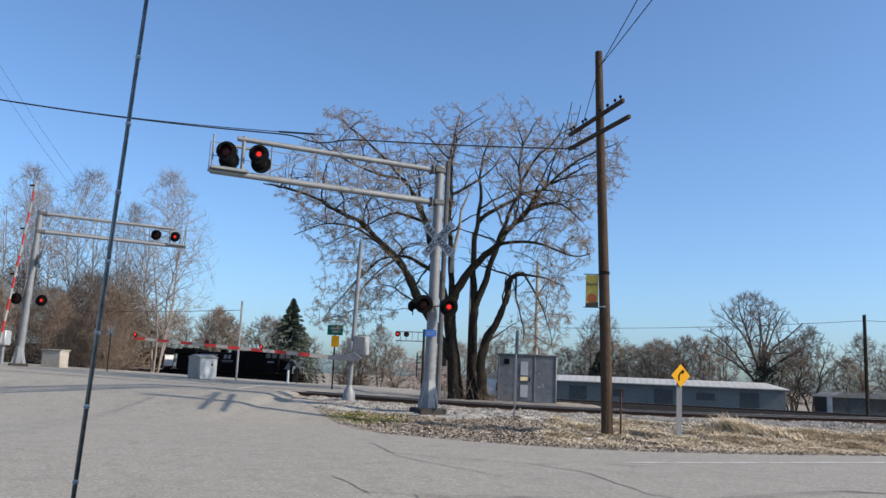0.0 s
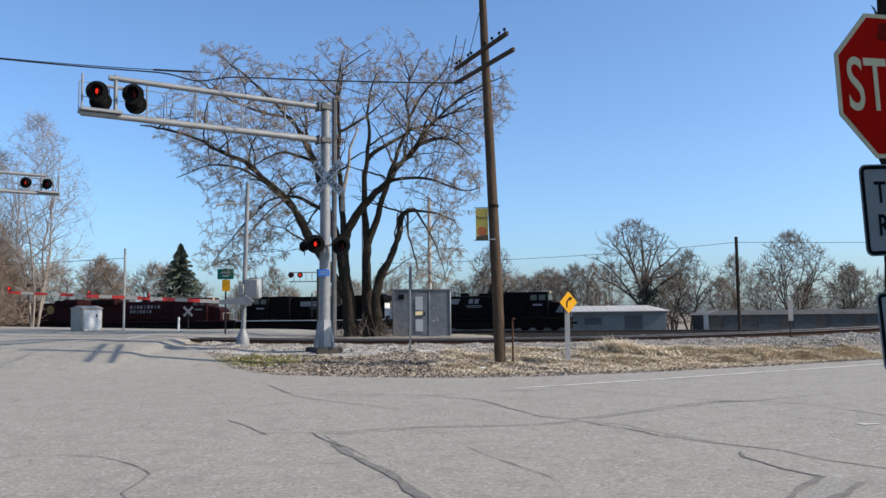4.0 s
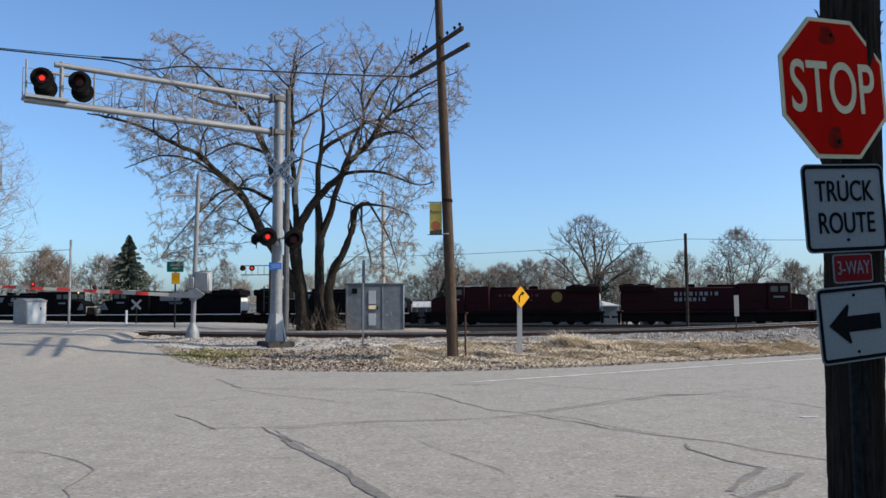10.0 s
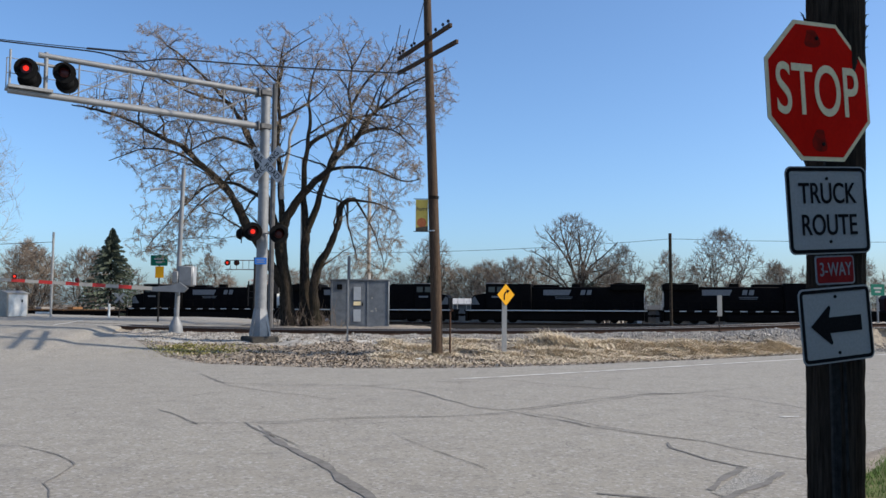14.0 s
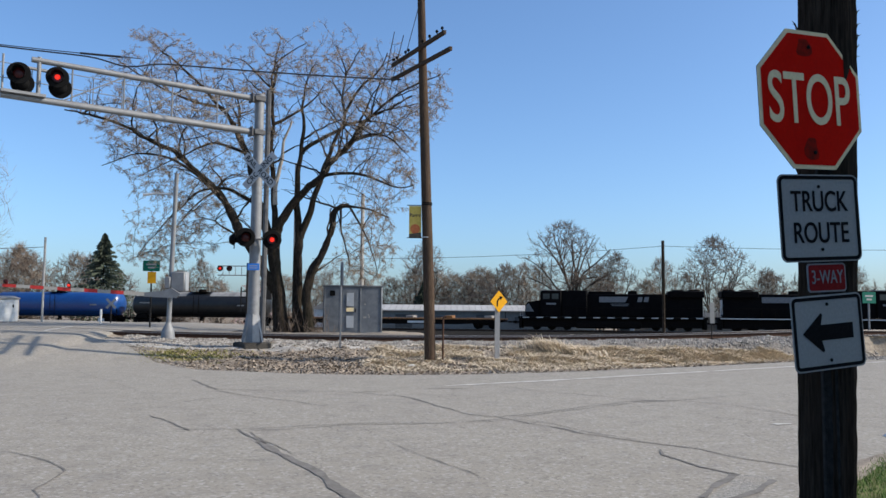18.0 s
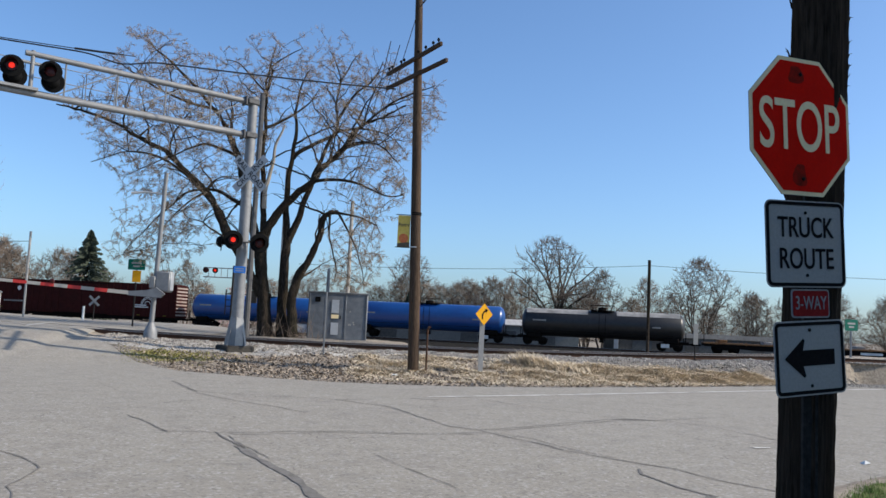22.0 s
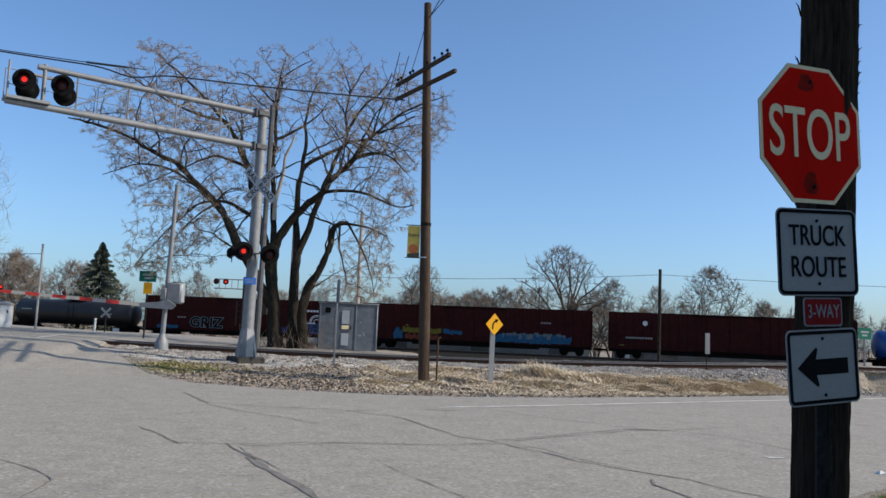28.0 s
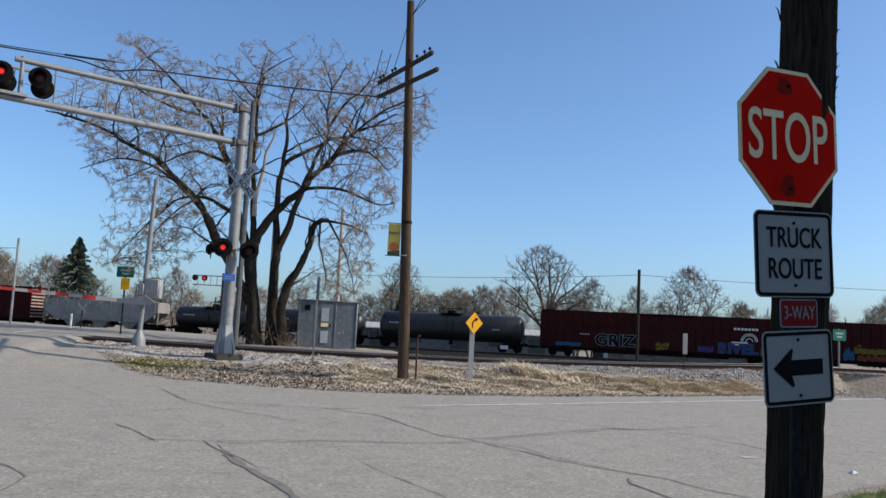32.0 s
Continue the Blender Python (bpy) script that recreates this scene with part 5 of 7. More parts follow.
            marks = [[(-5.9, 3.2), (-3.0, 3.2), (-2.7, 3.83), (-5.9, 3.83)]]
            marks += [[(-1.7 + k * 0.7, 3.25), (-1.2 + k * 0.7, 3.25), (-1.08 + k * 0.7, 3.8), (-1.58 + k * 0.7, 3.8)] for k in range(2)]
        for shape in marks:
            shape = shape if s < 0 else [(-2 * 2.3 - px, pz) for px, pz in shape]
            part("emblem_shape", Mesh().plate(shape, 0.006, pose(0, 1.012 * s, 0)), EMBLEM, hood, "faded white emblem shape")
        for bx, bz, bw, bh in bars:
            part("emblem_bar", Mesh().box(bx, 1.016 * s, bz, bw, 0.014, bh), {"red": EMBLEM, "gold_badge": DULLMARK}.get(style, EMBLEM), hood)
        if style in ("plain", "white_sill", "dashed"):
            part("nose_panel", Mesh().plate([(8.7, 2.1), (9.62, 2.1), (9.62, 2.8), (9.3, 3.05)], 0.01, pose(0, 1.152 * s, 0)), PANEL, t, "pale painted panel on the nose")
        if style == "gold_badge":
            part("badge", Mesh().turned([(0.62, 0), (0.62, 0.012)], 20, pose(-5.2, 1.0 * s, 3.2, -90 * s, 0, 0)), GOLD, hood, "round gold badge")
        part("number_plate", Mesh().box(6.7, 1.536 * s, 3.0, 1.1, 0.012, 0.2), EMBLEM, cab, "pale number bars")
    for x, s in ((10.25, 1), (-10.25, -1)):
        part("pilot", Mesh().box(x, 0, 0.78, 0.3, 2.9, 1.2, 0.06), TRUCKSTEEL, t, "pilot plate and steps")
        part("end_rail", Mesh().rod((x, -1.3, 2.5), (x, 1.3, 2.5), 0.02, n=5).rod((x, -1.3, 1.5), (x, -1.3, 2.5), 0.02, n=5).rod((x, 1.3, 1.5), (x, 1.3, 2.5), 0.02, n=5), STRIPE, t)
        coupler(t, x, s)
    part("end_panel", Mesh().box(-10.03, 0, 2.7, 0.05, 1.8, 1.6, 0.01), STRIPE if style != "red" else TRAINRED, t, "pale end panel")
    part("headlight", Mesh().turned([(0.13, 0), (0.13, 0.05), (0.02, 0.06)], 12, pose(7.97, 0, 4.4, 0, 90, 0)), CREAMSIGN, t)
    return t


# pale grey that paints sun glare along the top of a tank barrel
SUNLITTOP = surf("sunlit_tank_top", (0.20, 0.195, 0.185), (0.34, 0.33, 0.315), 1.5, 0.8, bump=0.03, c3=(0.10, 0.098, 0.095), broad=0.8, wear=0.7, spec=0.2)


def tank_car(label, paint, length, radius=1.58, sunlit_top=False):
    t = thing("tank_car", label, "rail tank car")
    L = length - 3.2
    ends = [(0.02, -L / 2 - 0.62), (radius * 0.5, -L / 2 - 0.55), (radius * 0.85, -L / 2 - 0.32), (radius, -L / 2)]
    prof = ends + [(radius, -L / 4), (radius, L / 4)] + [(r, -h) for r, h in reversed(ends)]
    part("barrel", Mesh().turned(prof, 40, pose(0, 0, 1.08 + radius, 0, 90, 0)), paint, t, "riveted tank barrel")
    for s in (-1, 1):
        part("saddle", Mesh().box(s * (L / 2 - 0.9), 0, 1.15, 1.6, 2.4, 0.6, 0.1), TRUCKSTEEL, t)
        part("stub_sill", Mesh().box(s * (length / 2 - 1.9), 0, 0.95, 2.7, 0.8, 0.35, 0.03), TRUCKSTEEL, t)
        bogie(t, s * (length / 2 - 2.6), 2)
        coupler(t, s * (length / 2 - 0.75), s)
        part("end_ladder", Mesh().box(s * (length / 2 - 1.0), -1.3, 1.5, 0.08, 0.1, 1.2).box(s * (length / 2 - 1.0), 1.3, 1.5, 0.08, 0.1, 1.2).box(s * (length / 2 - 1.0), 0, 1.2, 0.1, 2.7, 0.1), TRUCKSTEEL, t)
        b = Mesh()
        for k in range(6):
            x = -L / 2 + 0.8 + (L - 1.6) * k / 5
            b.rod((x, s * (radius * 0.75), 1.08 + radius * 0.42), (x, s * (radius + 0.12), 1.06 + radius * 0.42), 0.02, n=5)
        b.rod((-L / 2 + 0.8, s * (radius + 0.12), 1.06 + radius * 0.42), (L / 2 - 0.8, s * (radius + 0.12), 1.06 + radius * 0.42), 0.022, n=5)
        part("handrail", b, TRUCKSTEEL, t)
        part("stencil", Mesh().box(-L / 2 + 1.5, s * (radius - 0.05), 1.3 + radius, 1.5, 0.12, 0.16), HOPPERGREY, t, "pale stencilled bar")
        part("stencil", Mesh().box(L / 2 - 2.6, s * (radius - 0.03), 1.0 + radius, 0.9, 0.1, 0.16), HOPPERGREY, t, "pale stencilled bar")
        part("side_ladder", Mesh().box(-0.35, s * (radius + 0.06), 1.4 + radius * 0.6, 0.05, 0.05, radius * 1.9).box(0.35, s * (radius + 0.06), 1.4 + radius * 0.6, 0.05, 0.05, radius * 1.9), TRUCKSTEEL, t)
    # pale strips either side of the platform, sunlight put into their colour
    if sunlit_top:
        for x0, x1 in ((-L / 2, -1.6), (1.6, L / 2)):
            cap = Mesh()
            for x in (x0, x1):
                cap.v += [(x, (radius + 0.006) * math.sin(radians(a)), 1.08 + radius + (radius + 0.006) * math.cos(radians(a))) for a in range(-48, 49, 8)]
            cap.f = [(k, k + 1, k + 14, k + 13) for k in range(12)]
            part("dusty_top", cap, SUNLITTOP, t, "pale strip with sunlight put into its colour on the barrel top")
    z = 1.08 + radius * 2
    part("manway", Mesh().turned([(0.5, -0.1), (0.5, 0.28), (0.42, 0.36), (0.1, 0.4)], 16, pose(0, 0, z)), TRUCKSTEEL, t, "top manway dome")
    plat = Mesh().box(0, 0, z + 0.02, 2.6, 1.9, 0.05)
    for x in (-1.3, 0, 1.3):
        for s in (-1, 1):
            plat.rod((x, 0.95 * s, z), (x, 0.95 * s, z + 0.6), 0.02, n=5)
    for s in (-1, 1):
        plat.rod((-1.3, 0.95 * s, z + 0.6), (1.3, 0.95 * s, z + 0.6), 0.02, n=5)
    part("top_platform", plat, TRUCKSTEEL, t, "railed top platform")
    part("outlet_valve", Mesh().turned([(0.28, 0), (0.22, 0.4), (0.3, 0.5)], 10, pose(0, 0, 0.62)), TRUCKSTEEL, t)
    part("placard", Mesh().box(L / 2 - 1.6, -1.28, 0.62, 0.9, 0.02, 0.42), STRIPE, t, "white placard")
    return t


def boxcar(label, length, marks, paint=None):
    paint = paint or MAROON
    t = thing("boxcar", label, "boxcar")
    L = length - 1.9
    top = 5.1
    part("body", Mesh().box(0, 0, (1.05 + top) / 2, L, 2.9, top - 1.05, 0.04), paint, t, "brown steel box body")
    part("roof", Mesh().prism([(-L / 2, top), (L / 2, top), (L / 2, top + 0.1), (-L / 2, top + 0.1)], -1.45, 1.45), paint, t)
    part("sill", Mesh().box(0, 0, 0.92, L, 2.6, 0.32, 0.03).box(0, 0, 0.72, L * 0.55, 2.5, 0.3, 0.03), TRUCKSTEEL, t, "dark side sill")
    n = int(L / 0.95)
    for s in (-1, 1):
        post = Mesh().box(0, 0, (1.05 + top) / 2, 0.14, 0.09, top - 1.1, 0.01)
        repeat("side_post", post, paint, t, [pose(-L / 2 + L * k / n, 1.49 * s, 0) for k in range(n + 1) if abs(-L / 2 + L * k / n) >= 2.4])
        for dx in (-1.2, 1.2):
            d = Mesh().box(dx, 1.5 * s, (1.1 + top) / 2, 2.35, 0.08, top - 1.3, 0.02)
            for k in range(5):
                d.box(dx, 1.55 * s, 1.6 + k * 0.77, 2.2, 0.05, 0.1)
            part("sliding_door", d, paint, t, "corrugated sliding door")
        part("door_track", Mesh().box(0, 1.54 * s, 1.12, 7.5, 0.1, 0.1).box(0, 1.54 * s, top - 0.1, 7.5, 0.1, 0.1), TRUCKSTEEL, t)
        lad = Mesh()
        for k in range(7):
            lad.rod((L / 2 - 0.6, 1.56 * s, 1.3 + k * 0.45), (L / 2 - 0.15, 1.56 * s, 1.3 + k * 0.45), 0.02, n=5)
            lad.rod((-L / 2 + 0.15, 1.56 * s, 1.3 + k * 0.45), (-L / 2 + 0.6, 1.56 * s, 1.3 + k * 0.45), 0.02, n=5)
        part("ladder", lad, paint, t)
    for s in (-1, 1):
        bogie(t, s * (length / 2 - 3.2), 2)
        coupler(t, s * (length / 2 - 0.75), s)
        b = Mesh()
        for k in range(9):
            b.box(s * (L / 2 + 0.05), 0, 1.4 + 0.42 * k, 0.1, 2.7, 0.2, 0.04)
        part("corrugated_end", b, PALEEND, t, "pale corrugated end with brown blotches")
    y = -1.545
    for kind, x, w, z, h in marks:
        if kind == "emblem":
            b = Mesh()
            for k in range(4):
                r0, r1 = 0.32 + k * 0.17, 0.40 + k * 0.17
                if k in (0, 2, 3):
                    seg = 14
                    vs = []
                    for q in range(seg + 1):
                        a = math.pi * (0.02 + 0.98 * q / seg)
                        vs += [(x + r0 * math.cos(a), y, z + r0 * math.sin(a)), (x + r1 * math.cos(a), y, z + r1 * math.sin(a))]
                    b.add(vs, [(2 * q, 2 * q + 2, 2 * q + 3, 2 * q + 1) for q in range(seg)])
            b.box(x - 1.0, y, z - 0.12, 1.7, 0.012, 0.13).box(x - 0.9, y, z - 0.36, 2.0, 0.012, 0.13)
            for k in range(7):
                b.box(x - 1.5 + k * 0.38, y, z + 1.35, 0.26, 0.012, 0.24)
            part("emblem", b, STRIPE, t, "white wheel-shaped emblem and name bars")
        elif kind == "ring":
            part("ring_mark", Mesh().turned([(0.28, 0), (0.28, 0.012), (0.14, 0.013)], 16, pose(x, y + 0.012, z, 90, 0, 0)), STRIPE, t)
        elif kind == "bars":
            b = Mesh()
            for k in range(int(w / 0.3)):
                b.box(x + k * 0.3, y, z, 0.2, 0.012, h)
            part("stencil", b, HOPPERGREY, t, "pale stencilled bars")
        elif kind == "word":
            word, fill, edge = h
            tag = writing(word, w, edge, t, pose(x, y - 0.012, z), "graffiti", "pale-edged graffiti letters", bold=w * 0.06, wide=1.15)
            writing(word, w, fill, tag, pose(0, 0, 0.006) @ pose(0, 0, 0, -90, 0, 0), "graffiti_fill", bold=w * 0.015, wide=1.15)
        elif kind == "reflector":
            part("reflector", Mesh().box(x, y, z, w, 0.012, h), GRAFYELLOW, t)
        else:
            rnd = random.Random(int(x * 10) + int(w * 7))
            cx = x
            while cx < x + w:
                ww = rnd.uniform(0.35, 0.6)
                hh = h * rnd.uniform(0.75, 1.0)
                sl = rnd.uniform(-0.12, 0.16)
                zz = z + rnd.uniform(-0.08, 0.08)
                out = [(cx, zz), (cx + ww * 0.45, zz - 0.05), (cx + ww * 0.9, zz + 0.04), (cx + ww + sl, zz + hh * 0.6), (cx + ww * 0.8 + sl, zz + hh), (cx + ww * 0.4 + sl, zz + hh * 0.82), (cx + 0.06 + sl, zz + hh * 0.97), (cx - 0.05, zz + hh * 0.45)]
                part("graffiti", Mesh().plate(out, 0.004, pose(0, y - rnd.uniform(0, 0.006), 0)), kind, t)
                cx += ww * rnd.uniform(0.7, 0.95)
    return t


PALEEND = surf("pale_boxcar_end", (0.24, 0.19, 0.16), (0.35, 0.29, 0.25), 3, 0.7, bump=0.03, c3=(0.2, 0.09, 0.07), broad=1.0, wear=0.8)


def flat_car(label, length):
    t = thing("flat_car", label, "flat wagon")
    L = length - 2.0
    part("deck", Mesh().box(0, 0, 1.18, L, 2.8, 0.16, 0.02), FLATRUST, t, "rust-orange deck")
    part("side_sill", Mesh().prism([(-L / 2, 1.1), (L / 2, 1.1), (L / 2, 0.85), (L * 0.3, 0.55), (-L * 0.3, 0.55), (-L / 2, 0.85)], -1.3, 1.3), TRUCKSTEEL, t, "fish-belly side sill")
    for k in range(9):
        x = -L / 2 + 1.2 + (L - 2.4) * k / 8
        for s in (-1, 1):
            part("stake_pocket", Mesh().box(x, 1.42 * s, 1.2, 0.24, 0.1, 0.26, 0.01), FLATRUST, t)
    for k in range(6):
        part("deck_chock", Mesh().box(-L / 2 + 2.0 + (L - 4) * k / 5, 0.0, 1.42, 0.9, 2.0, 0.3, 0.04), HOPPERGREY if k % 2 else FLATRUST, t)
    for s in (-1, 1):
        bogie(t, s * (length / 2 - 3.4), 2)
        coupler(t, s * (length / 2 - 0.75), s)
        part("brake_stand", Mesh().rod((s * (L / 2 - 0.2), 0.8, 1.2), (s * (L / 2 - 0.2), 0.8, 2.1), 0.04, n=6), TRUCKSTEEL, t)
    part("placard", Mesh().box(L * 0.12, -1.36, 0.8, 2.2, 0.02, 0.26), STRIPE, t, "white data panel")
    return t


def hopper(label, length):
    t = thing("hopper_car", label, "hopper wagon")
    L = length - 1.9
    part("body", Mesh().prism([(-L / 2, 2.6), (-L / 2 + 1.8, 1.3), (L / 2 - 1.8, 1.3), (L / 2, 2.6), (L / 2, 3.7), (-L / 2, 3.7)], -1.5, 1.5), HOPPERGREY, t, "grey steel hopper body")
    part("roof", Mesh().box(0, 0, 3.78, L, 2.6, 0.2, 0.06), HOPPERGREY, t)
    repeat("side_post", Mesh().box(0, 0, 2.75, 0.1, 0.08, 1.9), HOPPERGREY, t, [pose(-L / 2 + 0.4 + (L - 0.8) * k / 10, 1.53 * s, 0) for k in range(11) for s in (-1, 1)])
    for k in range(3):
        x = -L / 4 + k * L / 4
        part("discharge_bay", Mesh().prism([(x - 1.3, 1.35), (x + 1.3, 1.35), (x + 0.4, 0.5), (x - 0.4, 0.5)], -1.2, 1.2), HOPPERGREY, t)
    part("sill", Mesh().box(0, 0, 1.0, L + 0.6, 0.7, 0.3, 0.03), TRUCKSTEEL, t)
    for s in (-1, 1):
        bogie(t, s * (length / 2 - 2.4), 2)
        coupler(t, s * (length / 2 - 0.75), s)
        for yy in (-1.3, 1.3):
            part("end_post", Mesh().rod((s * (L / 2 - 0.05), yy, 1.0), (s * (L / 2 - 0.05), yy, 3.7), 0.06, n=5), HOPPERGREY, t)
        repeat("ladder_rung", Mesh().rod((s * (L / 2 - 0.05), -1.4, 1.2), (s * (L / 2 - 0.05), -0.9, 1.2), 0.03, n=5), HOPPERGREY, t, [pose(0, 0, k * 0.33) for k in range(8)])
    return t


NSL = "black diesel locomotive with a white sill stripe and pale emblem"
CONSIST = [
    (22.4, lambda n: locomotive("leading black diesel locomotive with pale emblem bars", TRAINBLACK, "plain"), 1),
    (22.4, lambda n: locomotive("black diesel locomotive with white sill stripe, running backwards", TRAINBLACK, "white_sill"), -1),
    (22.4, lambda n: locomotive("dark red diesel locomotive with pale lettering bars", TRAINRED, "red"), 1),
    (22.4, lambda n: locomotive("dark red diesel locomotive with a gold badge, running backwards", TRAINRED, "gold_badge"), -1),
    (22.2, lambda n: locomotive("black diesel locomotive with a broken white sill stripe", TRAINBLACK, "dashed"), 1),
    (22.1, lambda n: locomotive("plain black diesel locomotive running backwards", TRAINBLACK, "white_sill"), -1),
    (22.1, lambda n: locomotive(NSL, TRAINBLACK, "white_sill"), 1),
    (22.1, lambda n: locomotive("black diesel locomotive with a broken white sill stripe, running backwards", TRAINBLACK, "dashed"), -1),
    (29.6, lambda n: flat_car("long rusty empty flat wagon", n), 1),
    (20.3, lambda n: tank_car("black rail tank car with a sunlit pale top", TANKBLACK, n, sunlit_top=True), 1),
    (20.2, lambda n: tank_car("bright blue rail tank car", TANKBLUE, n), 1),
    (20.9, lambda n: tank_car("bright blue rail tank car", TANKBLUE, n), 1),
    (27.8, lambda n: boxcar("long brown boxcar with a white wheel emblem", n, [("emblem", 9.2, 0, 2.6, 0), ("ring", -9.0, 0, 4.0, 0), ("bars", -11.0, 3.0, 2.35, 0.2), ("reflector", 8.0, 0.4, 1.25, 0.12), ("reflector", 11.6, 0.4, 1.25, 0.12), ("reflector", -11.5, 0.5, 1.5, 0.12)]), 1),
    (28.8, lambda n: boxcar("long brown boxcar with blue and yellow graffiti", n, [(GRAFBLUE, 2.0, 9.0, 1.25, 1.1), (GRAFGREY, 3.4, 6.5, 1.75, 0.75), (GRAFYELLOW, -8.5, 4.4, 1.9, 0.75), (GRAFRED, -8.2, 3.8, 1.2, 0.7), (GRAFBLUE, -9.6, 1.0, 1.2, 1.4), (GRAFBLUE, -3.6, 1.8, 1.9, 0.6), ("bars", 7.8, 1.2, 3.6, 0.16), ("reflector", -8.0, 0.3, 2.75, 0.2)]), 1),
    (28.5, lambda n: boxcar("long brown boxcar with a white wheel emblem and purple graffiti", n, [("emblem", 9.4, 0, 2.6, 0), ("word", 8.2, 1.5, 1.75, ("RIVEL", GRAFPURPLE, GRAFBLUE)), (GRAFPURPLE, 4.0, 1.6, 1.25, 0.8), ("word", -5.0, 1.7, 2.0, ("GRIZ", TRAINBLACK, GRAFGREY)), (GRAFBLUE, -11.6, 2.4, 1.2, 0.5), (GRAFYELLOW, 10.6, 0.5, 1.2, 1.2), (GRAFYELLOW, -0.5, 1.0, 1.3, 0.9), ("bars", -8.8, 1.4, 2.6, 0.16)]), 1),
    (19.2, lambda n: tank_car("black rail tank car with a grey end", TANKBLACK, n), 1),
    (14.0, lambda n: tank_car("short black rail tank car with a grey end", TANKBLACK, n, 1.4), 1),
    (12.2, lambda n: tank_car("short black rail tank car", TANKBLACK, n, 1.3), 1),
    (17.7, lambda n: hopper("weathered grey hopper wagon", n), 1),
    (20.0, lambda n: boxcar("dark red boxcar with a pale ladder end", n, [("bars", -4, 2.4, 3.2, 0.2)]), 1),
]


def build_train():
    cars, back = [], 0.0
    for length, make, way in CONSIST:
        cars.append((make(length), back + length / 2, way))
        back += length
    return cars


CARS = build_train()


def run(t):
    """How far the train's front has come along the line, in metres."""
    return -41.03 + 12.638 * t + 0.00606 * t * t


def at_line(s, way):
    x = s / NORM
    return pose(x, D + K * x, TRAIN_Z, 0, 0, math.degrees(math.atan(K)) + (0 if way > 0 else 180))


# ---- trees ----
BRUSH = surf("brown_brush", (0.12, 0.086, 0.066), (0.26, 0.20, 0.152), 8, 0.95, bump=0.2, rand=0.4, spec=0.1)


def spline(pts, per=5, wobble=0.08):
    fine = []
    P = [Vector(p) for p in pts]
    for i in range(len(P) - 1):
        p0, p1, p2, p3 = P[max(0, i - 1)], P[i], P[i + 1], P[min(len(P) - 1, i + 2)]
        for k in range(per):
            t = k / per
            fine.append(0.5 * ((2 * p1) + (p2 - p0) * t + (2 * p0 - 5 * p1 + 4 * p2 - p3) * t * t + (3 * p1 - p0 - 3 * p2 + p3) * t ** 3))
    fine.append(P[-1])
    for k in range(1, len(fine)):
        fine[k] = fine[k] + Vector((noise.noise(fine[k] * 1.3), noise.noise(fine[k] * 1.3 + Vector((9, 0, 0))), 0)) * wobble
    return fine


def bud(b, q, s, rnd):
    a = Vector((rnd.gauss(0, 1), rnd.gauss(0, 1), rnd.gauss(0, 1))).normalized() * s
    c = a.orthogonal().normalized() * s * 0.7
    b.add([q - a, q + c, q + a, q - c], [(0, 1, 2, 3)])


def twig(b, buds, p, d, length, r, rnd, leaf, size, forks, sag):
    q = p + d * length * 0.5 + Vector((rnd.gauss(0, 0.05), rnd.gauss(0, 0.05), rnd.gauss(0, 0.04))) * length
    e = q + (d + Vector((rnd.gauss(0, 0.16), rnd.gauss(0, 0.16), sag + rnd.gauss(0, 0.10)))).normalized() * length * 0.55
    b.tube([p, q, e], [r, r * 0.75, r * 0.4], 3, caps=False)
    for k in range(leaf):
        f = rnd.random()
        bud(buds, (q.lerp(e, f) if rnd.random() < 0.7 else p.lerp(q, f)) + Vector((rnd.gauss(0, 0.03), rnd.gauss(0, 0.03), rnd.gauss(0, 0.03))), rnd.uniform(0.6, 1.2) * size, rnd)
    for k in range(forks):
        o = q if k % 2 else p.lerp(q, 0.6)
        nd = (d + Vector((rnd.gauss(0, 0.6), rnd.gauss(0, 0.6), rnd.gauss(0, 0.5) + sag))).normalized()
        twig(b, buds, o, nd, length * rnd.uniform(0.45, 0.75), r * 0.7, rnd, leaf, size, 0, sag)


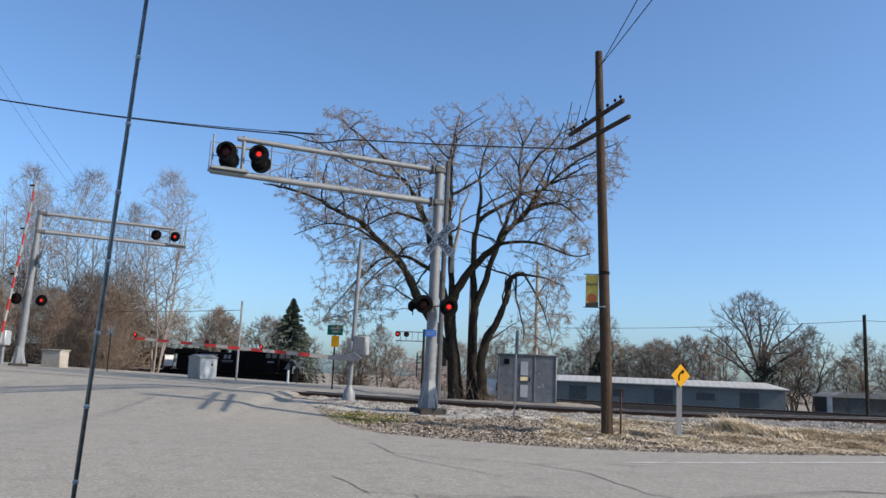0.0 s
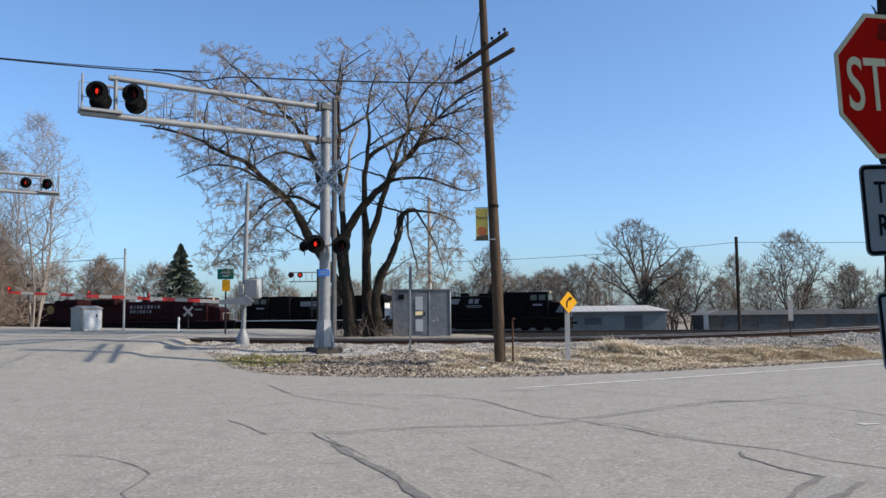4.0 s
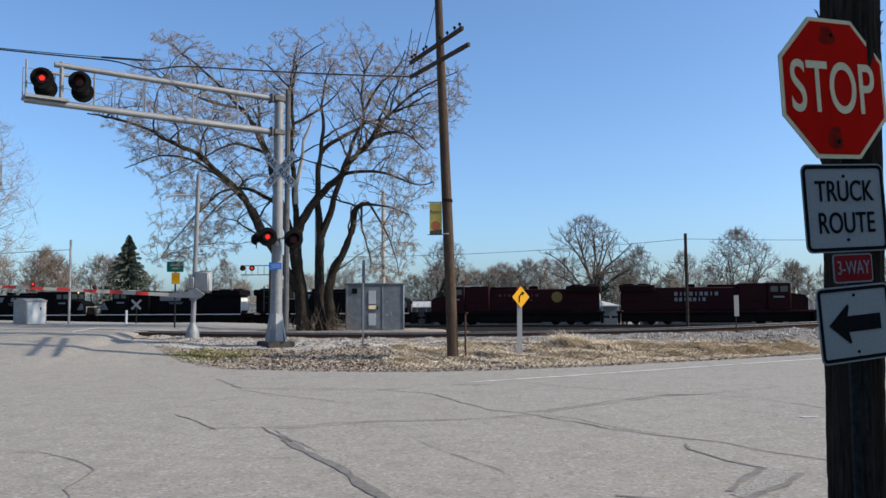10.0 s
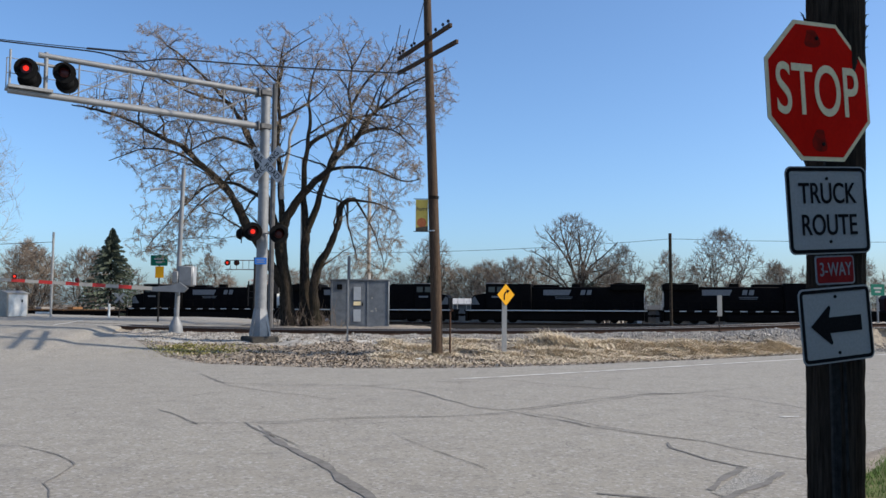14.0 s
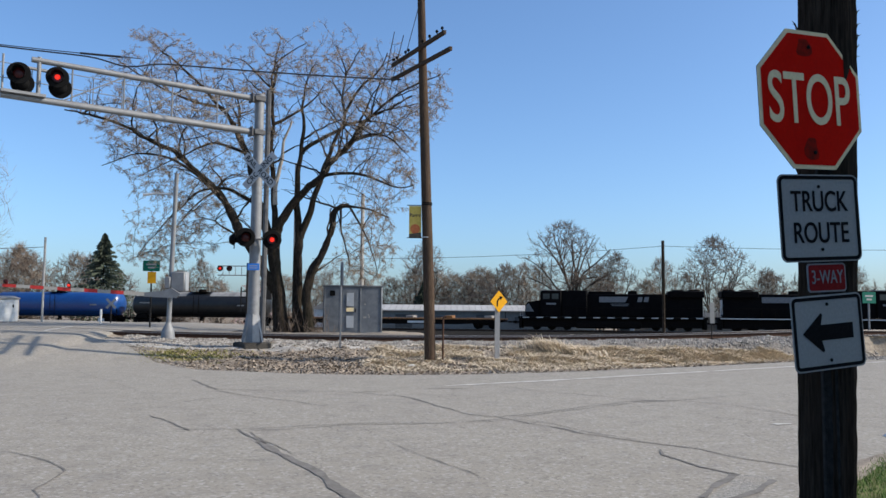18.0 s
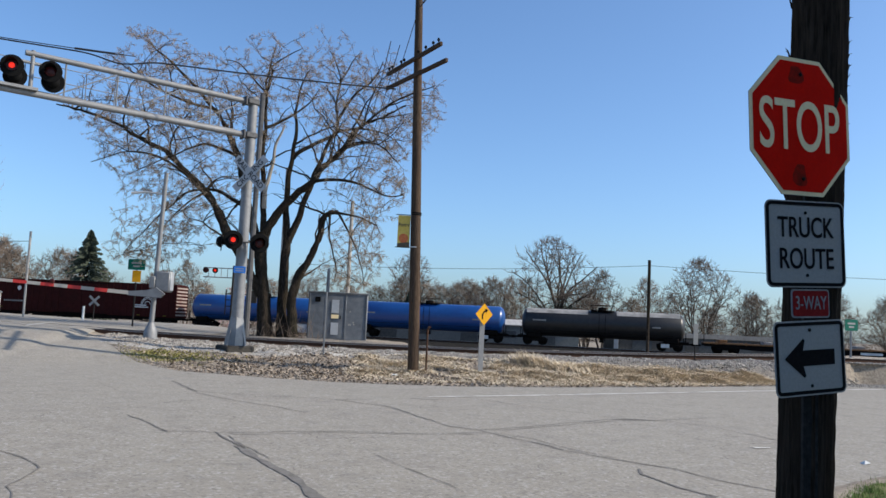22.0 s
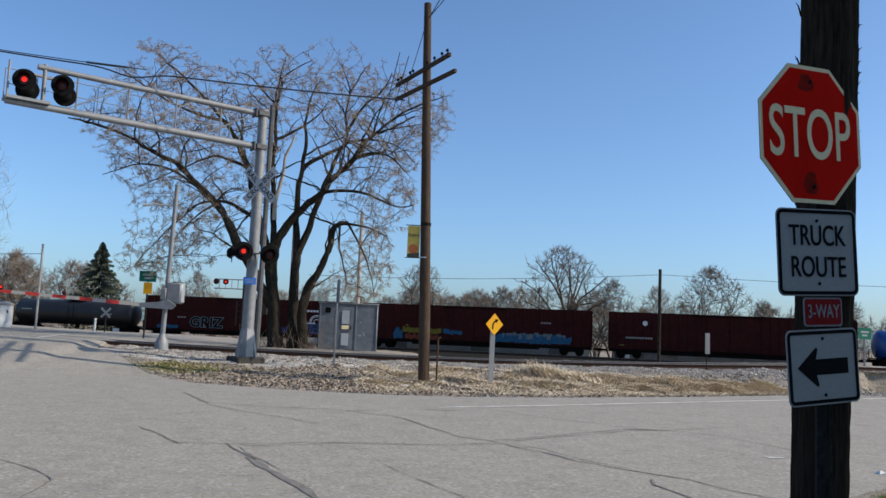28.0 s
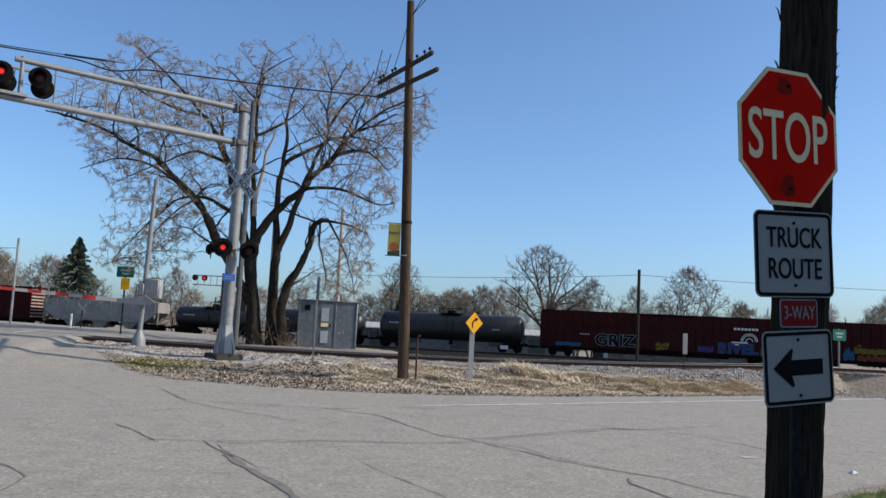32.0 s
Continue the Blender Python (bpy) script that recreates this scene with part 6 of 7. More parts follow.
def fill_crown(wood, twigs, buds, nodes, targets, rnd, rmin=0.006, reach=(0.35, 0.8), leaf=3, size=0.035, every=0.28, forks=2, droop=lambda q: 0.1):
    """Grows a branch from the nearest limb to each target, and twigs along it."""
    pos = np.array([tuple(p) for p, r in nodes])
    rad = [r for p, r in nodes]
    for q in targets:
        q = Vector(q)
        away = np.linalg.norm(pos - np.array(q), axis=1) + 0.35 * np.maximum(0, pos[:, 2] - q.z)
        i = int(away.argmin())
        p = Vector(pos[i])
        gap = q - p
        n = max(2, int(gap.length / 0.4))
        bend = Vector((rnd.gauss(0, 0.07), rnd.gauss(0, 0.07), rnd.uniform(-0.03, 0.12))) * gap.length
        line = []
        for k in range(n + 1):
            f = k / n
            line.append(p + gap * f + bend * (4 * f * (1 - f)) + Vector((rnd.gauss(0, 0.02), rnd.gauss(0, 0.02), rnd.gauss(0, 0.02))) * (0 < k < n))
        r0 = max(rmin * 1.6, min(rad[i] * 0.7, 0.010 + 0.014 * gap.length))
        radii = [max(rmin, r0 * (1 - 0.75 * k / n)) for k in range(n + 1)]
        wood.tube(line, radii, 5 if r0 > 0.03 else 4, caps=False)
        pos = np.vstack([pos, np.array([tuple(x) for x in line[1:]])])
        rad += radii[1:]
        sag = droop(q)
        steps = max(2, int(gap.length / every))
        for k in range(steps + 1):
            f = 0.25 + 0.75 * k / steps
            j = min(n - 1, int(f * n))
            o = line[j].lerp(line[j + 1], f * n - j)
            d = (gap.normalized() * 0.9 + Vector((rnd.gauss(0, 0.5), rnd.gauss(0, 0.5), rnd.gauss(0, 0.4) + sag))).normalized()
            twig(twigs, buds, o, d, rnd.uniform(*reach), max(rmin, radii[j] * 0.6), rnd, leaf, size, forks, sag)


def grow_limbs(wood, nodes, targets, rnd, reach, r0, rmin):
    """Secondary limbs: each leaves a main limb some way below its tip and arches out to a target."""
    pos = np.array([tuple(p) for p, r in nodes])
    rad = np.array([r for p, r in nodes])
    fresh = []
    for q in targets:
        q = Vector(q)
        gap = np.array(q) - pos
        d = np.linalg.norm(gap, axis=1)
        cost = np.abs(d - reach) + 2.5 * np.maximum(0, 0.25 * d - gap[:, 2])
        i = int(cost.argmin())
        p, g = Vector(pos[i]), q - Vector(pos[i])
        n = 9
        r = min(r0, rad[i] * 0.65)
        lift = Vector((rnd.gauss(0, 0.05), rnd.gauss(0, 0.05), rnd.uniform(0.02, 0.14))) * g.length
        line = [p + g * (k / n) + lift * (4 * (k / n) * (1 - k / n)) + Vector((rnd.gauss(0, 0.012), rnd.gauss(0, 0.012), rnd.gauss(0, 0.012))) * g.length * (0 < k < n) for k in range(n + 1)]
        radii = [max(rmin, r * (1 - 0.8 * k / n)) for k in range(n + 1)]
        wood.tube(line, radii, 6, caps=False)
        fresh += list(zip(line[2:], radii[2:]))
    nodes += fresh


CROWN = [(-10.4, 10.0), (-9.5, 10.4), (-8.4, 11.6), (-8.4, 12.5), (-7.5, 13.1), (-7.4, 14.0), (-5.8, 13.7), (-4.2, 12.7), (-2.3, 12.2), (-1.2, 13.8), (0.2, 12.9), (1.3, 14.1), (3.0, 13.8), (3.4, 12.9), (4.3, 13.2), (5.6, 12.5), (7.3, 11.8), (7.0, 10.4), (5.2, 8.5), (5.6, 7.2), (5.5, 6.3), (4.4, 5.9), (4.6, 3.6), (4.1, 2.4), (2.2, 2.3), (1.1, 2.9), (2.1, 4.6), (1.1, 6.0), (-1.5, 5.9), (-3.0, 5.3), (-4.0, 4.6), (-5.8, 2.7), (-7.0, 3.0), (-7.4, 4.0), (-6.7, 5.2), (-7.4, 6.6), (-8.0, 7.8), (-9.3, 9.0)]


def inside(poly, x, z):
    hit = False
    for (x0, z0), (x1, z1) in zip(poly, poly[1:] + poly[:1]):
        if (z0 > z) != (z1 > z) and x < (x1 - x0) * (z - z0) / (z1 - z0) + x0:
            hit = not hit
    return hit


def big_tree():
    x, y = -6.0, 37.2
    t = thing("tree", "large many-stemmed tree with tan spring buds and bare dark limbs", "tree", pose(x, y, land(x, y) - 0.1))
    rnd = random.Random(5)
    wood, pale, branches, twigs, buds = Mesh(), Mesh(), Mesh(), Mesh(), Mesh()
    # each limb: its line, and its radius at the start and at the tip
    stems = [
        ([(-0.6, 0, 0), (-0.85, 0, 2.2), (-1.0, 0.05, 3.7), (-1.0, 0.1, 4.8)], 0.32, 0.22),
        ([(-1.0, 0.1, 4.6), (-0.3, 0.1, 5.9), (0.4, 0, 6.6), (1.1, -0.2, 7.2), (1.7, -0.3, 8.0), (2.4, -0.5, 8.7), (3.1, -0.6, 9.7), (4.2, -0.8, 10.2), (5.2, -1.0, 10.7)], 0.22, 0.03),
        ([(1.1, -0.2, 7.2), (2.1, -0.7, 7.25), (3.1, -1.1, 7.1), (3.8, -1.3, 6.8), (4.6, -1.5, 6.5), (5.3, -1.6, 6.6)], 0.09, 0.02),
        ([(-0.9, 0, 2.0), (-1.7, -0.2, 3.3), (-2.6, -0.4, 4.8), (-3.2, -0.6, 6.0), (-3.8, -0.7, 6.7), (-4.6, -0.9, 7.4), (-5.4, -1.0, 8.1), (-6.5, -1.2, 8.6), (-7.6, -1.3, 9.2), (-9.0, -1.4, 9.6), (-10.0, -1.5, 9.8)], 0.25, 0.025),
        ([(-1.05, 0.1, 3.5), (-1.6, 0.3, 5.1), (-2.1, 0.5, 6.9), (-2.4, 0.6, 8.1), (-2.9, 0.7, 9.1), (-3.3, 0.8, 9.9), (-3.9, 0.9, 10.6), (-4.6, 1.0, 11.4), (-5.5, 1.1, 12.3), (-6.6, 1.2, 13.2), (-7.2, 1.2, 13.8)], 0.22, 0.02),
        ([(-2.05, 0.4, 6.0), (-3.1, 0.9, 6.6), (-4.0, 1.2, 6.8), (-5.0, 1.5, 6.6), (-6.0, 1.8, 5.8), (-6.9, 2.0, 4.9), (-8.0, 2.2, 3.6)], 0.10, 0.015),
        ([(-2.6, 0.7, 8.4), (-3.6, 1.2, 8.8), (-4.3, 1.5, 9.0), (-5.2, 1.8, 8.8), (-6.1, 2.1, 8.4), (-7.1, 2.3, 8.0), (-8.3, 2.6, 7.5)], 0.085, 0.015),
        ([(-1.0, 0.1, 4.6), (-1.15, 0.3, 6.4), (-1.3, 0.4, 8.2), (-1.3, 0.5, 10.0), (-1.4, 0.6, 11.4), (-1.3, 0.6, 12.6), (-1.1, 0.6, 13.7)], 0.16, 0.02),
        ([(-1.4, 0.6, 11.4), (-2.1, 0.8, 12.1), (-2.8, 0.9, 12.8), (-3.5, 1.0, 13.0)], 0.06, 0.015),
        ([(-1.3, 0.6, 12.6), (-0.4, 0.4, 13.2), (0.2, 0.3, 13.5)], 0.045, 0.015),
        ([(-1.25, 0.4, 9.7), (-0.3, 0.8, 10.3), (0.5, 1.1, 11.1), (1.0, 1.3, 11.9)], 0.08, 0.015),
        ([(0.1, 0.25, 0), (0.0, 0.3, 2.0), (0.0, 0.3, 3.5), (0.1, 0.3, 4.6)], 0.25, 0.18),
        ([(0.1, 0.3, 4.4), (-0.1, 0.4, 5.9), (-0.1, 0.5, 7.2), (0.0, 0.6, 8.5), (0.1, 0.7, 9.7), (0.0, 0.8, 10.7), (0.2, 0.8, 11.9), (0.6, 0.9, 12.8)], 0.18, 0.02),
        ([(0.05, 0.6, 8.5), (0.8, 1.1, 9.1), (1.4, 1.5, 9.6), (2.2, 1.9, 10.1), (3.2, 2.2, 10.3), (4.3, 2.4, 10.1), (5.1, 2.5, 9.4)], 0.11, 0.02),
        ([(0.1, 0.3, 4.4), (0.5, 0.2, 5.4), (0.7, 0.2, 6.2), (1.0, 0.3, 7.2), (1.2, 0.4, 7.9), (1.6, 0.6, 9.1), (2.0, 0.7, 9.8), (1.9, 0.8, 11.1), (2.0, 0.9, 12.4), (1.4, 1.0, 13.7)], 0.18, 0.02),
        ([(2.0, 0.9, 12.2), (2.4, 0.8, 13.0), (2.9, 0.7, 13.6)], 0.045, 0.015),
        ([(1.95, 0.75, 10.3), (2.7, 0.4, 11.4), (3.6, 0.1, 12.2), (4.0, 0.0, 13.0)], 0.08, 0.02),
        ([(3.2, -0.6, 9.7), (4.4, -1.4, 10.6), (5.6, -1.9, 11.1), (6.4, -2.1, 11.4)], 0.07, 0.015),
        ([(0.65, -0.1, 0), (0.5, -0.15, 1.9), (0.8, -0.2, 3.0), (1.3, -0.3, 3.9), (1.6, -0.4, 4.7), (1.7, -0.4, 5.4), (1.9, -0.45, 5.7), (2.4, -0.5, 5.8)], 0.24, 0.10),
        ([(2.3, -0.5, 5.8), (3.3, -0.9, 5.6), (4.2, -1.2, 5.2)], 0.07, 0.02),
        ([(2.0, -0.5, 5.7), (2.1, -0.9, 4.6), (2.5, -1.1, 3.3), (2.4, -1.2, 2.5)], 0.06, 0.012),
        ([(2.4, -0.5, 5.8), (3.0, -0.2, 4.8), (3.4, 0.0, 3.6), (3.7, 0.1, 2.6)], 0.06, 0.012),
        ([(-4.0, 1.2, 6.7), (-4.7, 0.6, 6.0), (-5.5, 0.2, 4.8), (-5.8, 0.1, 3.8)], 0.06, 0.012),
        ([(-3.9, 0.9, 10.6), (-5.0, 0.2, 10.7), (-6.1, -0.3, 11.1), (-7.2, -0.7, 11.7), (-8.1, -0.9, 12.3)], 0.08, 0.015),
        ([(-2.9, 0.7, 9.1), (-3.3, 2.4, 10.4), (-3.7, 3.4, 11.8), (-4.2, 3.8, 12.8)], 0.09, 0.015),
        ([(1.3, 0.4, 8.0), (2.0, 2.6, 9.0), (2.8, 3.6, 10.6), (3.3, 4.0, 12.0)], 0.09, 0.015),
        ([(1.9, -0.4, 8.2), (3.0, -2.2, 8.6), (4.2, -3.2, 8.4), (5.0, -3.6, 7.6)], 0.08, 0.015),
        ([(-3.4, -0.6, 6.2), (-4.8, -2.2, 7.4), (-6.2, -3.0, 7.6), (-7.6, -3.4, 7.0)], 0.08, 0.015),
    ]
    nodes = []
    for pts, r0, r1 in stems:
        fine = spline(pts, 5, 0.10 if r0 < 0.15 else 0.07)
        rad = [r0 + (r1 - r0) * (k / (len(fine) - 1)) ** 0.8 for k in range(len(fine))]
        if pts[0][2] == 0:
            rad[0], rad[1], rad[2] = rad[0] * 1.35, rad[1] * 1.2, rad[2] * 1.08
        first = len(wood.v)
        wood.tube(fine, rad, 18 if r0 > 0.18 else 8)
        if r0 > 0.18:
            for k in range(first, len(wood.v)):
                q = Vector(wood.v[k])
                wood.v[k] = tuple(q + noise.noise_vector((q.x * 4.0, q.y * 4.0, q.z * 1.3)) * 0.075 + noise.noise_vector((q.x * 11.0, q.y * 11.0, q.z * 4.0)) * 0.03)
        nodes += [(p, r) for p, r in zip(fine, rad) if p.z > 2.4 and r < 0.21]
    pale_line = spline([(-1.05, 0.2, 5.9), (-1.0, 0.0, 6.9), (-0.75, -0.1, 7.9), (-0.6, -0.2, 8.9), (-0.3, -0.25, 9.7)])
    pale.tube(pale_line, [0.115 - 0.0038 * k for k in range(len(pale_line))], 9)
    targets = []
    while len(targets) < 3300:
        px, pz = rnd.uniform(-10.0, 7.3), rnd.uniform(2.3, 13.6)
        if not inside(CROWN, px, pz):
            continue
        w = max(0.15, 1 - ((px + 1.6) / 9.5) ** 2 - ((pz - 8) / 7.5) ** 2 * 0.6)
        targets.append((px * 0.97, rnd.uniform(-1, 1) * 4.6 * math.sqrt(w), pz - 0.03 * max(0.0, pz - 4.0)))
    targets.sort(key=lambda q: abs(q[0]) + abs(q[2] - 6) * 0.6 + rnd.random() * 2)
    grow_limbs(wood, nodes, rnd.sample(targets, 60), rnd, 2.6, 0.05, 0.012)
    grow_limbs(wood, nodes, rnd.sample(targets, 240), rnd, 1.5, 0.028, 0.009)
    fill_crown(branches, twigs, buds, nodes, targets[::-1][:2700], rnd, 0.0055, (0.14, 0.36), 7, 0.0165, 0.22, 3, lambda q: -0.3 if q.z < 6.5 else 0.06)
    shoots = Mesh()
    for k in range(45):
        a, r = rnd.uniform(0, 6.28), rnd.uniform(0.3, 1.9)
        p = Vector((0.2 + math.cos(a) * r, math.sin(a) * r * 0.6, 0.0))
        h = rnd.uniform(0.3, 1.3)
        q = p + Vector((rnd.gauss(0, 0.12), rnd.gauss(0, 0.12), 0.6)) * h
        e = q + Vector((rnd.gauss(0, 0.2), rnd.gauss(0, 0.2), 0.5)) * h
        shoots.tube([p, q, e], [0.014, 0.010, 0.004], 4, caps=False)
        for j in range(4):
            twig(shoots, buds, p.lerp(q, rnd.random()), Vector((rnd.gauss(0, 0.7), rnd.gauss(0, 0.7), 0.7)).normalized(), rnd.uniform(0.2, 0.6), 0.006, rnd, 0, 0.03, 1, 0.2)
    tagged(part("sucker_mass", shoots, BRUSH, t, "thin brown suckers round the foot"), kind="stuff")
    tagged(part("branch_mass", branches, BRANCH, t, "thin brown branches"), kind="stuff")
    part("trunk", wood, BARK, t, "dark furrowed stems and limbs")
    part("broken_limb", pale, PALEBARK, t, "pale barkless broken limb")
    tagged(part("twig_mass", twigs, TWIG, t, "fine tan-brown twigs"), kind="stuff")
    tagged(part("bud_mass", buds, BUD, t, "fine tan buds", smooth=False), kind="stuff")
    return t


big_tree()


def crown_tree(label, height, width, seed, bark, stems=1, clear=0.25, shape=1.0, count=160, rmin=0.02, reach=(0.6, 1.3), leaf=0, leafmat=None, every=0.8, name="tree", forks=2, size=0.09, wob=0.012, thick=1.0, limb=0.0095, limbmat=None, limbs=(), lean=0.0):
    """A bare winter tree; shape over 1 keeps the crown narrow at the top, under 1 makes it a dome."""
    t = thing(name, label, "tree")
    rnd = random.Random(seed)
    wood, twigs, buds = Mesh(), Mesh(), Mesh()
    nodes = []
    mains = []
    for k in range(stems):
        a = 2 * math.pi * k / max(1, stems) + rnd.uniform(-0.4, 0.4)
        out = (0.0 if stems == 1 else 0.22) * width
        top = height * rnd.uniform(0.62, 0.8)
        pts = [(math.cos(a) * out * 0.12, math.sin(a) * out * 0.12, -0.2)]
        for s in range(1, 5):
            f = s / 4
            pts.append((math.cos(a) * out * (0.15 + 0.85 * f) + rnd.gauss(0, 0.02) * height, math.sin(a) * out * (0.15 + 0.85 * f) + rnd.gauss(0, 0.02) * height, top * f))
        mains.append((pts, height * 0.019 * thick / stems ** 0.4))
    for line in limbs:
        d = rnd.uniform(-0.28, 0.28) * width
        mains.append(([(x, d * max(0.0, z / height - clear), z) for x, z in line], height * limb))
    if stems == 1:
        for k in range(3 if limbs else 9):
            a = 2 * math.pi * k / 9 + rnd.uniform(-0.3, 0.3)
            z0 = height * rnd.uniform(clear, clear + 0.20)
            r = width * rnd.uniform(0.20, 0.42)
            z1 = height * rnd.uniform(0.52, 0.92)
            mains.append(([(0, 0, z0), (math.cos(a) * r * 0.35, math.sin(a) * r * 0.35, z0 + (z1 - z0) * 0.4), (math.cos(a) * r * 0.75, math.sin(a) * r * 0.75, z0 + (z1 - z0) * 0.75), (math.cos(a) * r, math.sin(a) * r, z1)], height * limb))
    for pts, r in mains:
        fine = spline(pts, 4, wob * height)
        rad = [max(rmin, r * (1 - 0.8 * k / len(fine))) for k in range(len(fine))]
        wood.tube(fine, rad, 7, caps=False)
        nodes += [(p, q) for p, q in zip(fine, rad) if p.z > height * clear * 0.8]
    targets = []
    while len(targets) < count:
        z = rnd.uniform(clear * height, height)
        f = (z / height - clear) / (1 - clear)
        w = width / 2 * (math.sin(math.pi * min(1.0, 0.12 + 0.88 * f) ** shape)) ** 0.6 if f < 1 else 0
        a, r = rnd.uniform(0, 2 * math.pi), math.sqrt(rnd.random()) * w * rnd.uniform(0.8, 1.1)
        targets.append((math.cos(a) * r + lean * f, math.sin(a) * r, z))
    targets.sort(key=lambda q: q[2] + math.hypot(q[0], q[1]))
    grow_limbs(wood, nodes, rnd.sample(targets, count // 6), rnd, height * 0.28, height * 0.006, rmin)
    grow_limbs(wood, nodes, rnd.sample(targets, count // 3), rnd, height * 0.14, height * 0.003, rmin)
    fill_crown(wood, twigs, buds, nodes, targets, rnd, rmin, reach, leaf, size, every, forks, lambda q: 0.3)
    part("limb_mass", wood, limbmat or LIMB, t)
    tagged(part("twig_mass", twigs, bark, t), kind="stuff")
    if leaf:
        tagged(part("bloom_mass", buds, leafmat, t, smooth=False), kind="stuff")
    return t


def background():
    oak = crown_tree("wide bare winter tree behind the train", 16.2, 15.6, 11, GREYBARK, 1, 0.36, 0.85, 330, 0.022, every=0.6, forks=3, limb=0.0115, lean=-1.6, wob=0.006, limbs=(
        ((-0.2, 3.2), (-1.6, 4.9), (-3.2, 7.3), (-5.2, 9.6), (-7.6, 11.2)),
        ((-0.3, 4.8), (-1.0, 7.3), (-2.0, 10.6), (-3.1, 13.8), (-3.2, 16.0)),
        ((-1.0, 7.0), (-2.0, 9.4), (-3.7, 11.8), (-5.7, 14.3)),
        ((-0.1, 5.6), (-0.4, 7.8), (0.0, 11.4), (-0.4, 14.8)),
        ((0.1, 5.6), (0.4, 8.0), (1.6, 11.4), (3.2, 14.4)),
        ((0.2, 6.0), (0.9, 8.5), (3.2, 10.6), (5.0, 12.4)),
        ((0.1, 4.6), (0.9, 6.1), (3.2, 7.6), (5.4, 8.9)),
        ((-1.6, 4.9), (-2.9, 6.1), (-4.8, 7.4), (-7.0, 8.3))))
    oak.matrix_basis = pose(21.7, 122, land(21, 122) - 0.2)
    ivy = Mesh()
    rnd = random.Random(3)
    for k in range(700):
        q = Vector((rnd.gauss(0.4, 0.8), rnd.gauss(0, 0.8), rnd.uniform(0.5, 6.4)))
        bud(ivy, q, rnd.uniform(0.18, 0.34), rnd)
    tagged(part("ivy", ivy, NEEDLES, oak, "dark ivy on the trunk", smooth=False), kind="stuff")
    thicket = crown_tree("dense bare many-stemmed tree behind the train", 13.8, 14.6, 21, GREYBARK, 9, 0.10, 0.75, 460, 0.022, every=0.6, forks=3, thick=1.3)
    thicket.matrix_basis = pose(41.8, 119, land(44, 119) - 0.2)
    slim = crown_tree("slim bare winter tree in the treeline", 11.6, 7.4, 31, GREYBARK, 2, 0.25, 1.0, 210, 0.022, every=0.6, forks=3)
    slim.matrix_basis = pose(27.7, 121, land(28, 121) - 0.2)
    tuft = crown_tree("hazy bare tree in the treeline", 9.5, 9.0, 41, GREYBARK, 5, 0.10, 0.8, 330, 0.022, every=0.6, forks=3)
    tuft.matrix_basis = pose(-2.0, 128, land(-2, 128) - 0.2)
    for ob in (slim, tuft):
        tagged(ob, group="far treeline")
    rnd = random.Random(8)
    for x, y, s in ((-0.5, 127, 1.25), (4, 128, 0.95), (8.5, 132, 1.0), (12, 127, 1.05), (15.5, 135, 1.0), (27, 131, 0.95), (34, 128, 0.85), (38, 134, 0.9), (52, 126, 0.85), (55, 131, 0.95), (60, 124, 1.1), (66, 128, 1.2), (72, 122, 1.1), (78, 127, 1.2), (1.5, 136, 1.0), (-6, 131, 0.8), (18.5, 138, 0.9), (-11, 137, 0.85), (-16, 128, 0.75), (6.5, 125, 0.85), (10, 138, 1.0), (24, 135, 0.8), (41, 130, 0.8), (48, 132, 0.8), (29, 137, 0.9)):
        put(slim if rnd.random() < 0.3 else tuft, x, y, rnd.uniform(0, 360), s * rnd.uniform(0.9, 1.1))
    for x, y, s in ((-22, 124, 0.8), (-27, 130, 0.75), (-31, 122, 0.75), (-35, 127, 0.9), (-39, 129, 0.95), (-50, 122, 1.0), (-54, 127, 1.1), (-58, 120, 1.0), (-62, 125, 1.15), (-67, 120, 1.1), (-72, 118, 1.15), (-78, 124, 1.2), (-84, 119, 1.2), (-90, 124, 1.25), (-49, 131, 1.0), (-42, 134, 0.9), (-19, 133, 0.8), (-65, 131, 1.3)):
        put(slim if rnd.random() < 0.3 else tuft, x, y, rnd.uniform(0, 360), s * rnd.uniform(0.9, 1.1))
    spruce = conifer("dark green spruce beyond the railway", 13.0, 4)
    spruce.matrix_basis = pose(-45.3, 115, land(-45, 115))
    fir = conifer("small dark evergreen behind the hut", 7.0, 6)
    fir.matrix_basis = pose(-0.6, 118, land(0, 118))
    pink = crown_tree("small tree in pale pink blossom beyond the crossing", 6.0, 7.0, 51, GREYBARK, 4, 0.1, 0.8, 120, 0.02, leaf=2, leafmat=BLOSSOM)
    pink.matrix_basis = pose(-25.0, 116, land(-25, 116))
    tall = crown_tree("tall slim bare poplar by the far signal mast", 14.0, 7.0, 61, PALEGREYBARK, 4, 0.18, 0.9, 430, 0.008, (0.5, 1.1), every=0.5, wob=0.006, thick=0.55, limbmat=PALEGREYBARK)
    tall.matrix_basis = pose(-30.2, 52, land(-30.2, 52) - 0.1)
    tagged(tall, group="roadside poplars")
    for x, y, s, a in ((-33.4, 53, 0.85, 70), (-36.5, 52, 1.0, 150), (-40.5, 51, 1.0, 30), (-43, 55, 0.95, 200)):
        put(tall, x, y, a, s)
    bush = crown_tree("dense brown roadside bush beside the crossing", 4.8, 4.4, 71, BRUSH, 10, 0.04, 0.7, 330, 0.008, (0.4, 0.9), every=0.4, name="bush", limbmat=BRUSH)
    bush.matrix_basis = pose(-31.2, 48, land(-31.2, 48) - 0.1)
    tagged(bush, category="bush", group="roadside bushes")
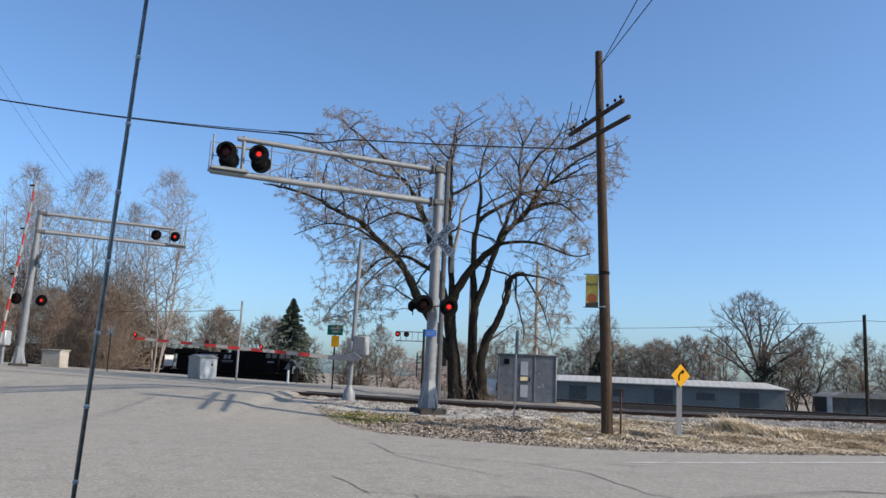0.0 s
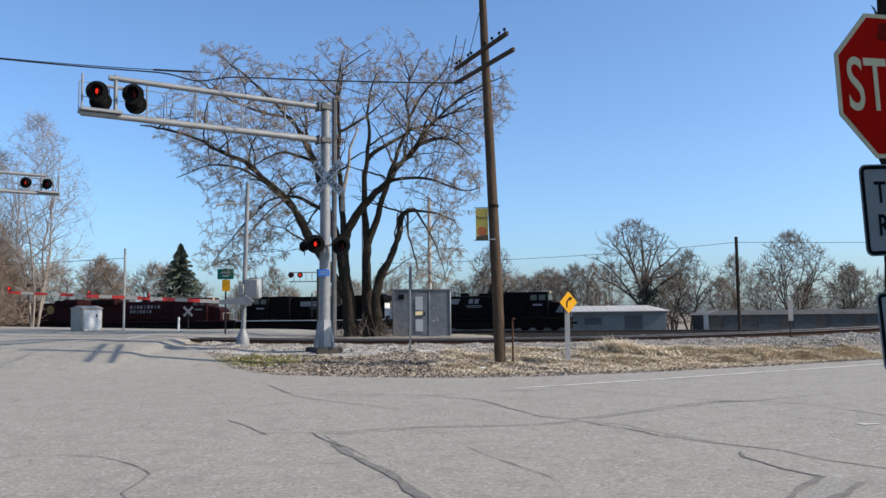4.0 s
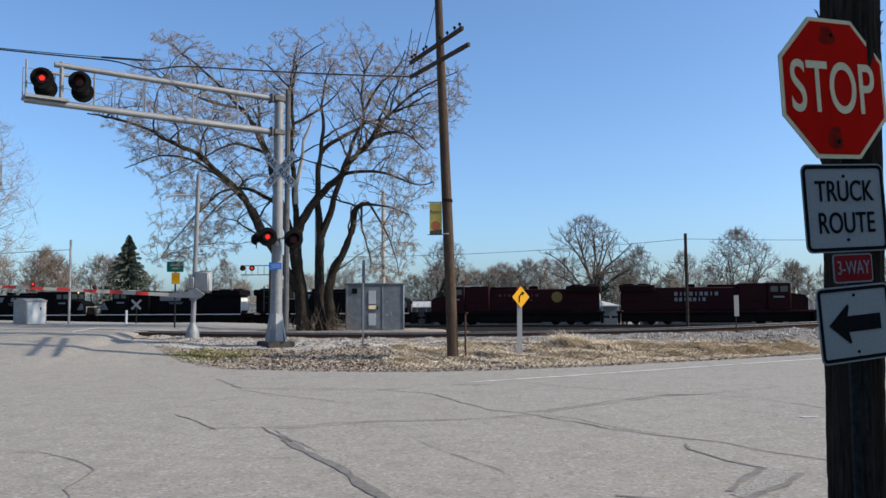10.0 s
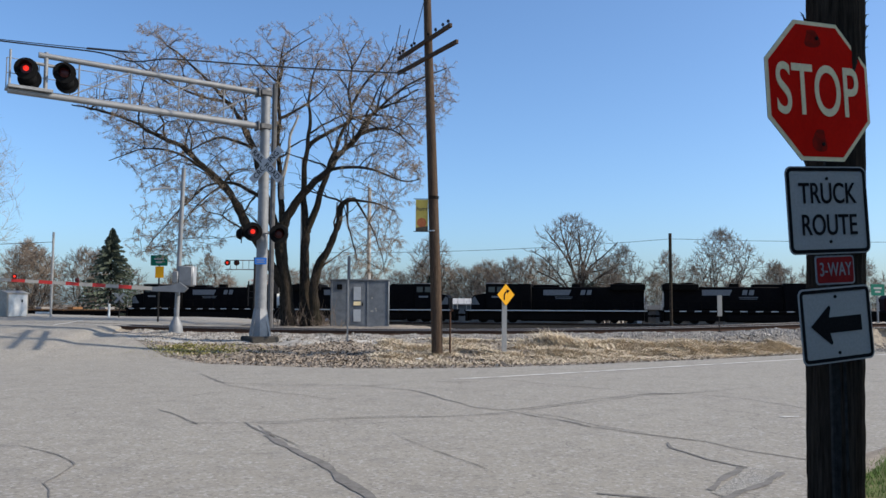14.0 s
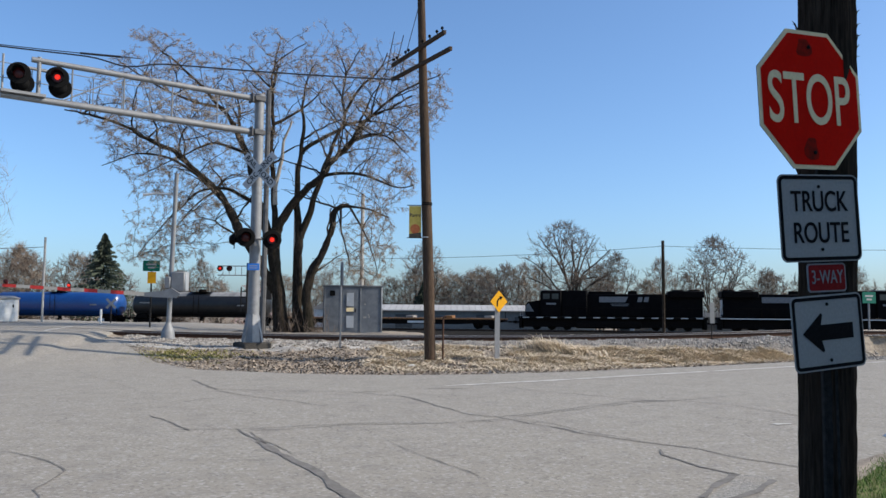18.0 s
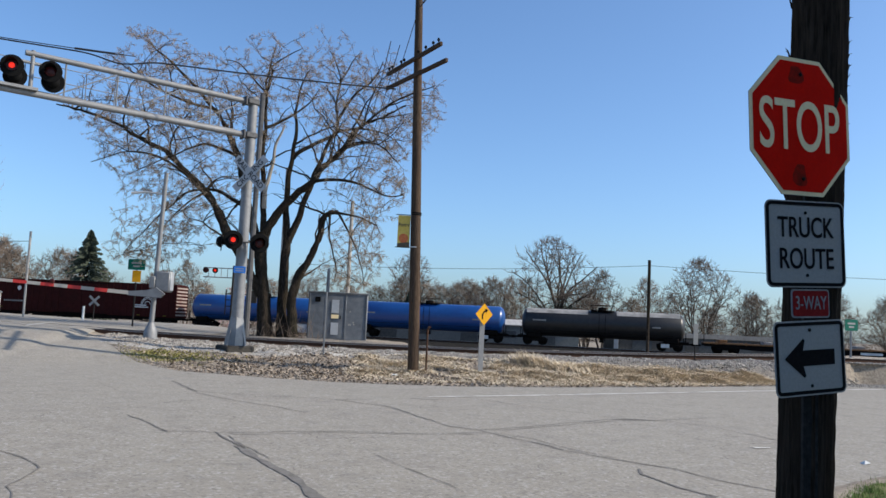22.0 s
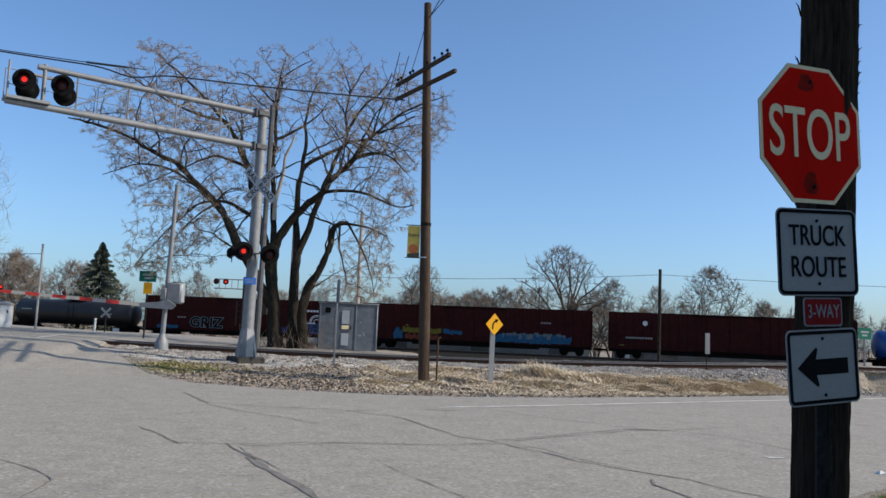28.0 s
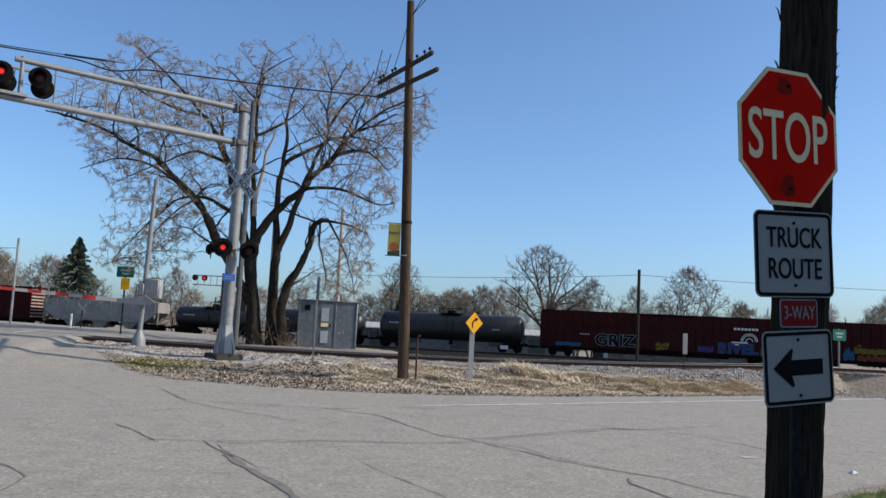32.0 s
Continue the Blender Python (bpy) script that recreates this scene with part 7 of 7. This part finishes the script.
    for x, y, s, a in ((-30.2, 46.5, 0.6, 40), (-33, 49.5, 0.9, 80), (-35, 48, 0.9, 120), (-34.0, 51.5, 1.15, 200), (-33, 52.5, 1.2, 240), (-37.5, 50.5, 1.1, 280), (-40, 48, 1.0, 10), (-36.5, 54, 1.4, 300), (-36, 57, 1.6, 150), (-39, 56, 1.5, 60), (-41.5, 52, 1.4, 190)):
        put(bush, x, y, a, s)


def conifer(label, height, seed):
    t = thing("conifer", label, "tree")
    rnd = random.Random(seed)
    trunk, b = Mesh(), Mesh()
    trunk.tube([(0, 0, -0.3), (0, 0, height)], [height * 0.018, 0.03], 8)
    z = height * 0.06
    while z < height:
        f = 1 - z / height
        reach = height * 0.46 * f * rnd.uniform(0.85, 1.12) + 0.10
        for k in range(12):
            a = rnd.uniform(0, 2 * math.pi)
            r = reach * rnd.uniform(0.6, 1.1)
            for s in range(5):
                q = r * (s + 1) / 5
                w = 0.24 * (1.1 - q / (r + 0.01) * 0.6) * (0.5 + f * 0.6)
                c = Vector((math.cos(a) * q, math.sin(a) * q, z - 0.12 * q + rnd.gauss(0, 0.06)))
                out, side = Vector((math.cos(a), math.sin(a), -0.25)), Vector((-math.sin(a), math.cos(a), rnd.uniform(-0.2, 0.2)))
                b.add([c - out * 0.3, c + side * w - Vector((0, 0, 0.14)), c + out * 0.4 - Vector((0, 0, 0.12)), c - side * w - Vector((0, 0, 0.14))], [(0, 1, 2, 3)])
                b.add([c - out * 0.2, c + Vector((0, 0, -0.26)) + side * w * 0.4, c + out * 0.3, c + Vector((0, 0, 0.16))], [(0, 1, 2, 3)])
        z += height * 0.028 * (0.6 + f)
    part("trunk", trunk, BARK, t)
    part("crown", b, NEEDLES, t, "dark drooping needle boughs", smooth=False)
    return t


def put(ob, x, y, turn, size=1.0):
    c = copy_thing(ob, pose(x, y, land(x, y) - 0.1, 0, 0, turn))
    c.scale = (size, size, size)
    return c


PALEGREYBARK = surf("pale_grey_bark", (0.17, 0.142, 0.12), (0.32, 0.275, 0.24), 8, 0.95, bump=0.3, rand=0.2, spec=0.1)
background()


# ---- far buildings ----
def long_building():
    t = thing("long_building", "long low blue-grey building with a pale metal roof behind the train", "building", pose(4.9, 112, land(4.9, 112), 0, 0, -1.5))
    w, eave, ridge = 33.5, 2.62, 3.35
    part("wall", Mesh().box(0, 0, eave / 2 - 0.15, w, 10, eave + 0.3, 0.02), BLUEWALL, t, "blue-grey panelled wall")
    part("roof", Mesh().add([(-w / 2 - 0.4, -5.4, eave), (w / 2 + 0.4, -5.4, eave), (w / 2 - 1.5, 0, ridge), (-w / 2 - 0.4, 0, ridge), (-w / 2 - 0.4, 5.4, eave), (w / 2 + 0.4, 5.4, eave), (-w / 2 - 0.4, -5.4, eave - 0.12), (w / 2 + 0.4, -5.4, eave - 0.12)], [(0, 1, 2, 3), (3, 2, 5, 4), (6, 7, 1, 0), (1, 5, 2), (0, 3, 4)]), METALROOF, t, "pale sheet-metal roof")
    seam = Mesh().add([(0, -5.4, eave + 0.02), (0.05, -5.4, eave + 0.02), (0.05, -0.05, ridge + 0.02), (0, -0.05, ridge + 0.02)], [(0, 1, 2, 3)])
    repeat("roof_seam", seam, HOPPERGREY, t, [pose(-w / 2 + 0.3 + k * (w - 2) / 39, 0, 0) for k in range(40)])
    for k, x in enumerate((-12.5, -8, -3.5, 2.5, 7.5, 12.6)):
        part("door" if k % 2 else "window", Mesh().box(x, -5.02, 1.05 if k % 2 else 1.35, 2.2, 0.06, 2.0 if k % 2 else 0.9, 0.01), DARKWALL, t)
    t2 = thing("shed", "long low grey shed with a pale roof and dark doorways", "building", pose(41.5, 112, land(41.5, 112)))
    part("wall", Mesh().box(0, 0, 0.95, 29, 9, 2.2, 0.02), SHEDWALL, t2, "dark grey weathered wall")
    part("roof", Mesh().prism([(-14.8, 1.95), (14.8, 1.95), (13.6, 2.55), (-13.6, 2.55)], -4.8, 4.8), SHEDROOF, t2, "dull grey sheet roof")
    for k in range(6):
        part("shed_door", Mesh().box(-11.4 + k * 4.4, -4.52, 0.95, 2.6, 0.06, 1.9), DARKWALL, t2)
    part("end_wall", Mesh().box(-14.55, -3.3, 0.95, 0.08, 2.2, 2.1, 0.01), PALEPAINT, t2, "white painted end wall")
    t3 = thing("house", "small pale house behind the hut", "house", pose(-12.5, 118, land(-12, 118)))
    part("wall", Mesh().box(0, 0, 1.5, 7, 6, 3.2, 0.02), PALEPAINT, t3)
    part("roof", Mesh().prism([(-3.9, 3.0), (3.9, 3.0), (0, 5.2)], -3.3, 3.3), HOPPERGREY, t3)
    for x in (-1.8, 1.6):
        part("window", Mesh().box(x, -3.02, 1.7, 0.9, 0.06, 1.1), GLASS, t3)


SHEDWALL = surf("shed_wall", (0.055, 0.054, 0.05), (0.09, 0.088, 0.082), 3, 0.85, bump=0.05, c3=(0.04, 0.04, 0.038), broad=0.5, wear=0.6, spec=0.1)
SHEDROOF = surf("shed_roof", (0.17, 0.165, 0.155), (0.25, 0.243, 0.23), 3, 0.7, bump=0.05, c3=(0.12, 0.115, 0.105), broad=0.4, wear=0.6, spec=0.15)
DARKWALL = surf("dark_wall_openings", (0.045, 0.052, 0.058), (0.07, 0.08, 0.085), 3, 0.8, bump=0.05, spec=0.1)
BLUEWALL = surf("blue_grey_wall", (0.10, 0.118, 0.127), (0.135, 0.155, 0.163), 3, 0.8, bump=0.05, c3=(0.08, 0.092, 0.1), broad=0.4, wear=0.6, spec=0.1)
METALROOF = surf("pale_metal_roof", (0.36, 0.355, 0.34), (0.45, 0.44, 0.425), 4, 0.6, 0.1, bump=0.03, c3=(0.28, 0.26, 0.23), broad=0.5, wear=0.6, spec=0.2)
long_building()


# ---- verge: stones, litter, grass ----
def scatter_stones(name, label, count, region, size, mat, seed):
    rnd = random.Random(seed)
    b = Mesh()
    tries = 0
    done = 0
    while done < count and tries < count * 6:
        tries += 1
        p = region(rnd)
        if p is None:
            continue
        x, y = p
        s = rnd.uniform(*size)
        z = bumpy(x, y) + s * 0.25
        vs = []
        for dx, dy, dz in ((1, 0, 0), (0, 1, 0), (-1, 0, 0), (0, -1, 0), (0, 0, 1), (0, 0, -1)):
            k = rnd.uniform(0.6, 1.15)
            vs.append((x + dx * s * k, y + dy * s * k, z + dz * s * k * 0.7))
        b.add(vs, [(0, 1, 4), (1, 2, 4), (2, 3, 4), (3, 0, 4), (1, 0, 5), (2, 1, 5), (3, 2, 5), (0, 3, 5)])
        done += 1
    ob = link(name, b, mat, smooth=False)
    return tagged(ob, label, "gravel", kind="stuff")


def on_verge(rnd):
    x = rnd.uniform(-11, 18)
    lo, hi = verge_y(x), rail_y(x) - 1.2
    if hi <= lo:
        return None
    return x, lo + (hi - lo) * rnd.random()


def on_ballast(rnd):
    x = rnd.uniform(-10.8, 19)
    y = rail_y(x) - rnd.uniform(0.9, 2.5) if rnd.random() < 0.75 else rail_y(x) + rnd.uniform(-0.6, 2.0)
    return x, y


def on_shoulder(rnd):
    x = rnd.uniform(-10.0, 24)
    return x, rail_y(x) - rnd.uniform(1.5, 3.9 + 0.5 * noise.noise((x * 0.8, 0, 7.0)))


def on_edge(rnd):
    x = rnd.uniform(-10, 16)
    return x, verge_y(x) + abs(rnd.gauss(0, 0.55)) - 0.12


scatter_stones("ballast", "loose grey ballast stones along the track", 12000, on_ballast, (0.03, 0.08), STONE, 1)
scatter_stones("ballast_shoulder", "grey crushed stone sloping down from the track", 16000, on_shoulder, (0.03, 0.075), BALLAST, 4)
scatter_stones("gravel", "loose brown-grey stones on the verge", 5500, on_verge, (0.02, 0.055), LITTER, 2)
scatter_stones("road_edge_gravel", "loose gravel along the road edge", 9000, on_edge, (0.018, 0.055), STONE, 3)


def litter():
    """Dead leaves lying on the verge."""
    rnd = random.Random(21)
    b = Mesh()
    for k in range(26000):
        x = rnd.triangular(-8.5, 17, -3.0)
        lo, hi = verge_y(x), rail_y(x) - 2.6
        if hi <= lo:
            continue
        y = lo + (hi - lo) * rnd.betavariate(1.0, 1.9)
        z = bumpy(x, y) + rnd.uniform(0.01, 0.035)
        a, s = rnd.uniform(0, 6.28), rnd.uniform(0.025, 0.065)
        u = Vector((math.cos(a), math.sin(a), rnd.gauss(0, 0.45))) * s
        v = Vector((-math.sin(a), math.cos(a), rnd.gauss(0, 0.45))) * s * 0.6
        c = Vector((x, y, z))
        b.add([c - u, c + v, c + u, c - v], [(0, 1, 2, 3)])
    tagged(link("leaf_litter", b, LITTER, smooth=False), "brown dead leaves scattered on the verge", "leaves", kind="stuff")


litter()


def blades(name, label, spots, mat, seed, tall, per, lean=0.5, sweep=None):
    rnd = random.Random(seed)
    b = Mesh()
    for x, y, size in spots(rnd):
        for k in range(per):
            px, py = x + rnd.gauss(0, 0.12 * size), y + rnd.gauss(0, 0.12 * size)
            z = bumpy(px, py) if py < 60 and px > -11.3 else land(px, py) + 0.03
            h = rnd.uniform(*tall) * size
            a = rnd.uniform(0, 2 * math.pi) if sweep is None else rnd.gauss(sweep, 0.9)
            bend = rnd.uniform(0.3 * lean, lean) * h
            dx, dy = math.cos(a) * bend, math.sin(a) * bend
            w = 0.008 + 0.006 * rnd.random()
            sx, sy = -math.sin(a) * w, math.cos(a) * w
            b.add([(px - sx, py - sy, z - 0.02), (px + sx, py + sy, z - 0.02), (px + dx * 0.4 + sx, py + dy * 0.4 + sy, z + h * 0.6), (px + dx * 0.4 - sx, py + dy * 0.4 - sy, z + h * 0.6), (px + dx, py + dy, z + h)], [(0, 1, 2, 3), (3, 2, 4)])
    ob = link(name, b, mat, smooth=False)
    return tagged(ob, label, "grass", kind="stuff")


def dry_spots(rnd):
    """Flattened straw between the pole and the far right of the verge."""
    out = []
    for k in range(9500):
        x = rnd.uniform(-1.8, 18)
        lo, hi = verge_y(x) + 0.9 - 0.5 * smooth01(x / 4.0), rail_y(x) - 3.3 + 0.5 * noise.noise((x * 0.8, 0, 7.0))
        if hi > lo:
            y = lo + (hi - lo) * rnd.betavariate(1.6, 1.5)
            if noise.noise((x * 0.7, y * 0.7, 2.0)) > -0.18 - 0.5 * smooth01((x - 3.0) / 4.0):
                out.append((x, y, rnd.uniform(0.5, 1.0)))
    for k in range(30):
        out.append((rnd.gauss(0.2, 0.3), rnd.gauss(23.9, 0.2), rnd.uniform(0.7, 1.2)))
    return out


def tuft_spots(rnd):
    """The taller swept tuft."""
    out = []
    for k in range(110):
        f = rnd.random()
        out.append((3.6 + 2.0 * f + rnd.gauss(0, 0.2), 27.0 - 0.9 * f + rnd.gauss(0, 0.25), 1.3 - 0.6 * f))
    return out


def green_spots(rnd):
    return [(rnd.gauss(-7.5, 0.8), rnd.gauss(25.3, 0.5), rnd.uniform(0.6, 1.2)) for k in range(420)]


blades("dry_grass", "straw-coloured dead grass on the verge", dry_spots, DRYGRASS, 11, (0.04, 0.13), 20, 3.2)
blades("dry_grass_tuft", "tuft of long straw-coloured grass swept to one side", tuft_spots, DRYGRASS, 13, (0.10, 0.36), 15, 2.0, 2.9)
blades("green_grass", "thin patch of yellowish green grass", green_spots, GREENGRASS, 12, (0.02, 0.06), 12, 1.5)

def pad():
    """Pale crushed-stone pad round the mast and the gate."""
    b = Mesh()
    xs = axis([(-10.9, 0.6, 0.25)])
    rows = 14
    for k in range(rows + 1):
        for x in xs:
            lo = 26.3 + 0.9 * noise.noise((x * 0.7, 1.0, 0)) + 0.35 * abs(x + 6)**1.2 * 0.25
            hi = rail_y(x) - 1.9
            lo = min(lo, hi - 0.1)
            y = lo + (hi - lo) * k / rows
            b.v.append((x, y, bumpy(x, y) + 0.03 * (0 < k < rows)))
    w = len(xs)
    b.f = [(k * w + i, k * w + i + 1, (k + 1) * w + i + 1, (k + 1) * w + i) for k in range(rows) for i in range(w - 1)]
    tagged(link("gravel_pad", b, PALEGRAVEL), "pale crushed-stone pad round the signal footing", "gravel", kind="structure")


PALEGRAVEL = surf("pale_gravel", (0.24, 0.225, 0.20), (0.50, 0.48, 0.44), 20, 0.95, bump=0.9, c3=(0.22, 0.19, 0.155), broad=1.4, wear=0.8, spec=0.1, dist=0.03)
pad()


LAWN = [(3.15, 6.6), (3.45, 7.5), (4.0, 8.1), (4.7, 8.9), (5.6, 9.6), (7.5, 10.6), (12.0, 12.6), (30.0, 20.0)]


def ballast_bed():
    """Crushed stone under the track and down its near slope."""
    b = Mesh()
    xs = axis([(-10.9, 26, 0.4), (26, 45, 2.0)])
    rows = 20
    for k in range(rows + 1):
        for x in xs:
            lo, hi = rail_y(x) - 3.7 + 0.6 * noise.noise((x * 0.8, 0, 7.0)), rail_y(x) + 6.5
            lo = max(lo, verge_y(x) + 0.6)
            y = lo + (hi - lo) * k / rows
            b.v.append((x, y, bumpy(x, y) + 0.022 * (0 < k < rows) - 0.03 * (k == 0)))
    w = len(xs)
    b.f = [(k * w + i, k * w + i + 1, (k + 1) * w + i + 1, (k + 1) * w + i) for k in range(rows) for i in range(w - 1)]
    tagged(link("ballast_bed", b, GRAVEL), "grey crushed-stone bed under the near track", "gravel", kind="structure")


ballast_bed()


def lawn_y(x):
    return float(np.interp(x, [p[0] for p in LAWN], [p[1] for p in LAWN]))


def lawn():
    b, rim = Mesh(), Mesh()
    xs = axis([(3.15, 8, 0.1), (8, 30, 1.0)])
    rows = 12
    for k in range(rows + 1):
        for x in xs:
            lo, hi = -20.0, lawn_y(x) - 0.22
            y = lo + (hi - lo) * (1 - (1 - k / rows) ** 2)
            b.v.append((x + 0.18, y, 0.10 + 0.02 * noise.noise((x * 2, y * 2, 0))))
    w = len(xs)
    b.f = [(k * w + i, k * w + i + 1, (k + 1) * w + i + 1, (k + 1) * w + i) for k in range(rows) for i in range(w - 1)]
    tagged(link("lawn", b, LAWNSOIL), "grassy corner plot beside the road", "lawn", kind="structure")
    for i, x in enumerate(xs):
        y = lawn_y(x)
        j = 0.05 * noise.noise((x * 3, 0, 5))
        for dx, dy, z in ((0, j, 0.03), (0.0, j - 0.03, 0.075), (0.1, -0.2, 0.125), (0.2, -0.34, 0.08)):
            rim.v.append((x + dx, y + dy, z + 0.012 * noise.noise((x * 5, dy * 9, 0))))
    rim.f = [(i * 4 + k, i * 4 + 4 + k, i * 4 + 5 + k, i * 4 + 1 + k) for i in range(w - 1) for k in range(3)]
    tagged(link("earth_edge", rim, EARTH), "crumbling earth edge between road and lawn", "kerb", kind="structure")


LAWNSOIL = surf("lawn_soil", (0.07, 0.085, 0.03), (0.15, 0.16, 0.06), 9, 0.95, bump=0.6, c3=(0.2, 0.16, 0.09), broad=1.5, wear=0.6, spec=0.1)
LAWNGRASS = surf("lawn_grass", (0.05, 0.105, 0.02), (0.13, 0.20, 0.05), 5, 0.85, bump=0, rand=0.5, spec=0.2)
lawn()


def lawn_spots(rnd):
    out = []
    for k in range(1500):
        x = rnd.uniform(3.3, 7.5)
        y = lawn_y(x) - 0.25 - abs(rnd.gauss(0, 0.9))
        out.append((x + 0.1, y, rnd.uniform(0.6, 1.0)))
    return out


def lawn_blades():
    rnd = random.Random(15)
    b = Mesh()
    for x, y, size in lawn_spots(rnd):
        for k in range(8):
            px, py = x + rnd.gauss(0, 0.05), y + rnd.gauss(0, 0.05)
            h, a = rnd.uniform(0.03, 0.09) * size, rnd.uniform(0, 6.28)
            dx, dy = math.cos(a) * h * 0.6, math.sin(a) * h * 0.6
            sx, sy = -math.sin(a) * 0.004, math.cos(a) * 0.004
            b.add([(px - sx, py - sy, 0.09), (px + sx, py + sy, 0.09), (px + dx, py + dy, 0.09 + h)], [(0, 1, 2)])
    tagged(link("lawn_grass", b, LAWNGRASS, smooth=False), "short green lawn grass at the corner", "grass", kind="stuff")


lawn_blades()

# a plain unseen wall beside the corner plot, added to shade the road signs
wall = tagged(link("shade_wall", Mesh().box(5.7, -3.9, 3.95, 0.35, 16.6, 8.1, 0.01), PALEPAINT), "plain pale unseen wall added to shade the road signs", "wall", kind="structure")

rock = thing("white_rock", "small white stone at the foot of the pole", "stone", pose(-0.45, 23.2, bumpy(-0.45, 23.2)))
part("stone", Mesh().turned([(0.03, -0.03), (0.11, 0.02), (0.10, 0.06), (0.03, 0.09)], 9, Matrix.Diagonal((1.2, 0.8, 0.9, 1))), PALEPAINT, rock)


scrap = thing("paper_scrap", "crumpled white paper scrap on the asphalt", "litter", pose(5.95, 10.67, 0.037, 0, 0, 20))
part("paper", Mesh().add([(-0.07, -0.05, 0), (0.03, -0.06, 0.02), (0.08, -0.01, 0), (0.05, 0.06, 0.03), (-0.04, 0.05, 0.005), (0.0, 0.0, 0.045)], [(0, 1, 5), (1, 2, 5), (2, 3, 5), (3, 4, 5), (4, 0, 5), (4, 3, 2, 1, 0)]), PALEPAINT, scrap)


# ---- motion ----
def flashes(phase):
    """Turns of a two-faced lens: 0 and 1 flash in turn, 2 stays lit, 3 and 4 flash in their own time."""
    if phase == 2:
        return [(0, 180), (32, 180)]
    first, half = (6.42, 0.595) if phase < 2 else (6.18, 0.60)
    k0 = math.floor((0 - first) / half)
    lit = lambda k: (k % 2 == 0) == (phase in (0, 3))
    angle = 180.0 if lit(k0) else 0.0
    rows = [(0, angle)]
    for k in range(k0 + 1, k0 + 60):
        t = round((first + half * k) * 30) / 30
        if t > 31.9:
            break
        for n in range(4):
            rows.append((t + (n - 3) / 30, angle + 60 * n))
        angle += 180
    return rows + [(32, angle)]


def motions():
    times = [0, 2, 4, 6, 8, 10, 12, 14, 16, 18, 20, 22, 24, 26, 28, 30, 32]
    for car, back, way in CARS:
        walk(car, [(t, at_line(run(t) - back, way)) for t in times])
    for lens, m, phase in BEACONS:
        walk(lens, [(t, m @ pose(0, 0, 0, 0, 0, a)) for t, a in flashes(phase)])


motions()
